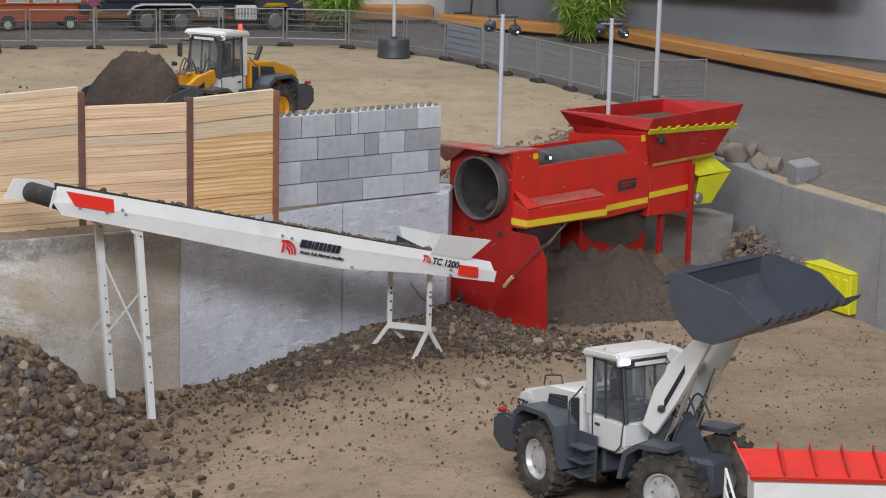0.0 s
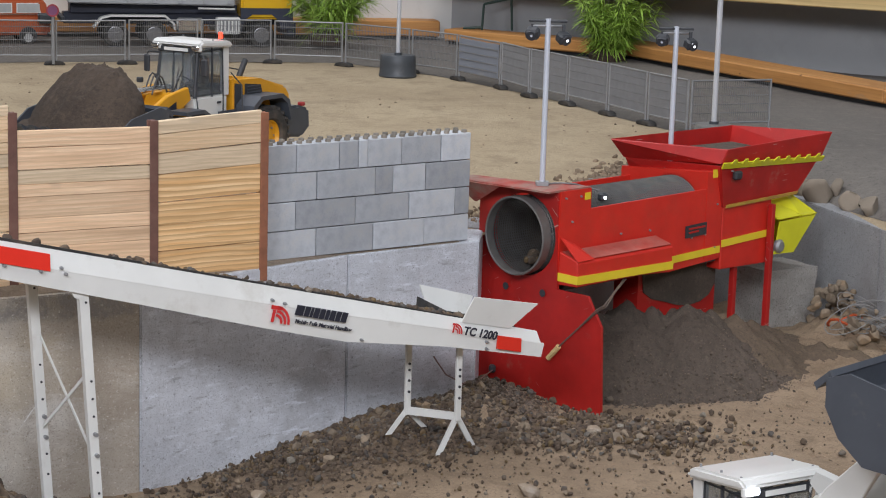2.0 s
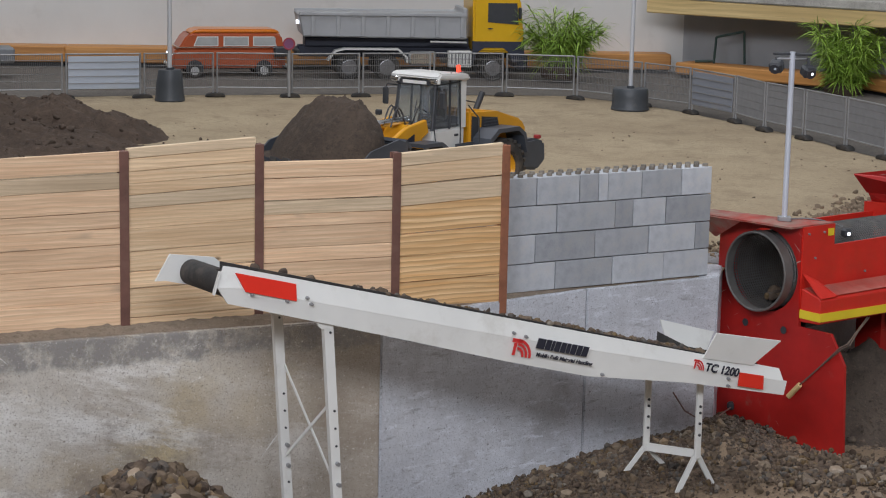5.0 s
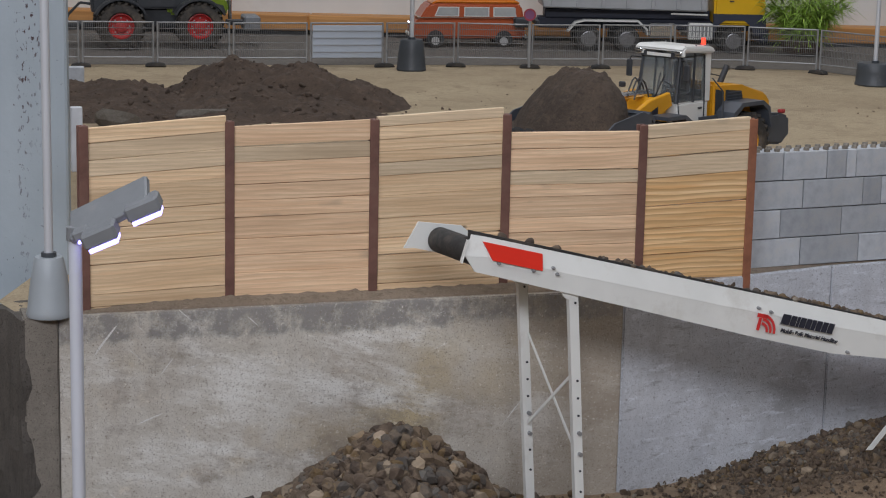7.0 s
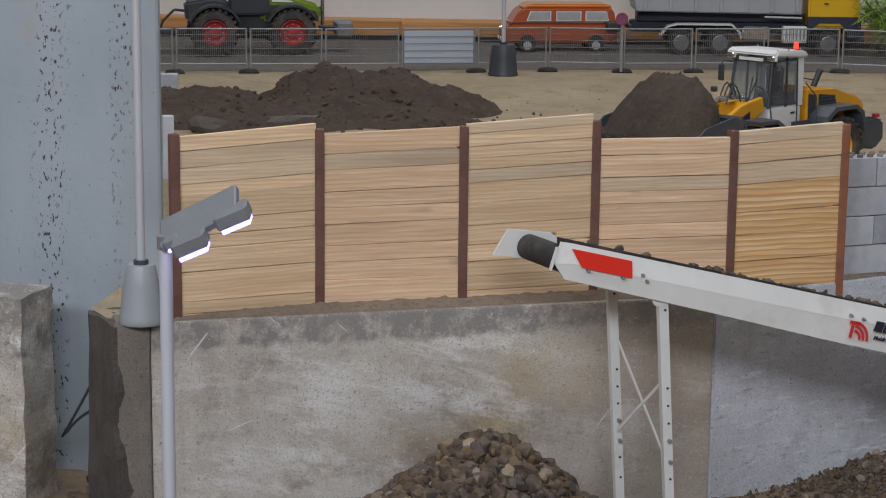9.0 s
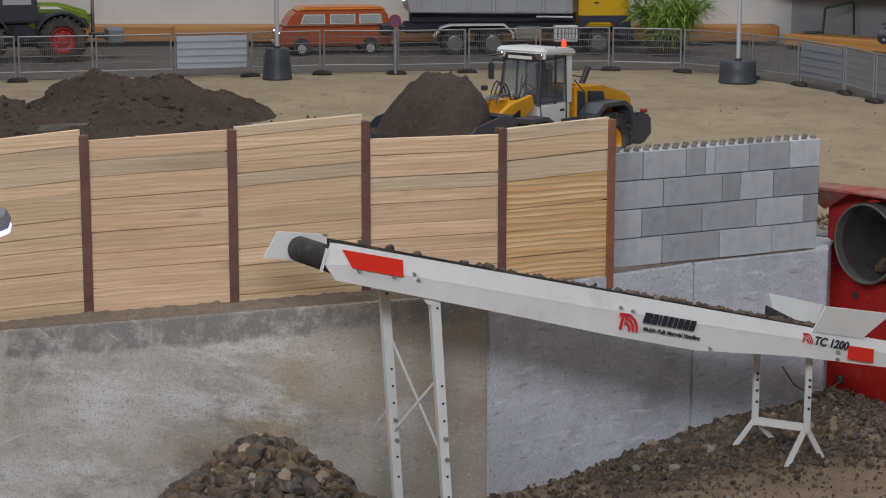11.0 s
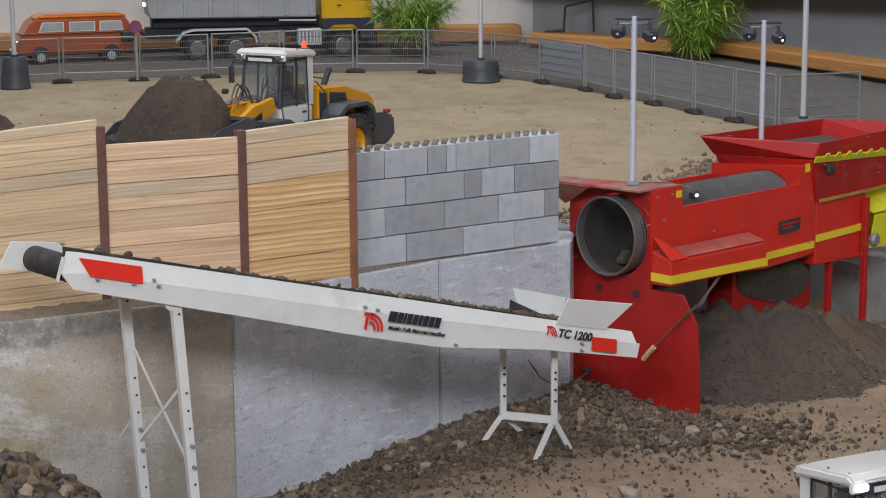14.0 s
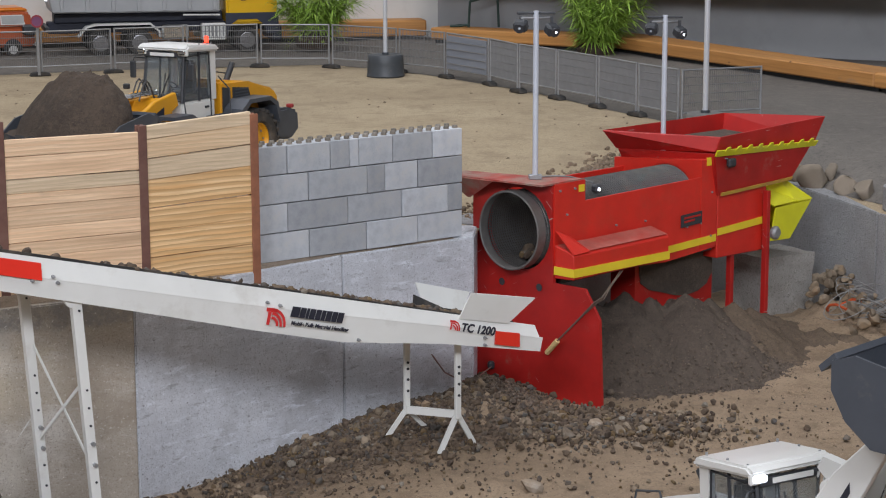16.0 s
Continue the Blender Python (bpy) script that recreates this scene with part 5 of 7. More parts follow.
for x, y, w, d, hh, a in ((-1.63, 1.17, 0.11, 0.06, 0.034, 12), (-1.475, 1.28, 0.20, 0.07, 0.034, 30)):
    ob = rubble("stone_slab", [(0, 0, 0, 1.0)], M_SLABSTONE, "flat grey stone slab lying before the earth heap", int(w * 1000), 2, True)
    ob["kind"] = ""
    ob.matrix_world = pose(x, y, land_z(x, y) + hh * 0.35, 0, 0, a) @ Matrix.Diagonal((w / 2, d / 2, hh, 1))
# single stones that stand out of the gravel
M_LONE = mat("lone_stone", (0.27, 0.21, 0.15), 0.9, 0, 0.2, 40, (0.36, 0.33, 0.29), (0.5, 0.75), 20, 0.5, 150, rnd=0.3)
for i, (x, y) in enumerate([(0.311, 0.03), (0.361, 0.087), (0.394, 0.053), (0.234, -0.229), (0.415, -0.027), (-0.16, -0.193), (-0.559, -0.39), (-0.627, -0.495), (-0.543, -0.454)]):
    r = (0.014, 0.013, 0.013, 0.016, 0.010, 0.013, 0.013, 0.014, 0.014)[i]
    ob = rubble("loose_stone", [(0, 0, 0, r)], M_LONE, "larger pale brown stone lying on the gravel", 40 + i, 2, True)
    ob["kind"] = ""
    ob["group"] = "larger stones on the gravel"
    ob.matrix_world = pose(x, y, floor_z(x, y) + r * 0.55)
# soil and stones pushed up along the edge behind the plant
spill = []
for _ in range(900):
    q = rng.random()
    x, y = 0.17 + 0.36 * q + rng.gauss(0, 0.02), 0.46 + 0.60 * q + abs(rng.gauss(0, 0.05))
    spill.append((x, y, land_z(x, y) + 0.001, rng.choice((0.002, 0.003, 0.004, 0.005, 0.008))))
rubble("edge_soil", spill, M_FCLOD, "dark clods along the plateau edge behind the plant", 17)
specks = []
for _ in range(420):
    x, y = rng.uniform(-1.3, 0.6), rng.uniform(0.2, 2.3)
    if y > edge_y(x) + 0.1:
        specks.append((x, y, land_z(x, y), rng.choice((0.0015, 0.002, 0.003, 0.004))))
rubble("sand_specks", specks, M_FCLOD, "small clods lost on the sandy field", 18, 1)
# tyre tracks pressed into the pit floor
def track(name, pts, seed, wide=0.042):
    """A wheel mark: low bars of earth laid in chevrons, with gaps where the print is lost."""
    rg = random.Random(seed)
    bm = B()
    for (ax, ay), (bx, by) in zip(pts, pts[1:]):
        ln = math.hypot(bx - ax, by - ay)
        ux, uy = (bx - ax) / ln, (by - ay) / ln
        for i in range(int(ln / 0.013)):
            for sg in (-1, 1):
                s = i * 0.013 + (0.0065 if sg > 0 else 0)
                x, y = ax + ux * s, ay + uy * s
                if fbm(x, y, 7, seed) < -0.05 or rg.random() < 0.15 or not in_pit(x, y):
                    continue
                row = []
                for k in range(4):
                    q = sg * wide / 2 * k / 3
                    for e, up in ((-0.003, -0.001), (0.0, 0.0022), (0.003, -0.001)):
                        dx = e + 0.010 * k / 3 + rg.uniform(-0.0007, 0.0007)
                        px, py = x + ux * dx - uy * q, y + uy * dx + ux * q
                        row.append(bm.verts.new((px, py, floor_z(px, py) + up * (1 if k < 3 else 0.3))))
                for k in range(3):
                    for e in range(2):
                        bm.faces.new((row[k * 3 + e], row[k * 3 + e + 1], row[k * 3 + e + 4], row[k * 3 + e + 3]))
    solid(name, bm, M_PIT, "tyre tread marks pressed into the brown earth", "tracks", "stuff", smooth="all")


track("tyre_tracks", [(0.42, 0.16), (0.62, 0.24), (0.90, 0.36)], 1)
track("tyre_tracks", [(0.47, 0.08), (0.68, 0.16), (0.98, 0.28)], 2)
track("tyre_tracks", [(0.50, -0.02), (0.75, 0.02), (1.05, 0.0)], 3)
track("tyre_tracks", [(0.55, -0.16), (0.80, -0.12), (1.15, -0.16)], 4)
track("tyre_tracks", [(0.10, -0.55), (0.45, -0.66), (0.9, -0.70)], 5)
track("tyre_tracks", [(0.02, -0.68), (0.40, -0.80), (0.85, -0.86)], 6)
# clods lying on the belt
rng = random.Random(8)
clods = []
for _ in range(300):
    s = rng.choice((rng.uniform(0.02, 0.62), rng.uniform(0.3, 0.6)))
    y = rng.uniform(0.012, 0.05)
    r = rng.choice((0.002, 0.003, 0.004, 0.005, 0.0065))
    p = conv.matrix_world @ Vector((s, y, c_top(s) + 0.0005 - y * 0.1 + r * 0.5))
    clods.append((*p, r))
for s in (-0.11, -0.07, -0.03, 0.08):
    p = conv.matrix_world @ Vector((s, 0.03, c_top(s) + 0.001))
    clods.append((*p, 0.009))
rubble("belt_load", clods, M_STONE, "clods and pebbles riding on the conveyor belt", 6)
# stones caught in the drum
drum_load = [(*(scr.matrix_world @ Vector((rng.uniform(0.02, 0.12), DC + rng.uniform(-0.035, 0.035), DZ - DR + 0.014))), rng.choice((0.006, 0.010, 0.014, 0.019))) for _ in range(34)]
rubble("drum_load", drum_load, M_STONE, "stones tumbling out of the sieve drum", 7)

# ---- site fence round the field ----
FEET = [(-2.52, 2.06), (-2.33, 2.13), (-2.14, 2.20), (-1.946, 2.27), (-1.75, 2.35), (-1.55, 2.44), (-1.35, 2.53), (-1.16, 2.62), (-0.95, 2.66), (-0.755, 2.74), (-0.555, 2.81), (-0.345, 2.86), (-0.135, 2.85), (0.06, 2.70), (0.193, 2.565), (0.304, 2.363), (0.370, 2.183), (0.457, 2.019), (0.542, 1.848), (0.617, 1.67), (0.695, 1.52), (0.90, 1.60)]
FH = 0.122


M_WIRE = mat("fence_wire", (0.20, 0.20, 0.20), 0.55, 0.3, 0.1, 40)


def fence_panel(ln, board=None, pitch=0.0058, wire=0.0008):
    t = thing("site_fence_panel", "grey welded wire site fence panel" if board is None else "site fence panel hung with a ribbed board", "fence", None, "site fence panels round the field")
    h = FH
    bm = B()
    for x in (0.006, ln - 0.006):
        tube(bm, (x, 0, 0.006), (x, 0, h), 0.0028, seg=8)
    for z in (0.022, h - 0.002):
        tube(bm, (0.006, 0, z), (ln - 0.006, 0, z), 0.0022, seg=8)
    part("frame", bm, M_GALV, t, smooth=True)
    bm = B()
    for z in (0.045, 0.065, 0.085, 0.103):
        tube(bm, (0.006, 0, z), (ln - 0.006, 0, z), 0.0011, seg=5)
    n = int(ln / pitch)
    for i in range(1, n):
        x = 0.006 + (ln - 0.012) * i / n
        tube(bm, (x, 0, 0.022), (x, 0, h - 0.002), wire, seg=3, caps=False)
    part("wire_mesh", bm, M_WIRE, t)
    if board is not None:
        part("board", box(B(), (ln / 2, -0.004, 0.068), (ln - 0.02, 0.002, 0.092), 0.0006), board, t, "hung board")
        for z in (0.038, 0.058, 0.078, 0.098):
            part("batten", box(B(), (ln / 2, -0.006, z), (ln - 0.022, 0.0015, 0.0022)), M_GALV, t)
    return t


M_BOARD = mat("pale_board", (0.42, 0.47, 0.54), 0.55, 0, 0.06, 12, (0.4, 0.42, 0.42), (0.55, 0.9), 12)
M_BOARD_D = mat("slate_board", (0.21, 0.23, 0.27), 0.55, 0, 0.06, 12, (0.25, 0.25, 0.25), (0.55, 0.9), 12)
foot_mesh = None
for k, ((ax, ay), (bx, by)) in enumerate(zip(FEET, FEET[1:])):
    ln = math.hypot(bx - ax, by - ay)
    t = fence_panel(ln, {5: M_BOARD, 14: M_BOARD_D}.get(k), *((0.0042, 0.0011) if 14 < k < 20 else (0.0058, 0.0008)))
    t.matrix_world = frame_at(ax, ay, (land_z(ax, ay) + land_z(bx, by)) / 2 + 0.006, bx - ax, by - ay)
    if foot_mesh is None:
        bm = slab(B(), [(-0.030, 0), (0.030, 0), (0.024, 0.009), (0.008, 0.012), (-0.008, 0.012), (-0.024, 0.009)], -0.012, 0.012)
        bmesh.ops.bevel(bm, geom=list(bm.edges), offset=0.002, segments=1, affect="EDGES")
        foot_mesh = mesh_of("fence_foot", bm, M_RUBBER)
    ob = tagged(new("fence_foot", foot_mesh), "black rubber foot block under the site fence", "fence foot", "fence feet")
    ob.matrix_world = frame_at(ax, ay, land_z(ax, ay) + 0.001, bx - ax, by - ay)
# round prohibition sign on a fence post
t = thing("round_sign", "faded round red and violet traffic sign on a post", "sign", pose(-0.95, 2.645, land_z(-0.95, 2.645) + 0.004))
part("post", box(B(), (0, 0, 0.07), (0.008, 0.006, 0.14), 0.001), M_GALV, t)
bm = lathe(B(), [(0.0, -0.0015), (0.017, -0.0015), (0.0172, 0.0015), (0.0, 0.0015)], Matrix.Translation((0, -0.006, 0.152)), 24)
part("disc", bm, mat("sign_violet", (0.20, 0.07, 0.16), 0.5), t, "violet disc")
bm = lathe(B(), [(0.0135, -0.0025), (0.0178, -0.0025), (0.0178, 0.002), (0.0135, 0.002), (0.0135, -0.0025)], Matrix.Translation((0, -0.006, 0.152)), 24)
part("rim", bm, mat("sign_red", (0.30, 0.04, 0.06), 0.5), t, "red rim")

# ---- poles in tubs ----
M_TUB = mat("dark_tub", (0.055, 0.062, 0.07), 0.45, 0, 0.12, 15, (0.2, 0.18, 0.15), (0.6, 0.9), 12)
M_TUB_L = mat("grey_tub", (0.33, 0.36, 0.38), 0.4, 0, 0.06, 12, (0.3, 0.27, 0.22), (0.6, 0.9), 10)
M_TUB_W = mat("weathered_tub", (0.15, 0.148, 0.14), 0.6, 0, 0.15, 15, (0.24, 0.21, 0.17), (0.5, 0.8), 12)
M_POLE = mat("white_pole", (0.6, 0.62, 0.65), 0.35, 0.25, 0.03, 8, bump=0)


def tub_pole(x, y, z, r, h, material, tall, label, r_top=0.8):
    t = thing("pole_tub", label, "pole", pose(x, y, z), "poles standing in tubs")
    prof = [(0.0, 0), (r, 0), (r * 1.04, 0.004), (r * 0.99, 0.010), (r * (1 + r_top) / 2, h * 0.6), (r * r_top, h - 0.004), (r * (r_top - 0.06), h), (0.0, h)]
    part("tub", lathe(B(), prof, pose(0, 0, 0, 90), 36), material, t, "", True)
    part("pole", tube(B(), (0, 0, h - 0.005), (0, 0, tall), 0.0062, seg=14), M_POLE, t, "pale metal pole", True)
    part("collar", tube(B(), (0, 0, h - 0.001), (0, 0, h + 0.006), 0.0105, seg=14), M_TUB, t)


tub_pole(-1.26, 2.48, land_z(-1.26, 2.48), 0.041, 0.088, M_TUB, 1.6, "dark upturned bucket holding a pale pole")
tub_pole(0.024, 2.60, land_z(0.024, 2.6), 0.052, 0.062, M_TUB, 1.6, "low dark tub holding a pale pole", 0.95)
tub_pole(0.735, 1.40, land_z(0.735, 1.40), 0.045, 0.055, M_TUB_W, 1.3, "low grey tub holding a pale pole", 0.92)
tub_pole(-1.093, -0.515, 0.270, 0.031, 0.083, M_TUB_L, 1.3, "pale grey upturned bucket holding a pole on the wall end", 0.66)

# ---- steel column of the hall ----
t = thing("steel_column", "pale blue-grey steel column with rust spots", "column", pose(-1.474, -0.24, -0.05))
bm = box(B(), (0.0, 0.0, 1.2), (0.60, 0.014, 2.4), 0.003)
box(bm, (0.0, 0.09, 1.2), (0.012, 0.166, 2.4))
box(bm, (-0.05, 0.18, 1.2), (0.40, 0.014, 2.4), 0.003)
part("shaft", bm, M_COLUMN, t)
bm = box(B(), (0.090, -0.16, 0.145), (0.15, 0.10, 0.36))
bmesh.ops.subdivide_edges(bm, edges=list(bm.edges), cuts=9, use_grid_fill=True)
rough_up(bm, 0.006, 0.04)
part("plinth", bm, M_CONC_L, t, "rough concrete plinth")
bm = B()
for x0, z0, sag in ((0.262, 0.24, 0.004), (0.268, 0.145, -0.016)):
    path_tube(bm, [(x0 - (x0 - 0.182) * i / 11, -0.12, 0.095 + (z0 - 0.095) * (1 - i / 11) - sag * math.sin(math.pi * i / 11)) for i in range(12)], 0.0022)
part("cable", bm, M_DARK, t, "dark cable")

# ---- double street lamp ----
M_LED = bpy.data.materials.new("violet_led")
M_LED.use_nodes = True
pb = M_LED.node_tree.nodes["Principled BSDF"]
pb.inputs["Base Color"].default_value = (0.6, 0.6, 1, 1)
pb.inputs["Emission Color"].default_value = (0.34, 0.30, 1.0, 1)
pb.inputs["Emission Strength"].default_value = 4.0
lamp = thing("street_lamp", "grey double-headed lamp on a bright metal pole, lit violet-white", "lamp", pose(-0.856, -1.0, floor_z(-0.856, -1.0)))
lz = 0.492 - floor_z(-0.866, -1.0)
part("pole", tube(B(), (0, 0, -0.02), (0, 0, lz), 0.0075, seg=18), M_STEEL, lamp, "bright metal pole", True)
part("cap", tube(B(), (0, 0, lz - 0.012), (0, 0, lz + 0.003), 0.0095, seg=18), M_ASH, lamp, "", True)
m = Matrix.Translation((0.036, 0.012, lz + 0.022)) @ pose(0, 0, 0, 30, -27, 6)
part("bracket", box(B(), (0, 0, 0), (0.098, 0.052, 0.010), 0.002, m), M_ASH, lamp, "grey folded bracket")
for dx, dy, dz in ((0.040, -0.022, -0.002), (0.080, 0.004, 0.026)):
    mm = Matrix.Translation((dx, dy, lz + dz)) @ pose(0, 0, 0, 8, -24, 12)
    hd = part("lamp_head", box(B(), (0, 0, 0.004), (0.040, 0.030, 0.018), 0.003, mm), M_ASH, lamp)
    part("diffuser", box(B(), (0, 0, -0.007), (0.034, 0.026, 0.006), 0.001, mm), M_LED, hd, "glowing violet-white diffuser")
mm = Matrix.Translation((0.014, -0.012, lz - 0.004)) @ pose(0, 0, 0, 8, -24, 12)
hd = part("lamp_head", box(B(), (0, 0, 0.004), (0.018, 0.02, 0.01), 0.002, mm), M_ASH, lamp)
part("diffuser", box(B(), (0, 0, -0.004), (0.014, 0.016, 0.004), 0.001, mm), M_LED, hd, "glowing violet-white diffuser")

# ---- plants by the beam ----
M_LEAF = mat("bamboo_leaf", (0.25, 0.40, 0.055), 0.5, 0, 0.3, 60, (0.42, 0.50, 0.10), (0.5, 0.8), 30, 0, island=0.4)
M_STEM = mat("bamboo_stem", (0.10, 0.12, 0.04), 0.6)


def plant(x, y, z, w, h, blades, seed, label):
    rg = random.Random(seed)
    t = thing("potted_plant", label, "plant", pose(x, y, z), "green plants along the beam")
    part("root_ball", lathe(B(), [(0, -0.01), (w * 0.22, -0.01), (w * 0.26, 0.02), (w * 0.15, 0.035), (0, 0.04)], pose(0, 0, 0, 90), 16), M_EARTH, t)
    stems, leaves = B(), B()
    for i in range(34):
        a, lean = rg.uniform(0, 6.28), rg.uniform(0.05, 0.75)
        ln = h * rg.uniform(0.55, 1.0)
        pts = []
        for k in range(6):
            q = k / 5
            rr = w * 0.06 + lean * ln * (0.5 * q + 0.5 * q * q)
            pts.append(Vector((math.cos(a) * rr, math.sin(a) * rr, ln * q * (1 - 0.25 * lean * q))))
        path_tube(stems, pts, 0.0013, 4)
        for k in range(blades // 34):
            q = rg.uniform(0.25, 1.0)
            p = pts[min(4, int(q * 5))].lerp(pts[min(5, int(q * 5) + 1)], q * 5 % 1)
            az, up = a + rg.gauss(0, 1.1), rg.uniform(-0.5, 0.9)
            d = Vector((math.cos(az) * math.cos(up), math.sin(az) * math.cos(up), math.sin(up)))
            side = d.cross(Vector((rg.gauss(0, .4), rg.gauss(0, .4), 1))).normalized()
            l2, b = rg.uniform(0.035, 0.085), rg.uniform(0.0012, 0.0026)
            droop = Vector((0, 0, -l2 * rg.uniform(0.05, 0.4)))
            v = [leaves.verts.new(c) for c in (p, p + d * l2 * 0.45 + side * b, p + d * l2 * 0.45 - side * b, p + d * l2 + droop)]
            leaves.faces.new((v[0], v[1], v[2]))
            leaves.faces.new((v[1], v[3], v[2]))
    st = part("stem", stems, M_STEM, t)
    st["kind"] = "stuff"
    ob = part("leaves", leaves, M_LEAF, t, "narrow green leaves")
    ob["kind"] = "stuff"


plant(-0.20, 3.30, 0.33, 0.25, 0.225, 3000, 1, "bushy light green plant behind the site fence")
plant(0.672, 3.17, 0.306, 0.23, 0.24, 3700, 2, "tall bamboo-like green plant beside the beam")

# ---- ledge on the hall wall ----
M_CONC_G = concrete("rough_slab", (0.40, 0.385, 0.35), (0.5, 0.48, 0.44), (0.26, 0.245, 0.22), 9.0)
M_LEDGEWHITE = mat("case_white", (0.7, 0.71, 0.72), 0.4, 0, 0.04, 10)
LZ = 0.515
la, lb = Vector((0.2, 3.785)), Vector((2.68, 2.086))
ln = 1.72
t = thing("gallery_edge", "concrete gallery slab edged with a pale yellow timber board", "gallery", frame_at(la.x, la.y, 0.0, lb.x - la.x, lb.y - la.y))
part("board", box(B(), (ln / 2, -0.215, LZ + 0.024), (ln, 0.03, 0.048), 0.003), M_SHELF, t, "pale yellow timber board")
part("slab", box(B(), (ln / 2, -0.118, LZ + 0.064), (ln, 0.232, 0.030), 0.004), M_CONC_G, t, "rough grey concrete slab")
t2 = thing("white_case", "flat white equipment case standing on the gallery", "case", frame_at(la.x, la.y, LZ + 0.0795, lb.x - la.x, lb.y - la.y))
part("case_body", box(B(), (1.09, -0.10, 0.05), (0.26, 0.15, 0.09), 0.006), M_LEDGEWHITE, t2)
part("case_base", box(B(), (1.09, -0.10, 0.004), (0.25, 0.14, 0.008), 0.001), M_DARK, t2, "dark base")
# a small green tube frame on the floor behind the beam
bm = B()
path_tube(bm, [(0.0, 0, 0), (0.005, 0, 0.085), (0.095, 0.01, 0.105), (0.10, 0.01, 0.0)], 0.004, 8)
path_tube(bm, [(-0.02, 0, 0.006), (-0.06, 0.01, 0.004), (0.0, 0.0, 0.008)], 0.004, 8)
solid("tube_frame", bm, mat("green_tube", (0.03, 0.06, 0.05), 0.5), "small dark green bent tube frame on the beam", "frame", m=pose(0.295, 3.56, 0.358))

# ---- rocks on the east wall, block, box, cables ----
rng = random.Random(5)
M_ROCK = mat("field_rock", (0.27, 0.225, 0.17), 0.9, 0, 0.2, 18, (0.2, 0.165, 0.13), (0.45, 0.75), 9, 0.5, 80, rnd=0.2)
for x, y, r in ((0.80, 1.22, 0.032), (0.845, 1.12, 0.036), (0.885, 1.05, 0.028), (0.90, 0.985, 0.034), (0.945, 0.90, 0.026), (0.965, 0.84, 0.022), (0.87, 1.16, 0.024), (0.78, 1.30, 0.025), (0.93, 1.01, 0.02)):
    ob = rubble("field_stone", [(0, 0, 0, r * 1.3)], M_ROCK, "rough brown field stone on the wall top", int(x * 1000), 3)
    ob["kind"] = ""
    ob["group"] = "stones on the wall top"
    ob.matrix_world = pose(x, y, land_z(x, y) + r * 0.45)
bm = box(B(), (0, 0, 0.027), (0.06, 0.05, 0.054), 0.004)
solid("stone_block", bm, M_CONC_R, "squared grey stone block on the wall top", "stone", m=pose(1.005, 0.715, land_z(1.005, 0.715) - 0.012, 8, -6, 20))
M_CONC_G2 = concrete("block_concrete", (0.30, 0.285, 0.26), (0.37, 0.355, 0.33), (0.2, 0.18, 0.155), 8.0)
bm = box(B(), (0, 0, 0.070), (0.125, 0.10, 0.145))
bmesh.ops.subdivide_edges(bm, edges=list(bm.edges), cuts=7, use_grid_fill=True)
rough_up(bm, 0.005, 0.035)
solid("concrete_block", bm, M_CONC_G2, "pale rough concrete block beside the plant's legs", "block", m=pose(0.785, 0.845, -0.005, 0, 0, 32))
rubble("rock_spill", [(0.96 + rng.gauss(0, 0.05), 0.72 + rng.gauss(0, 0.07), 0.02 + rng.uniform(0, 0.06), rng.uniform(0.006, 0.016)) for _ in range(90)], M_STONE_P, "ochre stones spilled at the foot of the wall", 12, 2, True)
rubble("rock_spill", [(0.905 + rng.gauss(0, 0.02), 0.80 + rng.gauss(0, 0.03), 0.02 + rng.uniform(0, 0.09), rng.uniform(0.006, 0.016)) for _ in range(50)], M_STONE_P, "ochre stones spilled at the foot of the wall", 13, 2, True)
mound("earth_slope", 0.94, 0.74, 0.16, 0.16, 0.06, M_PIT, "bank of brown earth at the foot of the wall", 0, 40, 0.3, seed=9.0)
M_CORD = mat("grey_cord", (0.22, 0.215, 0.205), 0.6)
M_CORD_R = mat("reddish_cord", (0.20, 0.12, 0.10), 0.6)
M_CORD_O = mat("orange_cord", (0.5, 0.08, 0.02), 0.6)
bm = B()
for i in range(20):
    cx, cy = 0.945 + rng.gauss(0, 0.02), 0.66 + rng.gauss(0, 0.04)
    rr, ph, tl = rng.uniform(0.03, 0.06), rng.uniform(0, 6), rng.uniform(0.4, 1.2)
    path_tube(bm, [(cx + rr * math.cos(ph + j * 0.42), cy + rr * math.sin(ph + j * 0.42) * 0.6, 0.030 + 0.5 * rr * tl * (1 + math.sin(ph * 2 + j * 0.45)) + 0.02) for j in range(12)], 0.0010, 5)
solid("cable_tangle", bm, M_CORD, "tangle of thin grey cables lying by the wall", "cable")
bm = B()
path_tube(bm, [(0.900 + 0.035 * math.cos(a * 0.5), 0.70 + 0.03 * math.sin(a * 0.5), 0.055 + 0.012 * math.sin(a)) for a in range(14)], 0.0026, 6)
solid("orange_cable", bm, M_CORD_O, "orange cable loop on the ground by the wall", "cable")
bm = B()
for i in range(4):
    for j in range(5):
        box(bm, (i * 0.022 - 0.04, 0.004 * (j % 2), 0.012 + j * 0.016), (0.019, 0.05, 0.013), 0.003)
solid("gabion", bm, M_STONE_P, "small stack of grey stone pieces", "stones", m=pose(1.02, 0.60, floor_z(1.02, 0.6), 0, 0, 65))
t = thing("container", "lime yellow steel container box on the pit floor", "container", frame_at(1.056, 0.376, floor_z(1.06, 0.42) + 0.002, -0.0756, 0.1267) @ Matrix.Diagonal((0.84, 0.96, 1.16, 1)))
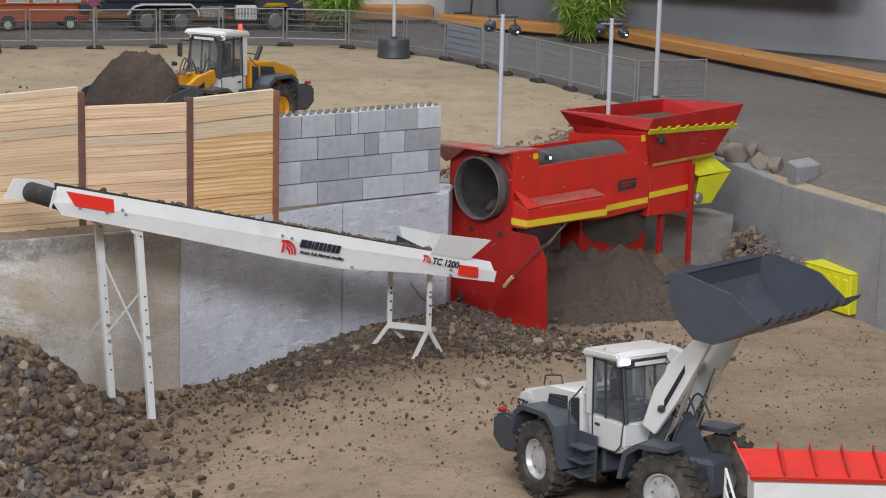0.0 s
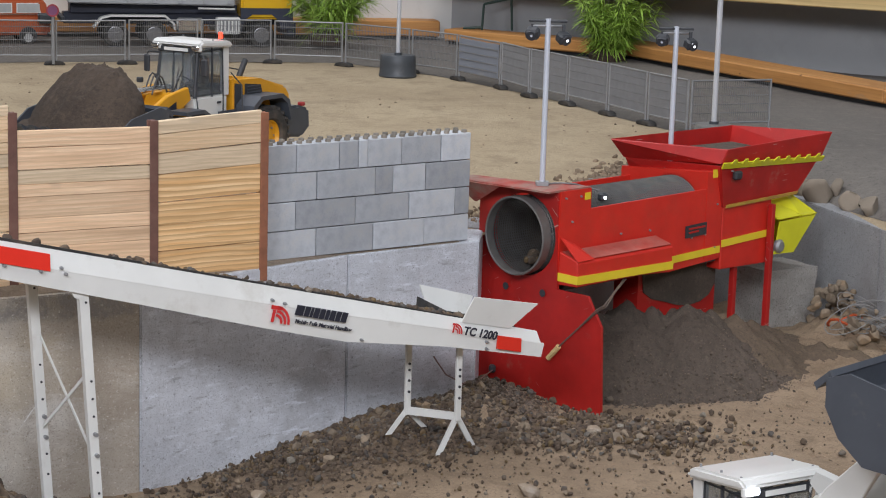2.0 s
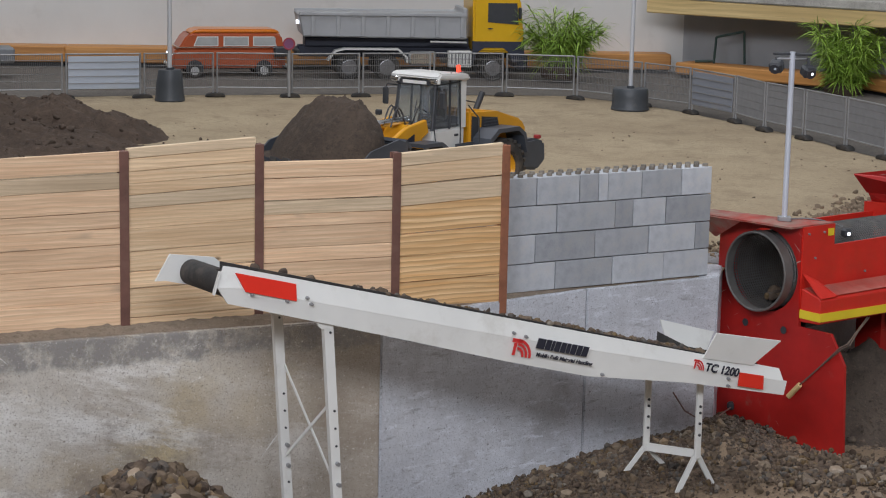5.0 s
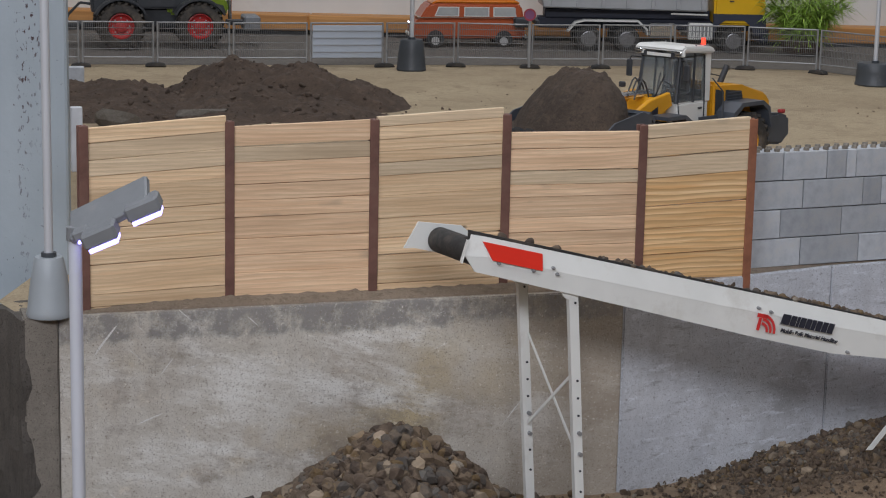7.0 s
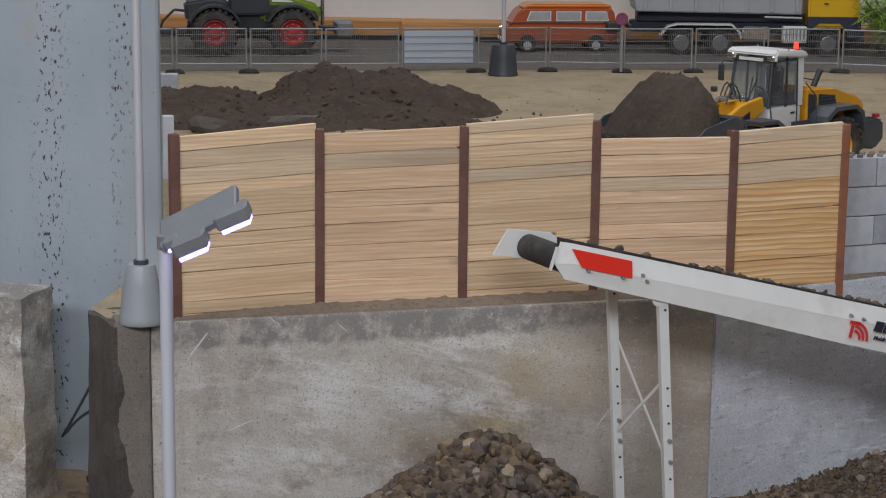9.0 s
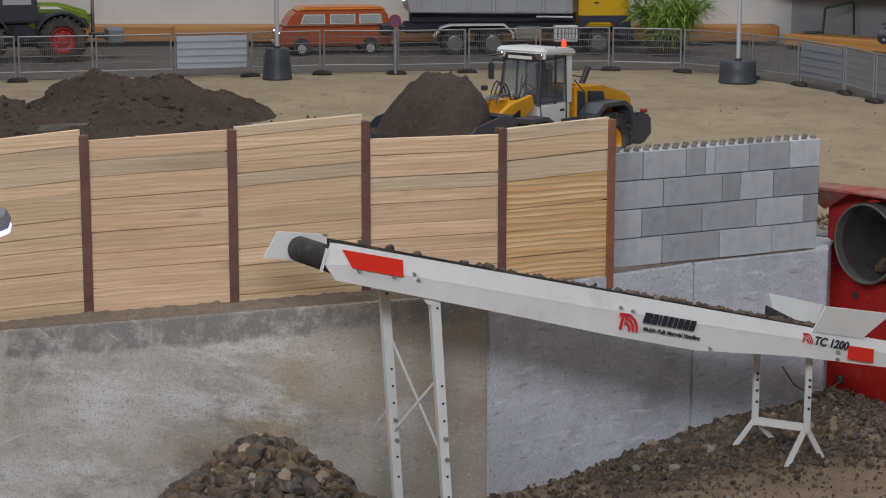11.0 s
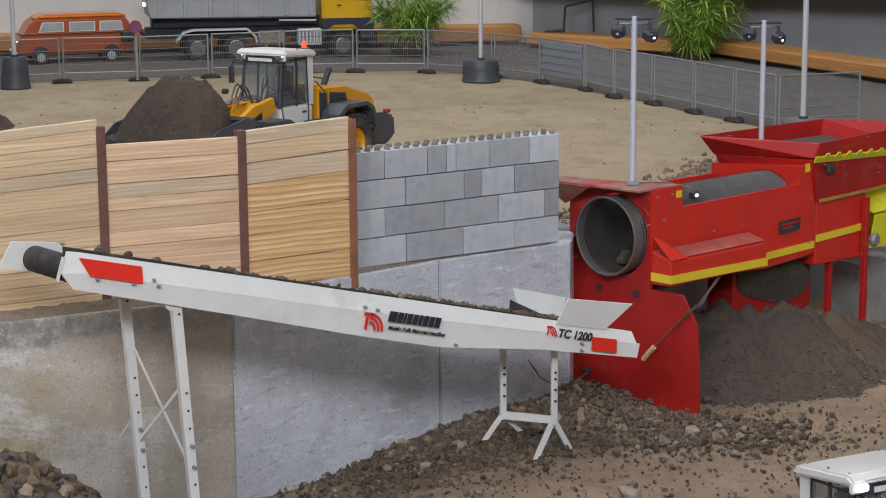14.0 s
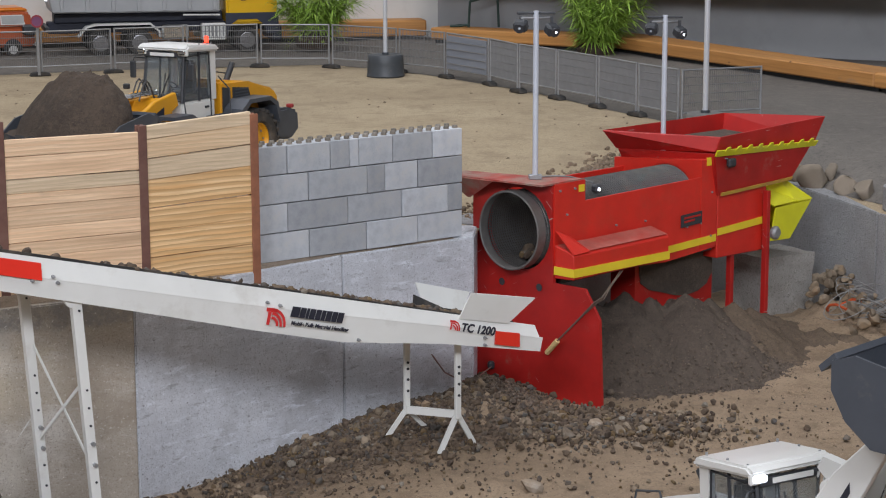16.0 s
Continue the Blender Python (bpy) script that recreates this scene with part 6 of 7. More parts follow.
# local x along the long side, y towards the wall
body = part("body", box(B(), (0.089, -0.045, 0.040), (0.178, 0.09, 0.078), 0.003), M_LIME, t)
for i in range(5):
    part("rib", box(B(), (0.018 + i * 0.035, 0.0012, 0.040), (0.017, 0.0035, 0.058), 0.001), M_LIME, body)
part("hatch", box(B(), (-0.0012, -0.045, 0.043), (0.0035, 0.044, 0.044), 0.001), M_LIME, body)
part("lid_rim", box(B(), (0.089, -0.045, 0.0805), (0.180, 0.092, 0.003), 0.001), M_LIME, body)
part("tag", box(B(), (0.165, 0.004, 0.062), (0.016, 0.003, 0.016)), M_WHITE, body, "white tag")

# ---- cable with a wooden plug on the plant's end plate ----
bm = B()
pa = [scr.matrix_world @ Vector(p) for p in ((0.130, -0.040, 0.204), (0.050, -0.082, 0.194), (-0.008, -0.114, 0.189), (-0.010, -0.100, 0.180), (-0.010, -0.060, 0.140), (-0.010, -0.020, 0.102))]
path_tube(bm, pa, 0.0014, 6)
path_tube(bm, [p + Vector((0.004, 0.002, 0.003 * math.sin(i * 1.9))) for i, p in enumerate(pa[:5])], 0.0012, 6)
solid("hanging_cable", bm, mat("brown_cord", (0.13, 0.095, 0.075), 0.6), "brown cable pair hanging from the screening plant", "cable")
bm = tube(B(), pa[-1], pa[-1] + (pa[-1] - pa[-2]) * 0.58 + Vector((0, 0, -0.003)), 0.0048, seg=10)
solid("wooden_plug", bm, M_SHELF, "short pale wooden peg on a cable end", "peg")

# the drive's cable from under the conveyor to a plug on the end plate
ca = [Vector(p) for p in ((0.097, 0.043, 0.135), (0.119, 0.121, 0.086), (0.151, 0.219, 0.045), (0.183, 0.312, 0.029), (0.209, 0.377, 0.030))]
drive_cable = thing("drive_cable", "thin reddish cable with a dark plug between conveyor and plant", "cable", pose(*ca[-1]))
bpy.context.view_layer.update()
part("cord", path_tube(B(), [p - ca[-1] for p in ca], 0.0012, 6), M_CORD_R, drive_cable)
part("plug", box(B(), (-0.002, 0, 0.002), (0.012, 0.012, 0.014), 0.003), M_DARK, drive_cable, "dark plug")

# ---- wheel loaders ----
M_YEL = mat("loader_yellow", (0.66, 0.31, 0.012), 0.35, 0, 0.08, 15, (0.35, 0.25, 0.12), (0.6, 0.9), 12, 0.04)
M_LWHITE = mat("loader_white", (0.68, 0.68, 0.65), 0.32, 0, 0.04, 12, (0.5, 0.47, 0.42), (0.62, 0.95), 12, 0.03)
M_LGREY = mat("loader_grey", (0.06, 0.068, 0.082), 0.45, 0, 0.12, 20, (0.2, 0.18, 0.15), (0.6, 0.9), 12)
M_TYRE = mat("dusty_tyre", (0.035, 0.032, 0.029), 0.85, 0, 0.25, 40, (0.13, 0.105, 0.08), (0.42, 0.7), 25, 0.3, 200)
M_RIMS = mat("rim_silver", (0.55, 0.55, 0.54), 0.4, 0.3, 0.1, 20, (0.4, 0.35, 0.28), (0.55, 0.85), 15)
M_GLASS = bpy.data.materials.new("tinted_glass")
M_GLASS.use_nodes = True
pb = M_GLASS.node_tree.nodes["Principled BSDF"]
pb.inputs["Base Color"].default_value = (0.72, 0.77, 0.80, 1)
pb.inputs["Roughness"].default_value = 0.03
pb.inputs["Transmission Weight"].default_value = 0.92
pb.inputs["IOR"].default_value = 1.25


def glow(name, colour, strength):
    m = bpy.data.materials.new(name)
    m.use_nodes = True
    p = m.node_tree.nodes["Principled BSDF"]
    p.inputs["Base Color"].default_value = (*colour, 1)
    p.inputs["Emission Color"].default_value = (*colour, 1)
    p.inputs["Emission Strength"].default_value = strength
    return m


M_BEACON = glow("red_beacon", (1.0, 0.045, 0.02), 2.5)
M_HEADLIGHT = glow("white_headlight", (0.80, 0.86, 1.0), 2.5)
M_TAIL = glow("red_tail_light", (0.28, 0.02, 0.02), 0.02)
M_CHROME = mat("chrome", (0.75, 0.76, 0.77), 0.15, 1.0, 0.03, 20, bump=0)


def wheel(parent, x, y, z, r, w, rim_mat, lugs=22):
    """A wheel with its axle along y: the tyre with lugs and the dished rim."""
    out = -1 if y < 0 else 1
    wh = part("wheel", lathe(B(), [(0.0, -w * 0.2), (r * 0.56, -w * 0.2), (r * 0.56, w * 0.2), (0.0, w * 0.2)], None, 20), rim_mat, parent)
    wh.location = (x, y, z)
    h = w / 2
    bm = lathe(B(), [(r * 0.54, -h * 0.75), (r * 0.60, -h), (r * 0.80, -h * 1.02), (r * 0.92, -h * 0.85), (r * 0.945, -h * 0.4), (r * 0.95, 0), (r * 0.945, h * 0.4), (r * 0.92, h * 0.85), (r * 0.80, h * 1.02), (r * 0.60, h), (r * 0.54, h * 0.75)], None, 44)
    for i in range(lugs):
        a = 360 * i / lugs
        for sg in (-1, 1):
            m = Euler((0, radians(a + (180 / lugs if sg > 0 else 0)), 0)).to_matrix().to_4x4() @ Matrix.Translation((0, sg * h * 0.52, r * 0.955)) @ pose(0, 0, 0, 0, 0, sg * 24)
            box(bm, (0, 0, 0), (r * 0.13, h * 0.95, r * 0.10), 0.0, m)
    part("tyre", bm, M_TYRE, wh, "dusty black rubber tyre", True)
    bm = lathe(B(), [(r * 0.56, out * h * 0.72), (r * 0.50, out * h * 0.78), (r * 0.44, out * h * 0.45), (r * 0.28, out * h * 0.32), (r * 0.25, out * h * 0.6), (r * 0.16, out * h * 0.66), (0.0, out * h * 0.66)], None, 30)
    rim = part("rim", bm, rim_mat, wh, "", True)
    bm = B()
    for i in range(8):
        a = 2 * math.pi * i / 8
        p = (r * 0.35 * math.cos(a), out * h * 0.36, r * 0.35 * math.sin(a))
        tube(bm, p, (p[0], p[1] + out * 0.003, p[2]), r * 0.035, seg=6)
    part("wheel_nuts", bm, M_GALV, wh)
    return wh


def bmesh_round(me, r):
    """Rounds the edges of a finished mesh."""
    bm = B()
    bm.from_mesh(me)
    bmesh.ops.bevel(bm, geom=list(bm.edges), offset=r, segments=2, affect="EDGES")
    bm.to_mesh(me)
    bm.free()


def loader(name, m, paint, rims, label, lift, load, bend=0.0, number=False, tip=24):
    """Articulated wheel loader; local x ahead, the rear frame straight, the front frame turned by bend at the hinge."""
    t = thing(name, label, "wheel loader", m)
    # rear frame: chassis, hood, ballast
    bm = B()
    box(bm, (-0.135, 0, 0.078), (0.24, 0.082, 0.045), 0.004)
    part("chassis", bm, M_LGREY, t)
    bm = slab(B(), [(-0.254, 0.098), (-0.252, 0.134), (-0.240, 0.147), (-0.15, 0.170), (-0.062, 0.180), (-0.062, 0.098)], -0.052, 0.052)
    bmesh.ops.bevel(bm, geom=list(bm.edges), offset=0.007, segments=3, affect="EDGES")
    hood = part("hood", bm, paint, t, "", True)
    for sy in (-1, 1):
        part("air_grille", slab(B(), [(-0.16, 0.128), (-0.148, 0.158), (-0.098, 0.163), (-0.098, 0.128)], sy * 0.0515, sy * 0.0535), M_DARK, hood)
        for i in range(5):
            part("louvre", box(B(), (-0.126, sy * 0.054, 0.133 + i * 0.006), (0.044, 0.0015, 0.002)), M_LGREY, hood)
        part("side_window", slab(B(), [(-0.088, 0.112), (-0.088, 0.162), (-0.066, 0.166), (-0.066, 0.108)], sy * 0.0515, sy * 0.0535), M_DARK, hood)
        part("fender", slab(B(), [(-0.20, 0.088), (-0.188, 0.128), (-0.165, 0.142), (-0.095, 0.142), (-0.070, 0.125), (-0.055, 0.060), (-0.062, 0.060), (-0.078, 0.118), (-0.100, 0.134), (-0.162, 0.134), (-0.181, 0.122), (-0.193, 0.088)], sy * 0.052, sy * 0.096), M_LGREY, t, "dark grey fender")
        for i in range(3):
            part("step", box(B(), (-0.035 + i * 0.004, sy * 0.072, 0.055 + i * 0.022), (0.042, 0.024, 0.004), 0.001), M_LGREY, t)
        part("step_side", slab(B(), [(-0.062, 0.045), (-0.012, 0.045), (-0.006, 0.118), (-0.062, 0.118)], sy * 0.058, sy * 0.061), M_LGREY, t)
        part("handrail", path_tube(B(), [(-0.052, sy * 0.082, 0.10), (-0.054, sy * 0.078, 0.165), (-0.040, sy * 0.062, 0.19)], 0.0014, 5), M_DARK, t)
    bm = slab(B(), [(-0.290, 0.062), (-0.287, 0.100), (-0.250, 0.110), (-0.205, 0.108), (-0.21, 0.050), (-0.264, 0.044)], -0.075, 0.075)
    bmesh.ops.bevel(bm, geom=list(bm.edges), offset=0.005, segments=2, affect="EDGES")
    bal = part("ballast", bm, M_LGREY, t, "dark grey rear ballast", True)
    for sy in (-1, 1):
        part("tail_light", box(B(), (-0.270, sy * 0.066, 0.110), (0.012, 0.013, 0.008), 0.002), M_TAIL, bal)
        part("reversing_light", box(B(), (-0.252, sy * 0.026, 0.120), (0.004, 0.012, 0.006), 0.001), M_HEADLIGHT if number else M_WHITE, hood)
    part("name_bar", box(B(), (-0.2505, 0, 0.136), (0.002, 0.05, 0.008)), M_INK if paint is M_LWHITE else M_DARK, hood, "dark name bar")
    part("exhaust", tube(B(), (-0.118, 0.022, 0.170), (-0.140, 0.022, 0.204), 0.006, seg=12), M_DARK, hood, "black exhaust pipe", True)
    part("grab_rail", path_tube(B(), [(-0.20, -0.03, 0.160), (-0.195, -0.03, 0.176), (-0.15, -0.03, 0.184), (-0.145, -0.03, 0.170)], 0.0014, 5), M_DARK, hood)
    part("plate_bar", box(B(), (-0.205, -0.0535, 0.143), (0.016, 0.0015, 0.012)), M_WHITE, hood, "small white sticker")
    if number:
        ob = letters("576", 0.022, t, Matrix.Translation((-0.245, -0.0545, 0.118)) @ Euler((radians(90), 0, 0)).to_matrix().to_4x4(), M_INK, "model_number", 0.2)
    for y in (-0.075, 0.075):
        wheel(t, -0.128, y, 0.0605, 0.0605, 0.044, rims)
    # cab
    cab = part("cab", slab(B(), [(-0.048, 0.096), (0.030, 0.096), (0.050, 0.108), (0.053, 0.148), (-0.048, 0.148)], -0.049, 0.049), M_LWHITE, t, "white cab with glazed sides")
    bmesh_round(cab.data, 0.004)
    for sy in (-1, 1):
        part("pillar", slab(B(), [(-0.050, 0.146), (-0.036, 0.146), (-0.034, 0.240), (-0.050, 0.240)], sy * 0.040, sy * 0.0495), M_LWHITE, cab)
        part("pillar", tube(B(), (0.050, sy * 0.045, 0.146), (0.038, sy * 0.043, 0.240), 0.0034, seg=6), M_DARK, cab)
        part("pillar", tube(B(), (-0.001, sy * 0.047, 0.146), (-0.004, sy * 0.045, 0.240), 0.0026, seg=6), M_DARK, cab)
        part("door_panel", slab(B(), [(-0.030, 0.100), (0.026, 0.100), (0.040, 0.110), (0.045, 0.143), (-0.030, 0.143)], sy * 0.0488, sy * 0.0505), M_LWHITE, cab)
        part("door_handle", box(B(), (-0.018, sy * 0.0515, 0.134), (0.012, 0.002, 0.004), 0.0005), M_DARK, cab)
        part("side_glass", plate(B(), [(-0.036, sy * 0.0465, 0.148), (0.046, sy * 0.0465, 0.148), (0.035, sy * 0.0445, 0.236), (-0.034, sy * 0.0445, 0.236)], 0.001), M_GLASS, cab)
        part("door_edge", path_tube(B(), [(-0.032, sy * 0.0505, 0.099), (0.028, sy * 0.0505, 0.099), (0.043, sy * 0.0505, 0.112), (0.049, sy * 0.0495, 0.148), (0.037, sy * 0.0475, 0.232), (-0.032, sy * 0.0475, 0.234), (-0.033, sy * 0.0495, 0.148), (-0.032, sy * 0.0505, 0.099)], 0.0013, 4), M_DARK, cab)
        part("mirror", box(B(), (0.050, sy * 0.068, 0.205), (0.006, 0.013, 0.032), 0.002), M_DARK, cab)
        part("mirror_arm", path_tube(B(), [(0.040, sy * 0.046, 0.226), (0.050, sy * 0.064, 0.228), (0.050, sy * 0.068, 0.220)], 0.0014, 4), M_DARK, cab)
        part("work_light", box(B(), (0.050, sy * 0.047, 0.2405), (0.008, 0.017, 0.008), 0.002), M_HEADLIGHT if number else M_CHROME, cab, "roof work light")
        part("lamp_bracket", box(B(), (0.045, sy * 0.047, 0.2395), (0.007, 0.022, 0.012), 0.002), M_LWHITE, cab)
        part("rear_work_light", box(B(), (-0.0525, sy * 0.040, 0.239), (0.006, 0.014, 0.007), 0.0015), M_CHROME, cab)
    part("cab_lining", box(B(), (0.0, 0, 0.150), (0.088, 0.086, 0.004), 0.001), M_DARK, cab)
    part("rear_panel", box(B(), (-0.044, 0, 0.156), (0.004, 0.078, 0.020), 0.001), M_LGREY, cab)
    bm = slab(B(), [(-0.052, 0.237), (0.047, 0.242), (0.051, 0.246), (0.040, 0.2535), (-0.040, 0.2505), (-0.052, 0.2445)], -0.058, 0.058)
    bmesh.ops.bevel(bm, geom=list(bm.edges), offset=0.003, segments=2, affect="EDGES")
    rf = part("roof", bm, M_LWHITE, cab, "", True)
    for sx in (-0.036, 0.0, 0.034):
        for sy in (-1, 1):
            part("roof_bolt", tube(B(), (sx, sy * 0.050, 0.250), (sx, sy * 0.050, 0.2542), 0.0016, seg=6), M_GALV, rf)
    part("visor", box(B(), (0.0445, 0, 0.235), (0.006, 0.088, 0.010), 0.001), M_DARK, cab)
    part("visor_bars", box(B(), (0.0482, 0, 0.2355), (0.0012, 0.056, 0.006)), M_WHITE, cab, "pale name bar")
    part("windscreen", plate(B(), [(0.0515, -0.043, 0.149), (0.0515, 0.043, 0.149), (0.040, 0.041, 0.231), (0.040, -0.041, 0.231)], 0.001), M_GLASS, cab, "clear windscreen")
    part("wiper", path_tube(B(), [(0.053, -0.004, 0.152), (0.047, 0.016, 0.200)], 0.001, 4), M_DARK, cab)
    part("rear_window", plate(B(), [(-0.048, -0.040, 0.152), (-0.048, 0.040, 0.152), (-0.046, 0.038, 0.236), (-0.046, -0.038, 0.236)], 0.001), M_GLASS, cab)
    part("seat", box(B(), (-0.010, 0, 0.160), (0.034, 0.034, 0.012), 0.004), M_DARK, cab)
    part("seat_back", box(B(), (-0.027, 0, 0.188), (0.012, 0.038, 0.06), 0.004), M_DARK, cab)
    part("console", tube(B(), (0.038, 0, 0.146), (0.026, 0, 0.175), 0.004, seg=8), M_DARK, cab)
    part("steering_wheel", lathe(B(), [(0.012, -0.001), (0.014, 0), (0.012, 0.001), (0.012, -0.001)], Matrix.Translation((0.024, 0, 0.177)) @ pose(0, 0, 0, 65), 16), M_DARK, cab)
    if not number:
        part("beacon", tube(B(), (-0.044, 0.034, 0.252), (-0.044, 0.034, 0.264), 0.0048, 0.0038, 12), M_BEACON, cab, "lit red beacon", True)
    # front frame, arms and bucket
    f = part("front_frame", box(B(), (0.075, 0, 0.075), (0.15, 0.056, 0.06), 0.006), paint if paint is not M_LWHITE else M_LGREY, t)
    f.matrix_local = Matrix.Translation((0.02, 0, 0)) @ pose(0, 0, 0, 0, 0, bend)
    bm = slab(B(), [(0.03, 0.10), (0.045, 0.155), (0.075, 0.160), (0.11, 0.10)], -0.028, 0.028)
    part("tower", bm, paint if paint is not M_LWHITE else M_LGREY, f)
    for y in (-0.075, 0.075):
        w = wheel(f, 0.105, y, 0.0605, 0.0605, 0.044, rims)
        sy = 1 if y > 0 else -1
        part("fender", slab(B(), [(0.028, 0.075), (0.040, 0.118), (0.065, 0.133), (0.12, 0.133), (0.12, 0.126), (0.068, 0.126), (0.047, 0.112), (0.036, 0.075)], sy * 0.056, sy * 0.098), M_LGREY, f, "dark grey fender")
    piv = Vector((0.055, 0, 0.152))
    ca, sa = math.cos(radians(lift)), math.sin(radians(lift))

    def arm(u, v):
        return (piv.x + u * ca - v * sa, piv.z + u * sa + v * ca)

    for sy in (-1, 1):
        bm = slab(B(), [arm(-0.012, -0.012), arm(0.06, -0.022), arm(0.19, -0.030), arm(0.198, -0.016), arm(0.11, 0.014), arm(0.05, 0.022), arm(-0.012, 0.014)], sy * 0.036, sy * 0.046)
        bmesh.ops.bevel(bm, geom=list(bm.edges), offset=0.0015, segments=1, affect="EDGES")
        a = part("lift_arm", bm, paint, f)
        bm = B()
        x0, z0 = arm(0.035, -0.008)
        x1, z1 = arm(0.105, -0.012)
        plate(bm, [(x0, sy * 0.0468, z0 - 0.002), (x1, sy * 0.0468, z1 - 0.002), (x1, sy * 0.0468, z1 + 0.010), (x0, sy * 0.0468, z0 + 0.012)], sy * -0.0006)
        part("name_bar", bm, M_INK, a, "dark name bar")
        p0, p1 = (0.06, sy * 0.03, 0.085), (arm(0.10, -0.02)[0], sy * 0.03, arm(0.10, -0.02)[1])
        part("lift_cylinder", tube(tube(B(), p0, tuple(np.array(p0) * 0.45 + np.array(p1) * 0.55), 0.0075, seg=12), p0, p1, 0.004, seg=10), M_CHROME, f, "chrome lift cylinder", True)
    cx, cz = arm(0.10, 0.02)
    part("cross_tube", tube(B(), (cx, -0.036, cz - 0.015), (cx, 0.036, cz - 0.015), 0.011, seg=14), paint, f, "", True)
    part("tilt_lever", slab(B(), [arm(0.07, 0.0), arm(0.085, 0.045), arm(0.10, 0.045), arm(0.11, 0.0)], -0.008, 0.008), paint, f)
    x0, z0 = arm(0.085, 0.04)
    part("tilt_cylinder", tube(B(), (0.05, 0, 0.165), (x0, 0, z0), 0.0075, seg=12), M_CHROME, f, "", True)
    for k in range(3):
        part("hose", path_tube(B(), [(0.05 + 0.045 * q / 6 + k * 0.012, -0.02 + k * 0.018, 0.158 + 0.035 * math.sin(math.pi * q / 6)) for q in range(7)], 0.0016, 5), M_DARK, f)
    part("head_lamp", box(B(), (0.075, -0.048, 0.178), (0.010, 0.012, 0.010), 0.002), M_DARK, f)
    bx, bz = arm(0.195, -0.022)
    bk = part("bucket", B(), M_LGREY, f, "dark grey steel bucket with teeth")
    bk.data = bucket_mesh()
    bk.matrix_local = Matrix.Translation((bx, 0, bz)) @ Euler((0, radians(-tip), 0)).to_matrix().to_4x4() @ Matrix.Diagonal((1.12, 1.12, 1.12, 1))
    if load:
        h = part("bucket_soil", soil_mesh(), M_HEAPED, bk, "heaped dark soil")
    return t


M_HEAPED = soil("bucket_soil", (0.078, 0.056, 0.040), (0.052, 0.038, 0.028), (0.105, 0.076, 0.053), 14, 60, 1.0)
BW = 0.105


def bucket_mesh():
    """Curved shell, two cheeks, a row of teeth; local x ahead, hinge at the origin."""
    bm = B()
    prof = [(0.012, 0.072), (-0.002, 0.050), (-0.004, 0.020), (0.006, -0.012), (0.030, -0.030), (0.115, -0.036)]
    inner = [(x + 0.004, z + 0.003) for x, z in prof]
    slab(bm, prof + list(reversed(inner)), -BW, BW)
    for sy in (-1, 1):
        slab(bm, [(0.012, 0.072), (-0.002, 0.050), (-0.004, 0.020), (0.006, -0.012), (0.030, -0.030), (0.105, -0.036), (0.085, 0.015), (0.035, 0.066)], sy * BW, sy * (BW + 0.003))
    slab(bm, [(-0.004, 0.068), (0.016, 0.071), (0.016, 0.077), (-0.004, 0.074)], -BW, BW)
    for i in range(8):
        y = -BW + 0.013 + i * (2 * BW - 0.026) / 7
        slab(bm, [(0.104, -0.040), (0.126, -0.039), (0.132, -0.036), (0.104, -0.030)], y - 0.006, y + 0.006)
    for y in (-0.042, 0.042):
        slab(bm, [(-0.018, -0.008), (-0.016, 0.012), (0.0, 0.03), (0.008, -0.01)], y - 0.006, y + 0.006)
    return mesh_of("bucket", bm, M_LGREY)


def soil_mesh():
    """A lumpy mound on the plane between the back rim and the lip."""
    bm = B()
    n, g = 60, []
    for i in range(n):
        row = []
        for j in range(n):
            u, v = i / (n - 1), 2 * j / (n - 1) - 1
            y = v * (BW - 0.002)
            r = math.hypot((u - 0.5) / 0.5, v * 1.0)
            k = max(0.0, 1 - r ** 2.0) ** 0.62
            lump = fbm(u * 0.11, y, 24, 7) * 0.014 + fbm(u * 0.11, y, 75, 9) * 0.007
            h = 0.001 + 0.088 * k + max(-0.001, lump) * (0.25 + 0.75 * k)
            x, z = 0.012 + 0.100 * u + 0.31 * h, 0.066 - 0.102 * u + 0.95 * h
            row.append(bm.verts.new((x, y, z)))
        g.append(row)
    for i in range(n - 1):
        for j in range(n - 1):
            bm.faces.new((g[i][j], g[i + 1][j], g[i + 1][j + 1], g[i][j + 1]))
    for f in bm.faces:
        f.smooth = True
    return bm


# the yellow loader on the sandy field, its bucket full
YX, YY = -0.379, 0.925
loader("yellow_wheel_loader", frame_at(YX, YY, land_z(YX, YY) + 0.001, -0.53, -0.85) @ Matrix.Diagonal((1.04, 1.04, 1.04, 1)), M_YEL, M_YEL, "yellow wheel loader with white cab carrying a full bucket", -18, True, 0, tip=35)
# the white loader in the pit, its bucket raised
loader("white_wheel_loader", frame_at(0.446, -0.932, floor_z(0.446, -0.932) + 0.006, 0.49, -0.87) @ pose(0, 0, 0, 0, -4, 0), M_LWHITE, M_RIMS, "white and grey wheel loader with its lights on", 62, False, 19, True, tip=30)

# ---- camper van ----
M_VAN = mat("van_orange_red", (0.42, 0.085, 0.025), 0.35, 0, 0.05, 15, coat=0.3)
M_VAN_T = mat("van_roof_orange", (0.68, 0.20, 0.015), 0.3, 0, 0.04, 15, coat=0.3)


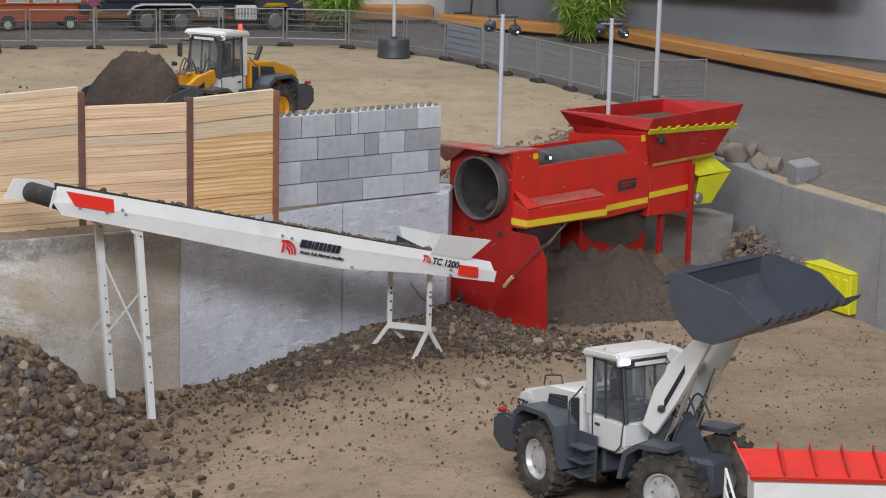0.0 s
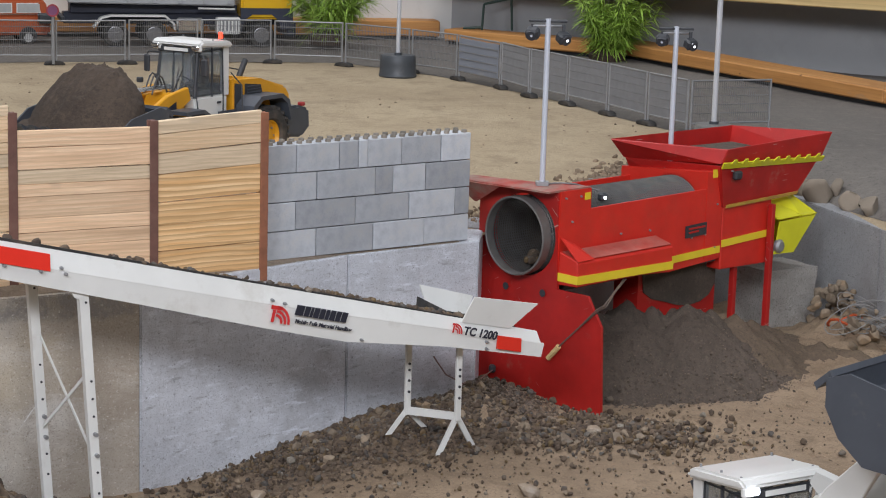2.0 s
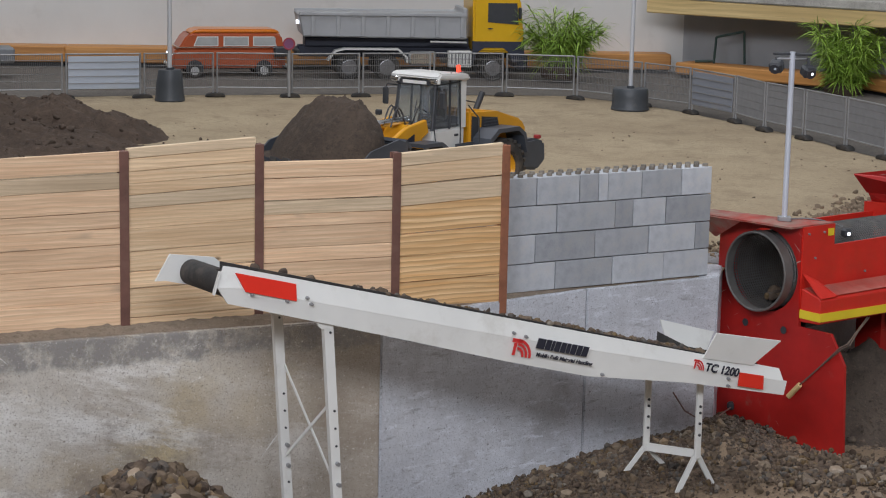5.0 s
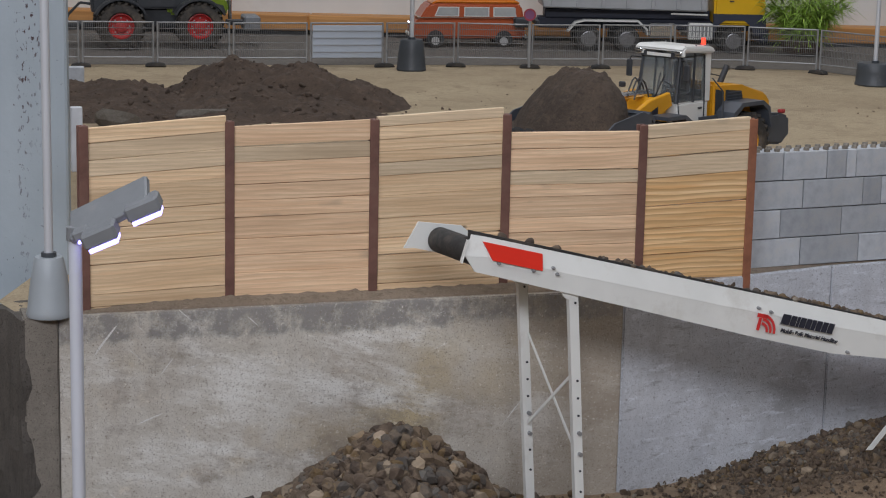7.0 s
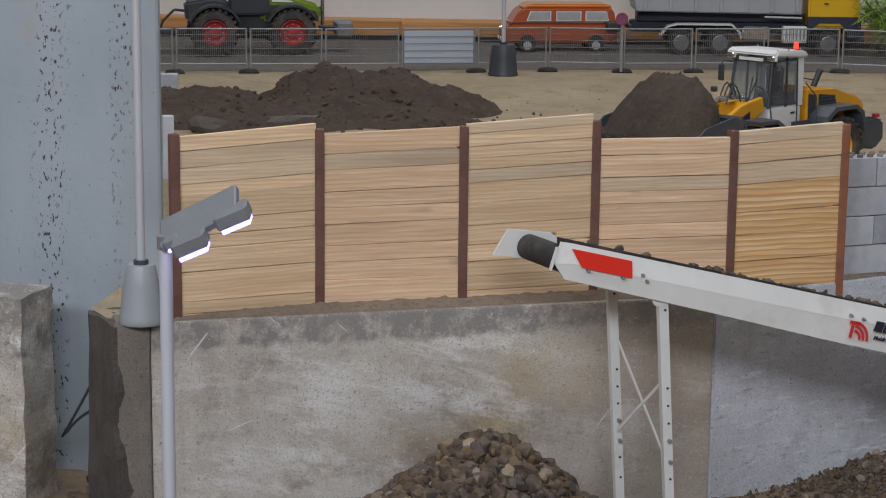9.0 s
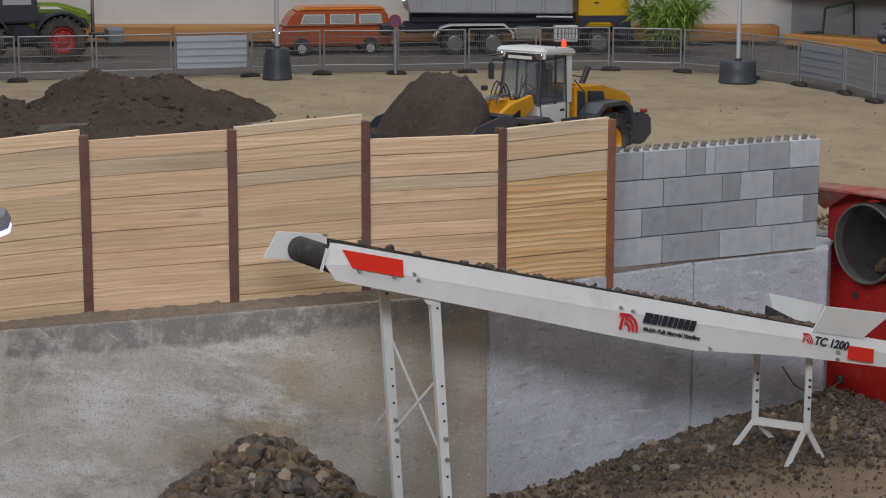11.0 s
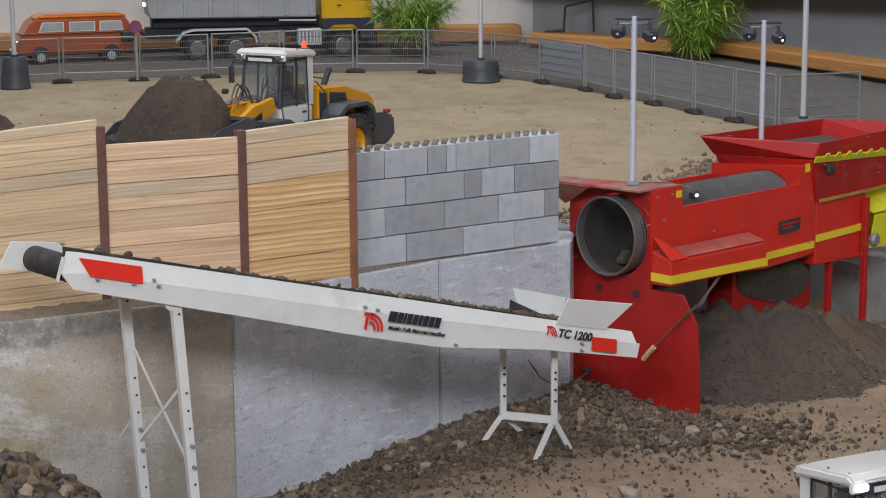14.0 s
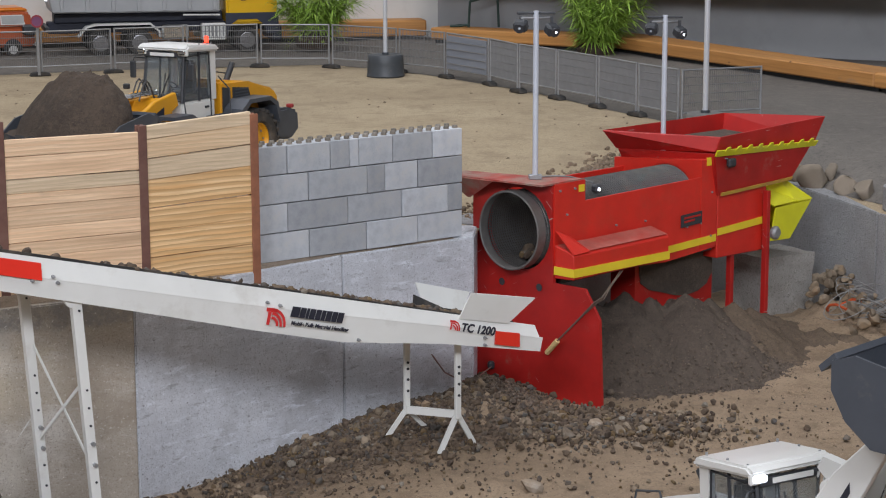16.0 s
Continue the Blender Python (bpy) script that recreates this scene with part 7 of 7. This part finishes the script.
def road_wheel(parent, x, y, z, r, w, rim_mat):
    wh = part("wheel", lathe(B(), [(0.0, -w * 0.4), (r * 0.58, -w * 0.4), (r * 0.58, w * 0.4), (0.0, w * 0.4)], None, 18), rim_mat, parent)
    wh.location = (x, y, z)
    h = w / 2
    part("tyre", lathe(B(), [(r * 0.60, -h * 0.8), (r * 0.68, -h), (r * 0.93, -h), (r, -h * 0.7), (r, h * 0.7), (r * 0.93, h), (r * 0.68, h), (r * 0.60, h * 0.8)], None, 32), M_RUBBER, wh, "", True)
    o = -1 if y < 0 else 1
    part("rim", lathe(B(), [(r * 0.62, o * h * 0.85), (r * 0.54, o * h * 0.9), (r * 0.46, o * h * 0.4), (r * 0.2, o * h * 0.75), (0, o * h * 0.8)], None, 24), rim_mat, wh, "", True)


def van(m):
    t = thing("camper_van", "orange-red model camper van with an orange roof", "van", m)
    # local x ahead; the van's nose is at -x in the hall, so ahead is turned
    w = 0.072
    bm = slab(B(), [(-0.178, 0.030), (-0.180, 0.060), (-0.176, 0.094), (0.162, 0.094), (0.176, 0.075), (0.180, 0.040), (0.176, 0.028)], -w, w)
    bmesh.ops.bevel(bm, geom=list(bm.edges), offset=0.008, segments=3, affect="EDGES")
    part("lower_body", bm, M_VAN, t, "", True)
    bm = slab(B(), [(-0.176, 0.088), (-0.166, 0.132), (-0.155, 0.138), (0.118, 0.138), (0.134, 0.130), (0.160, 0.088)], -w + 0.004, w - 0.004)
    bmesh.ops.bevel(bm, geom=list(bm.edges), offset=0.006, segments=3, affect="EDGES")
    part("upper_body", bm, M_VAN, t, "", True)
    bm = slab(B(), [(-0.166, 0.136), (-0.150, 0.150), (0.10, 0.150), (0.126, 0.136)], -w + 0.008, w - 0.008)
    bmesh.ops.bevel(bm, geom=list(bm.edges), offset=0.006, segments=3, affect="EDGES")
    part("roof", bm, M_VAN_T, t, "bright orange roof", True)
    for a, b in ((-0.150, -0.075), (-0.062, 0.018), (0.034, 0.100)):
        for sy in (-1, 1):
            k = 0.012 if b > 0.09 else 0.0
            fr = part("window", slab(B(), [(a, 0.098), (b + k, 0.098), (b, 0.128), (a + (0.008 if a < -0.1 else 0), 0.128)], sy * (w - 0.0045), sy * (w - 0.002)), M_WHITE, t, "pale window frame")
            part("pane", slab(B(), [(a + 0.003, 0.101), (b + k - 0.004, 0.101), (b - 0.003, 0.1255), (a + 0.004, 0.1255)], sy * (w - 0.0025), sy * (w - 0.0012)), M_PANE, fr)
    for sx in (-0.110, 0.108):
        for sy in (-1, 1):
            part("wheel_arch", lathe(B(), [(0.0, 0), (0.027, 0), (0.027, 0.003), (0, 0.003)], Matrix.Translation((sx, sy * w - 0.0012, 0.028)), 20), M_DARK, t)
            road_wheel(t, sx, sy * (w - 0.006), 0.0215, 0.0215, 0.020, M_RIMS)
    for sx in (-0.182, 0.182):
        part("bumper", box(B(), (sx, 0, 0.036), (0.008, 0.146, 0.012), 0.003), M_WHITE, t, "white bumper")
    part("door_handle", box(B(), (0.06, -w - 0.001, 0.088), (0.012, 0.003, 0.003)), M_CHROME, t)
    part("waist_trim", slab(B(), [(-0.174, 0.0935), (0.164, 0.0935), (0.164, 0.0955), (-0.174, 0.0955)], -w - 0.0005, w + 0.0005), M_CHROME, t)
    for sy in (-1, 1):
        part("headlight", tube(B(), (0.176, sy * 0.05, 0.066), (0.182, sy * 0.05, 0.066), 0.010, seg=16), M_CHROME, t)
    return t


M_PANE = mat("dull_pane", (0.42, 0.43, 0.42), 0.12, 0, 0.2, 12, bump=0)
# its nose points along the wall towards the tractor
van(frame_at(-1.25, 3.22, 0.305, -0.93, -0.35))

# ---- dump truck ----
M_TRUCK = mat("truck_yellow", (0.72, 0.42, 0.01), 0.3, 0, 0.05, 15, coat=0.3)
M_SKIP = mat("dump_body_grey", (0.40, 0.41, 0.42), 0.45, 0.3, 0.08, 15, (0.3, 0.27, 0.23), (0.55, 0.9), 10)
M_NAVY = mat("navy_frame", (0.025, 0.03, 0.05), 0.5)


M_HUB = mat("dull_hub", (0.26, 0.26, 0.265), 0.35, 0.7, 0.15, 30, (0.12, 0.11, 0.10), (0.5, 0.8), 20)


def truck(m):
    t = thing("dump_truck", "three-axle dump truck with yellow cab and grey body", "truck", m)
    # local x ahead, the front axle at 0
    part("chassis", box(B(), (-0.27, 0, 0.085), (0.68, 0.06, 0.035), 0.003), M_NAVY, t)
    for sy in (-1, 1):
        for x in (-0.455, -0.335, 0.0):
            road_wheel(t, x, sy * 0.078, 0.040, 0.040, 0.034, M_HUB)
        part("rear_fender", slab(B(), [(-0.525, 0.062), (-0.500, 0.092), (-0.470, 0.1), (-0.300, 0.1), (-0.272, 0.075), (-0.270, 0.055), (-0.275, 0.055), (-0.278, 0.072), (-0.302, 0.0945), (-0.468, 0.0945), (-0.496, 0.088), (-0.520, 0.060)], sy * 0.058, sy * 0.098), M_LWHITE, t, "white rear fender")
        tank = part("fuel_tank", box(B(), (-0.225, sy * 0.075, 0.070), (0.085, 0.038, 0.045), 0.006), M_CHROME, t, "polished fuel tank", True)
        part("battery_box", box(B(), (-0.105, sy * 0.078, 0.068), (0.075, 0.036, 0.052), 0.003), M_LWHITE, t, "white louvred side box")
        for i in range(6):
            part("louvre", box(B(), (-0.132 + i * 0.011, sy * 0.0968, 0.070), (0.004, 0.0015, 0.032)), M_ASH, t)
        part("side_rail", tube(B(), (-0.20, sy * 0.09, 0.122), (-0.085, sy * 0.09, 0.120), 0.003, seg=8), M_LWHITE, t)
    bm = slab(B(), [(-0.60, 0.135), (-0.615, 0.205), (-0.095, 0.208), (-0.095, 0.228), (-0.085, 0.228), (-0.085, 0.130)], -0.098, 0.098)
    bmesh.ops.bevel(bm, geom=list(bm.edges), offset=0.004, segments=1, affect="EDGES")
    body = part("dump_body", bm, M_SKIP, t, "grey steel dump body")
    for i in range(7):
        for sy in (-1, 1):
            part("rib", box(B(), (-0.57 + i * 0.078, sy * 0.1005, 0.170), (0.012, 0.005, 0.066), 0.001), M_SKIP, body)
    for sy in (-1, 1):
        part("top_rail", box(B(), (-0.35, sy * 0.101, 0.206), (0.525, 0.008, 0.010), 0.001), M_SKIP, body)
    part("subframe", box(B(), (-0.33, 0, 0.115), (0.52, 0.08, 0.03), 0.003), M_NAVY, t)
    bm = slab(B(), [(-0.065, 0.090), (-0.068, 0.265), (-0.055, 0.275), (0.070, 0.275), (0.085, 0.255), (0.095, 0.150), (0.095, 0.090)], -0.098, 0.098)
    bmesh.ops.bevel(bm, geom=list(bm.edges), offset=0.007, segments=3, affect="EDGES")
    cab = part("cab", bm, M_TRUCK, t, "yellow cab", True)
    for sy in (-1, 1):
        part("side_window", slab(B(), [(-0.02, 0.185), (0.078, 0.178), (0.072, 0.245), (-0.02, 0.245)], sy * 0.097, sy * 0.0995), M_DARK, cab)
        part("wheel_arch", slab(B(), [(-0.065, 0.052), (-0.055, 0.088), (-0.03, 0.105), (0.03, 0.105), (0.052, 0.088), (0.060, 0.06), (0.098, 0.06), (0.098, 0.125), (-0.068, 0.125)], sy * 0.088, sy * 0.1005), M_NAVY, cab, "dark wheel arch")
        part("mirror", box(B(), (0.078, sy * 0.118, 0.215), (0.010, 0.016, 0.036), 0.003), M_DARK, cab)
        part("door_handle", box(B(), (-0.012, sy * 0.0995, 0.165), (0.014, 0.003, 0.004)), M_DARK, cab)
    part("windscreen", slab(B(), [(0.0905, 0.165), (0.0925, 0.165), (0.0835, 0.25), (0.0815, 0.25)], -0.085, 0.085), M_DARK, cab)
    part("bumper", box(B(), (0.095, 0, 0.060), (0.03, 0.19, 0.05), 0.006), M_NAVY, t, "dark bumper")
    part("tail_light_bar", box(B(), (-0.615, 0, 0.085), (0.012, 0.17, 0.018), 0.002), M_DARK, t)
    part("drawbar_box", box(B(), (-0.66, 0.0, 0.082), (0.05, 0.08, 0.03), 0.004), M_DARK, t, "black rear underrun box")
    for y in (-0.07, -0.045):
        part("lit_lamp", tube(B(), (-0.618, y, 0.178), (-0.612, y, 0.178), 0.006, seg=12), M_HEADLIGHT, t, "lit white lamp")
    return t


truck(frame_at(-0.43, 3.37, 0.306, 0.97, 0.24))

# ---- tractor ----
M_GREEN = mat("tractor_green", (0.17, 0.25, 0.012), 0.35, 0, 0.06, 15)
M_TRED = mat("tractor_rim_red", (0.42, 0.02, 0.02), 0.4, 0, 0.08, 15)


def tractor(m):
    t = thing("tractor", "lime green tractor with four large red-rimmed wheels", "tractor", m)
    part("chassis", box(B(), (0.0, 0, 0.09), (0.36, 0.07, 0.06), 0.006), M_DARK, t)
    for x in (-0.118, 0.118):
        for y in (-0.105, 0.105):
            w = wheel(t, x, y, 0.072, 0.072, 0.055, M_TRED)
    bm = slab(B(), [(0.02, 0.13), (0.03, 0.178), (0.12, 0.176), (0.205, 0.150), (0.215, 0.11), (0.20, 0.10), (0.03, 0.10)], -0.045, 0.045)
    bmesh.ops.bevel(bm, geom=list(bm.edges), offset=0.008, segments=3, affect="EDGES")
    part("bonnet", bm, M_GREEN, t, "", True)
    bm = slab(B(), [(-0.20, 0.10), (-0.205, 0.158), (-0.12, 0.172), (-0.07, 0.165), (-0.06, 0.10)], -0.05, 0.05)
    bmesh.ops.bevel(bm, geom=list(bm.edges), offset=0.008, segments=3, affect="EDGES")
    part("rear_deck", bm, M_DARK, t, "", True)
    for x in (-0.118, 0.118):
        for sy in (-1, 1):
            ring = [(x + 0.085 * math.cos(radians(a)), 0.072 + 0.085 * math.sin(radians(a))) for a in range(25, 156, 13)]
            ring2 = [(x + 0.079 * math.cos(radians(a)), 0.072 + 0.079 * math.sin(radians(a))) for a in range(155, 24, -13)]
            part("fender", slab(B(), ring + ring2, sy * 0.072, sy * 0.135), M_DARK, t)
    bm = slab(B(), [(-0.065, 0.12), (-0.07, 0.285), (0.045, 0.285), (0.055, 0.12)], -0.06, 0.06)
    bmesh.ops.bevel(bm, geom=list(bm.edges), offset=0.006, segments=2, affect="EDGES")
    cab = part("cab", bm, M_DARK, t, "dark glazed cab", True)
    part("roof", box(B(), (-0.01, 0, 0.292), (0.14, 0.135, 0.018), 0.006), M_GREEN, cab)
    for sy in (-1, 1):
        part("bonnet_side", slab(B(), [(0.04, 0.108), (0.045, 0.150), (0.12, 0.150), (0.195, 0.130), (0.205, 0.108)], sy * 0.0455, sy * 0.048), M_DARK, t, "dark bonnet side grille")
        part("bonnet_stripe", slab(B(), [(0.06, 0.160), (0.062, 0.168), (0.11, 0.167), (0.13, 0.158)], sy * 0.0455, sy * 0.0472), M_WHITE, t, "pale name bar")
        part("cab_window", slab(B(), [(-0.050, 0.175), (0.034, 0.175), (0.028, 0.272), (-0.052, 0.272)], sy * 0.0595, sy * 0.0615), M_PANE, cab, "pale cab window")
        part("head_light", tube(B(), (0.213, sy * 0.028, 0.135), (0.219, sy * 0.028, 0.133), 0.008, seg=12), M_CHROME, t)
    part("exhaust", path_tube(B(), [(0.215, -0.055, 0.09), (0.215, -0.055, 0.185), (0.219, -0.055, 0.194), (0.230, -0.055, 0.198)], 0.0058, 12), M_CHROME, t, "chrome upright exhaust")
    part("front_weight", box(B(), (0.285, 0, 0.075), (0.05, 0.11, 0.045), 0.005), M_ASH, t, "grey front weight")
    part("front_link", box(B(), (0.24, 0, 0.075), (0.06, 0.05, 0.015), 0.002), M_DARK, t)
    part("rear_hose", path_tube(B(), [(-0.19, -0.02, 0.13), (-0.235, -0.02, 0.135), (-0.27, -0.02, 0.10), (-0.285, -0.02, 0.06)], 0.004, 6), M_DARK, t)
    part("rear_link", box(B(), (-0.24, 0, 0.07), (0.09, 0.09, 0.012), 0.002), M_DARK, t)


tractor(frame_at(-2.13, 2.80, 0.305, 0.91, 0.41))

# ---- red-lined feeder trough at the pit's near side ----
fx, fy = 0.635, -1.46
t = thing("feeder_trough", "grey feeder with a red five-bay trough and white handrail", "feeder", frame_at(fx, fy, floor_z(fx, fy) - 0.012, 1.0, -0.03))
body = part("body", slab(B(), [(-0.085, 0.0), (0.09, 0.0), (0.095, 0.238), (-0.095, 0.238)], 0.014, 0.075), M_WHITE, t, "white-grey steel body")
bm = B()
for q in (((-0.100, 0.010, 0.240), (0.108, 0.010, 0.240), (0.110, 0.008, 0.246), (-0.102, 0.008, 0.246)),
          ((-0.100, 0.012, 0.242), (0.108, 0.012, 0.242), (0.114, 0.085, 0.256), (-0.110, 0.085, 0.256)),
          ((-0.100, 0.012, 0.242), (-0.110, 0.085, 0.256), (-0.114, 0.085, 0.266), (-0.104, 0.012, 0.250)),
          ((0.108, 0.012, 0.242), (0.114, 0.085, 0.256), (0.119, 0.085, 0.266), (0.112, 0.012, 0.250))):
    plate(bm, q, 0.002)
tr = part("trough", bm, M_RED, t, "red sheet trough")
for i in range(4):
    x = -0.058 + i * 0.041
    part("divider", plate(B(), [(x, 0.012, 0.243), (x + 0.001, 0.083, 0.257), (x + 0.001, 0.083, 0.268), (x, 0.012, 0.249)], 0.002), M_RED_D, tr)
bm = B()
for z in (0.20, 0.225):
    path_tube(bm, [(-0.125, 0.06, z + 0.012), (-0.125, -0.07, z), (0.09, -0.085, z - 0.035)], 0.0018, 6)
for x, y in ((-0.125, 0.06), (-0.125, -0.07), (-0.05, -0.075), (0.03, -0.081)):
    tube(bm, (x, y, 0.10), (x, y, 0.236 if y > 0 else 0.226 - (x + 0.125) * 0.16), 0.0018, seg=6)
part("handrail", bm, M_WHITE, t, "white tube handrail")
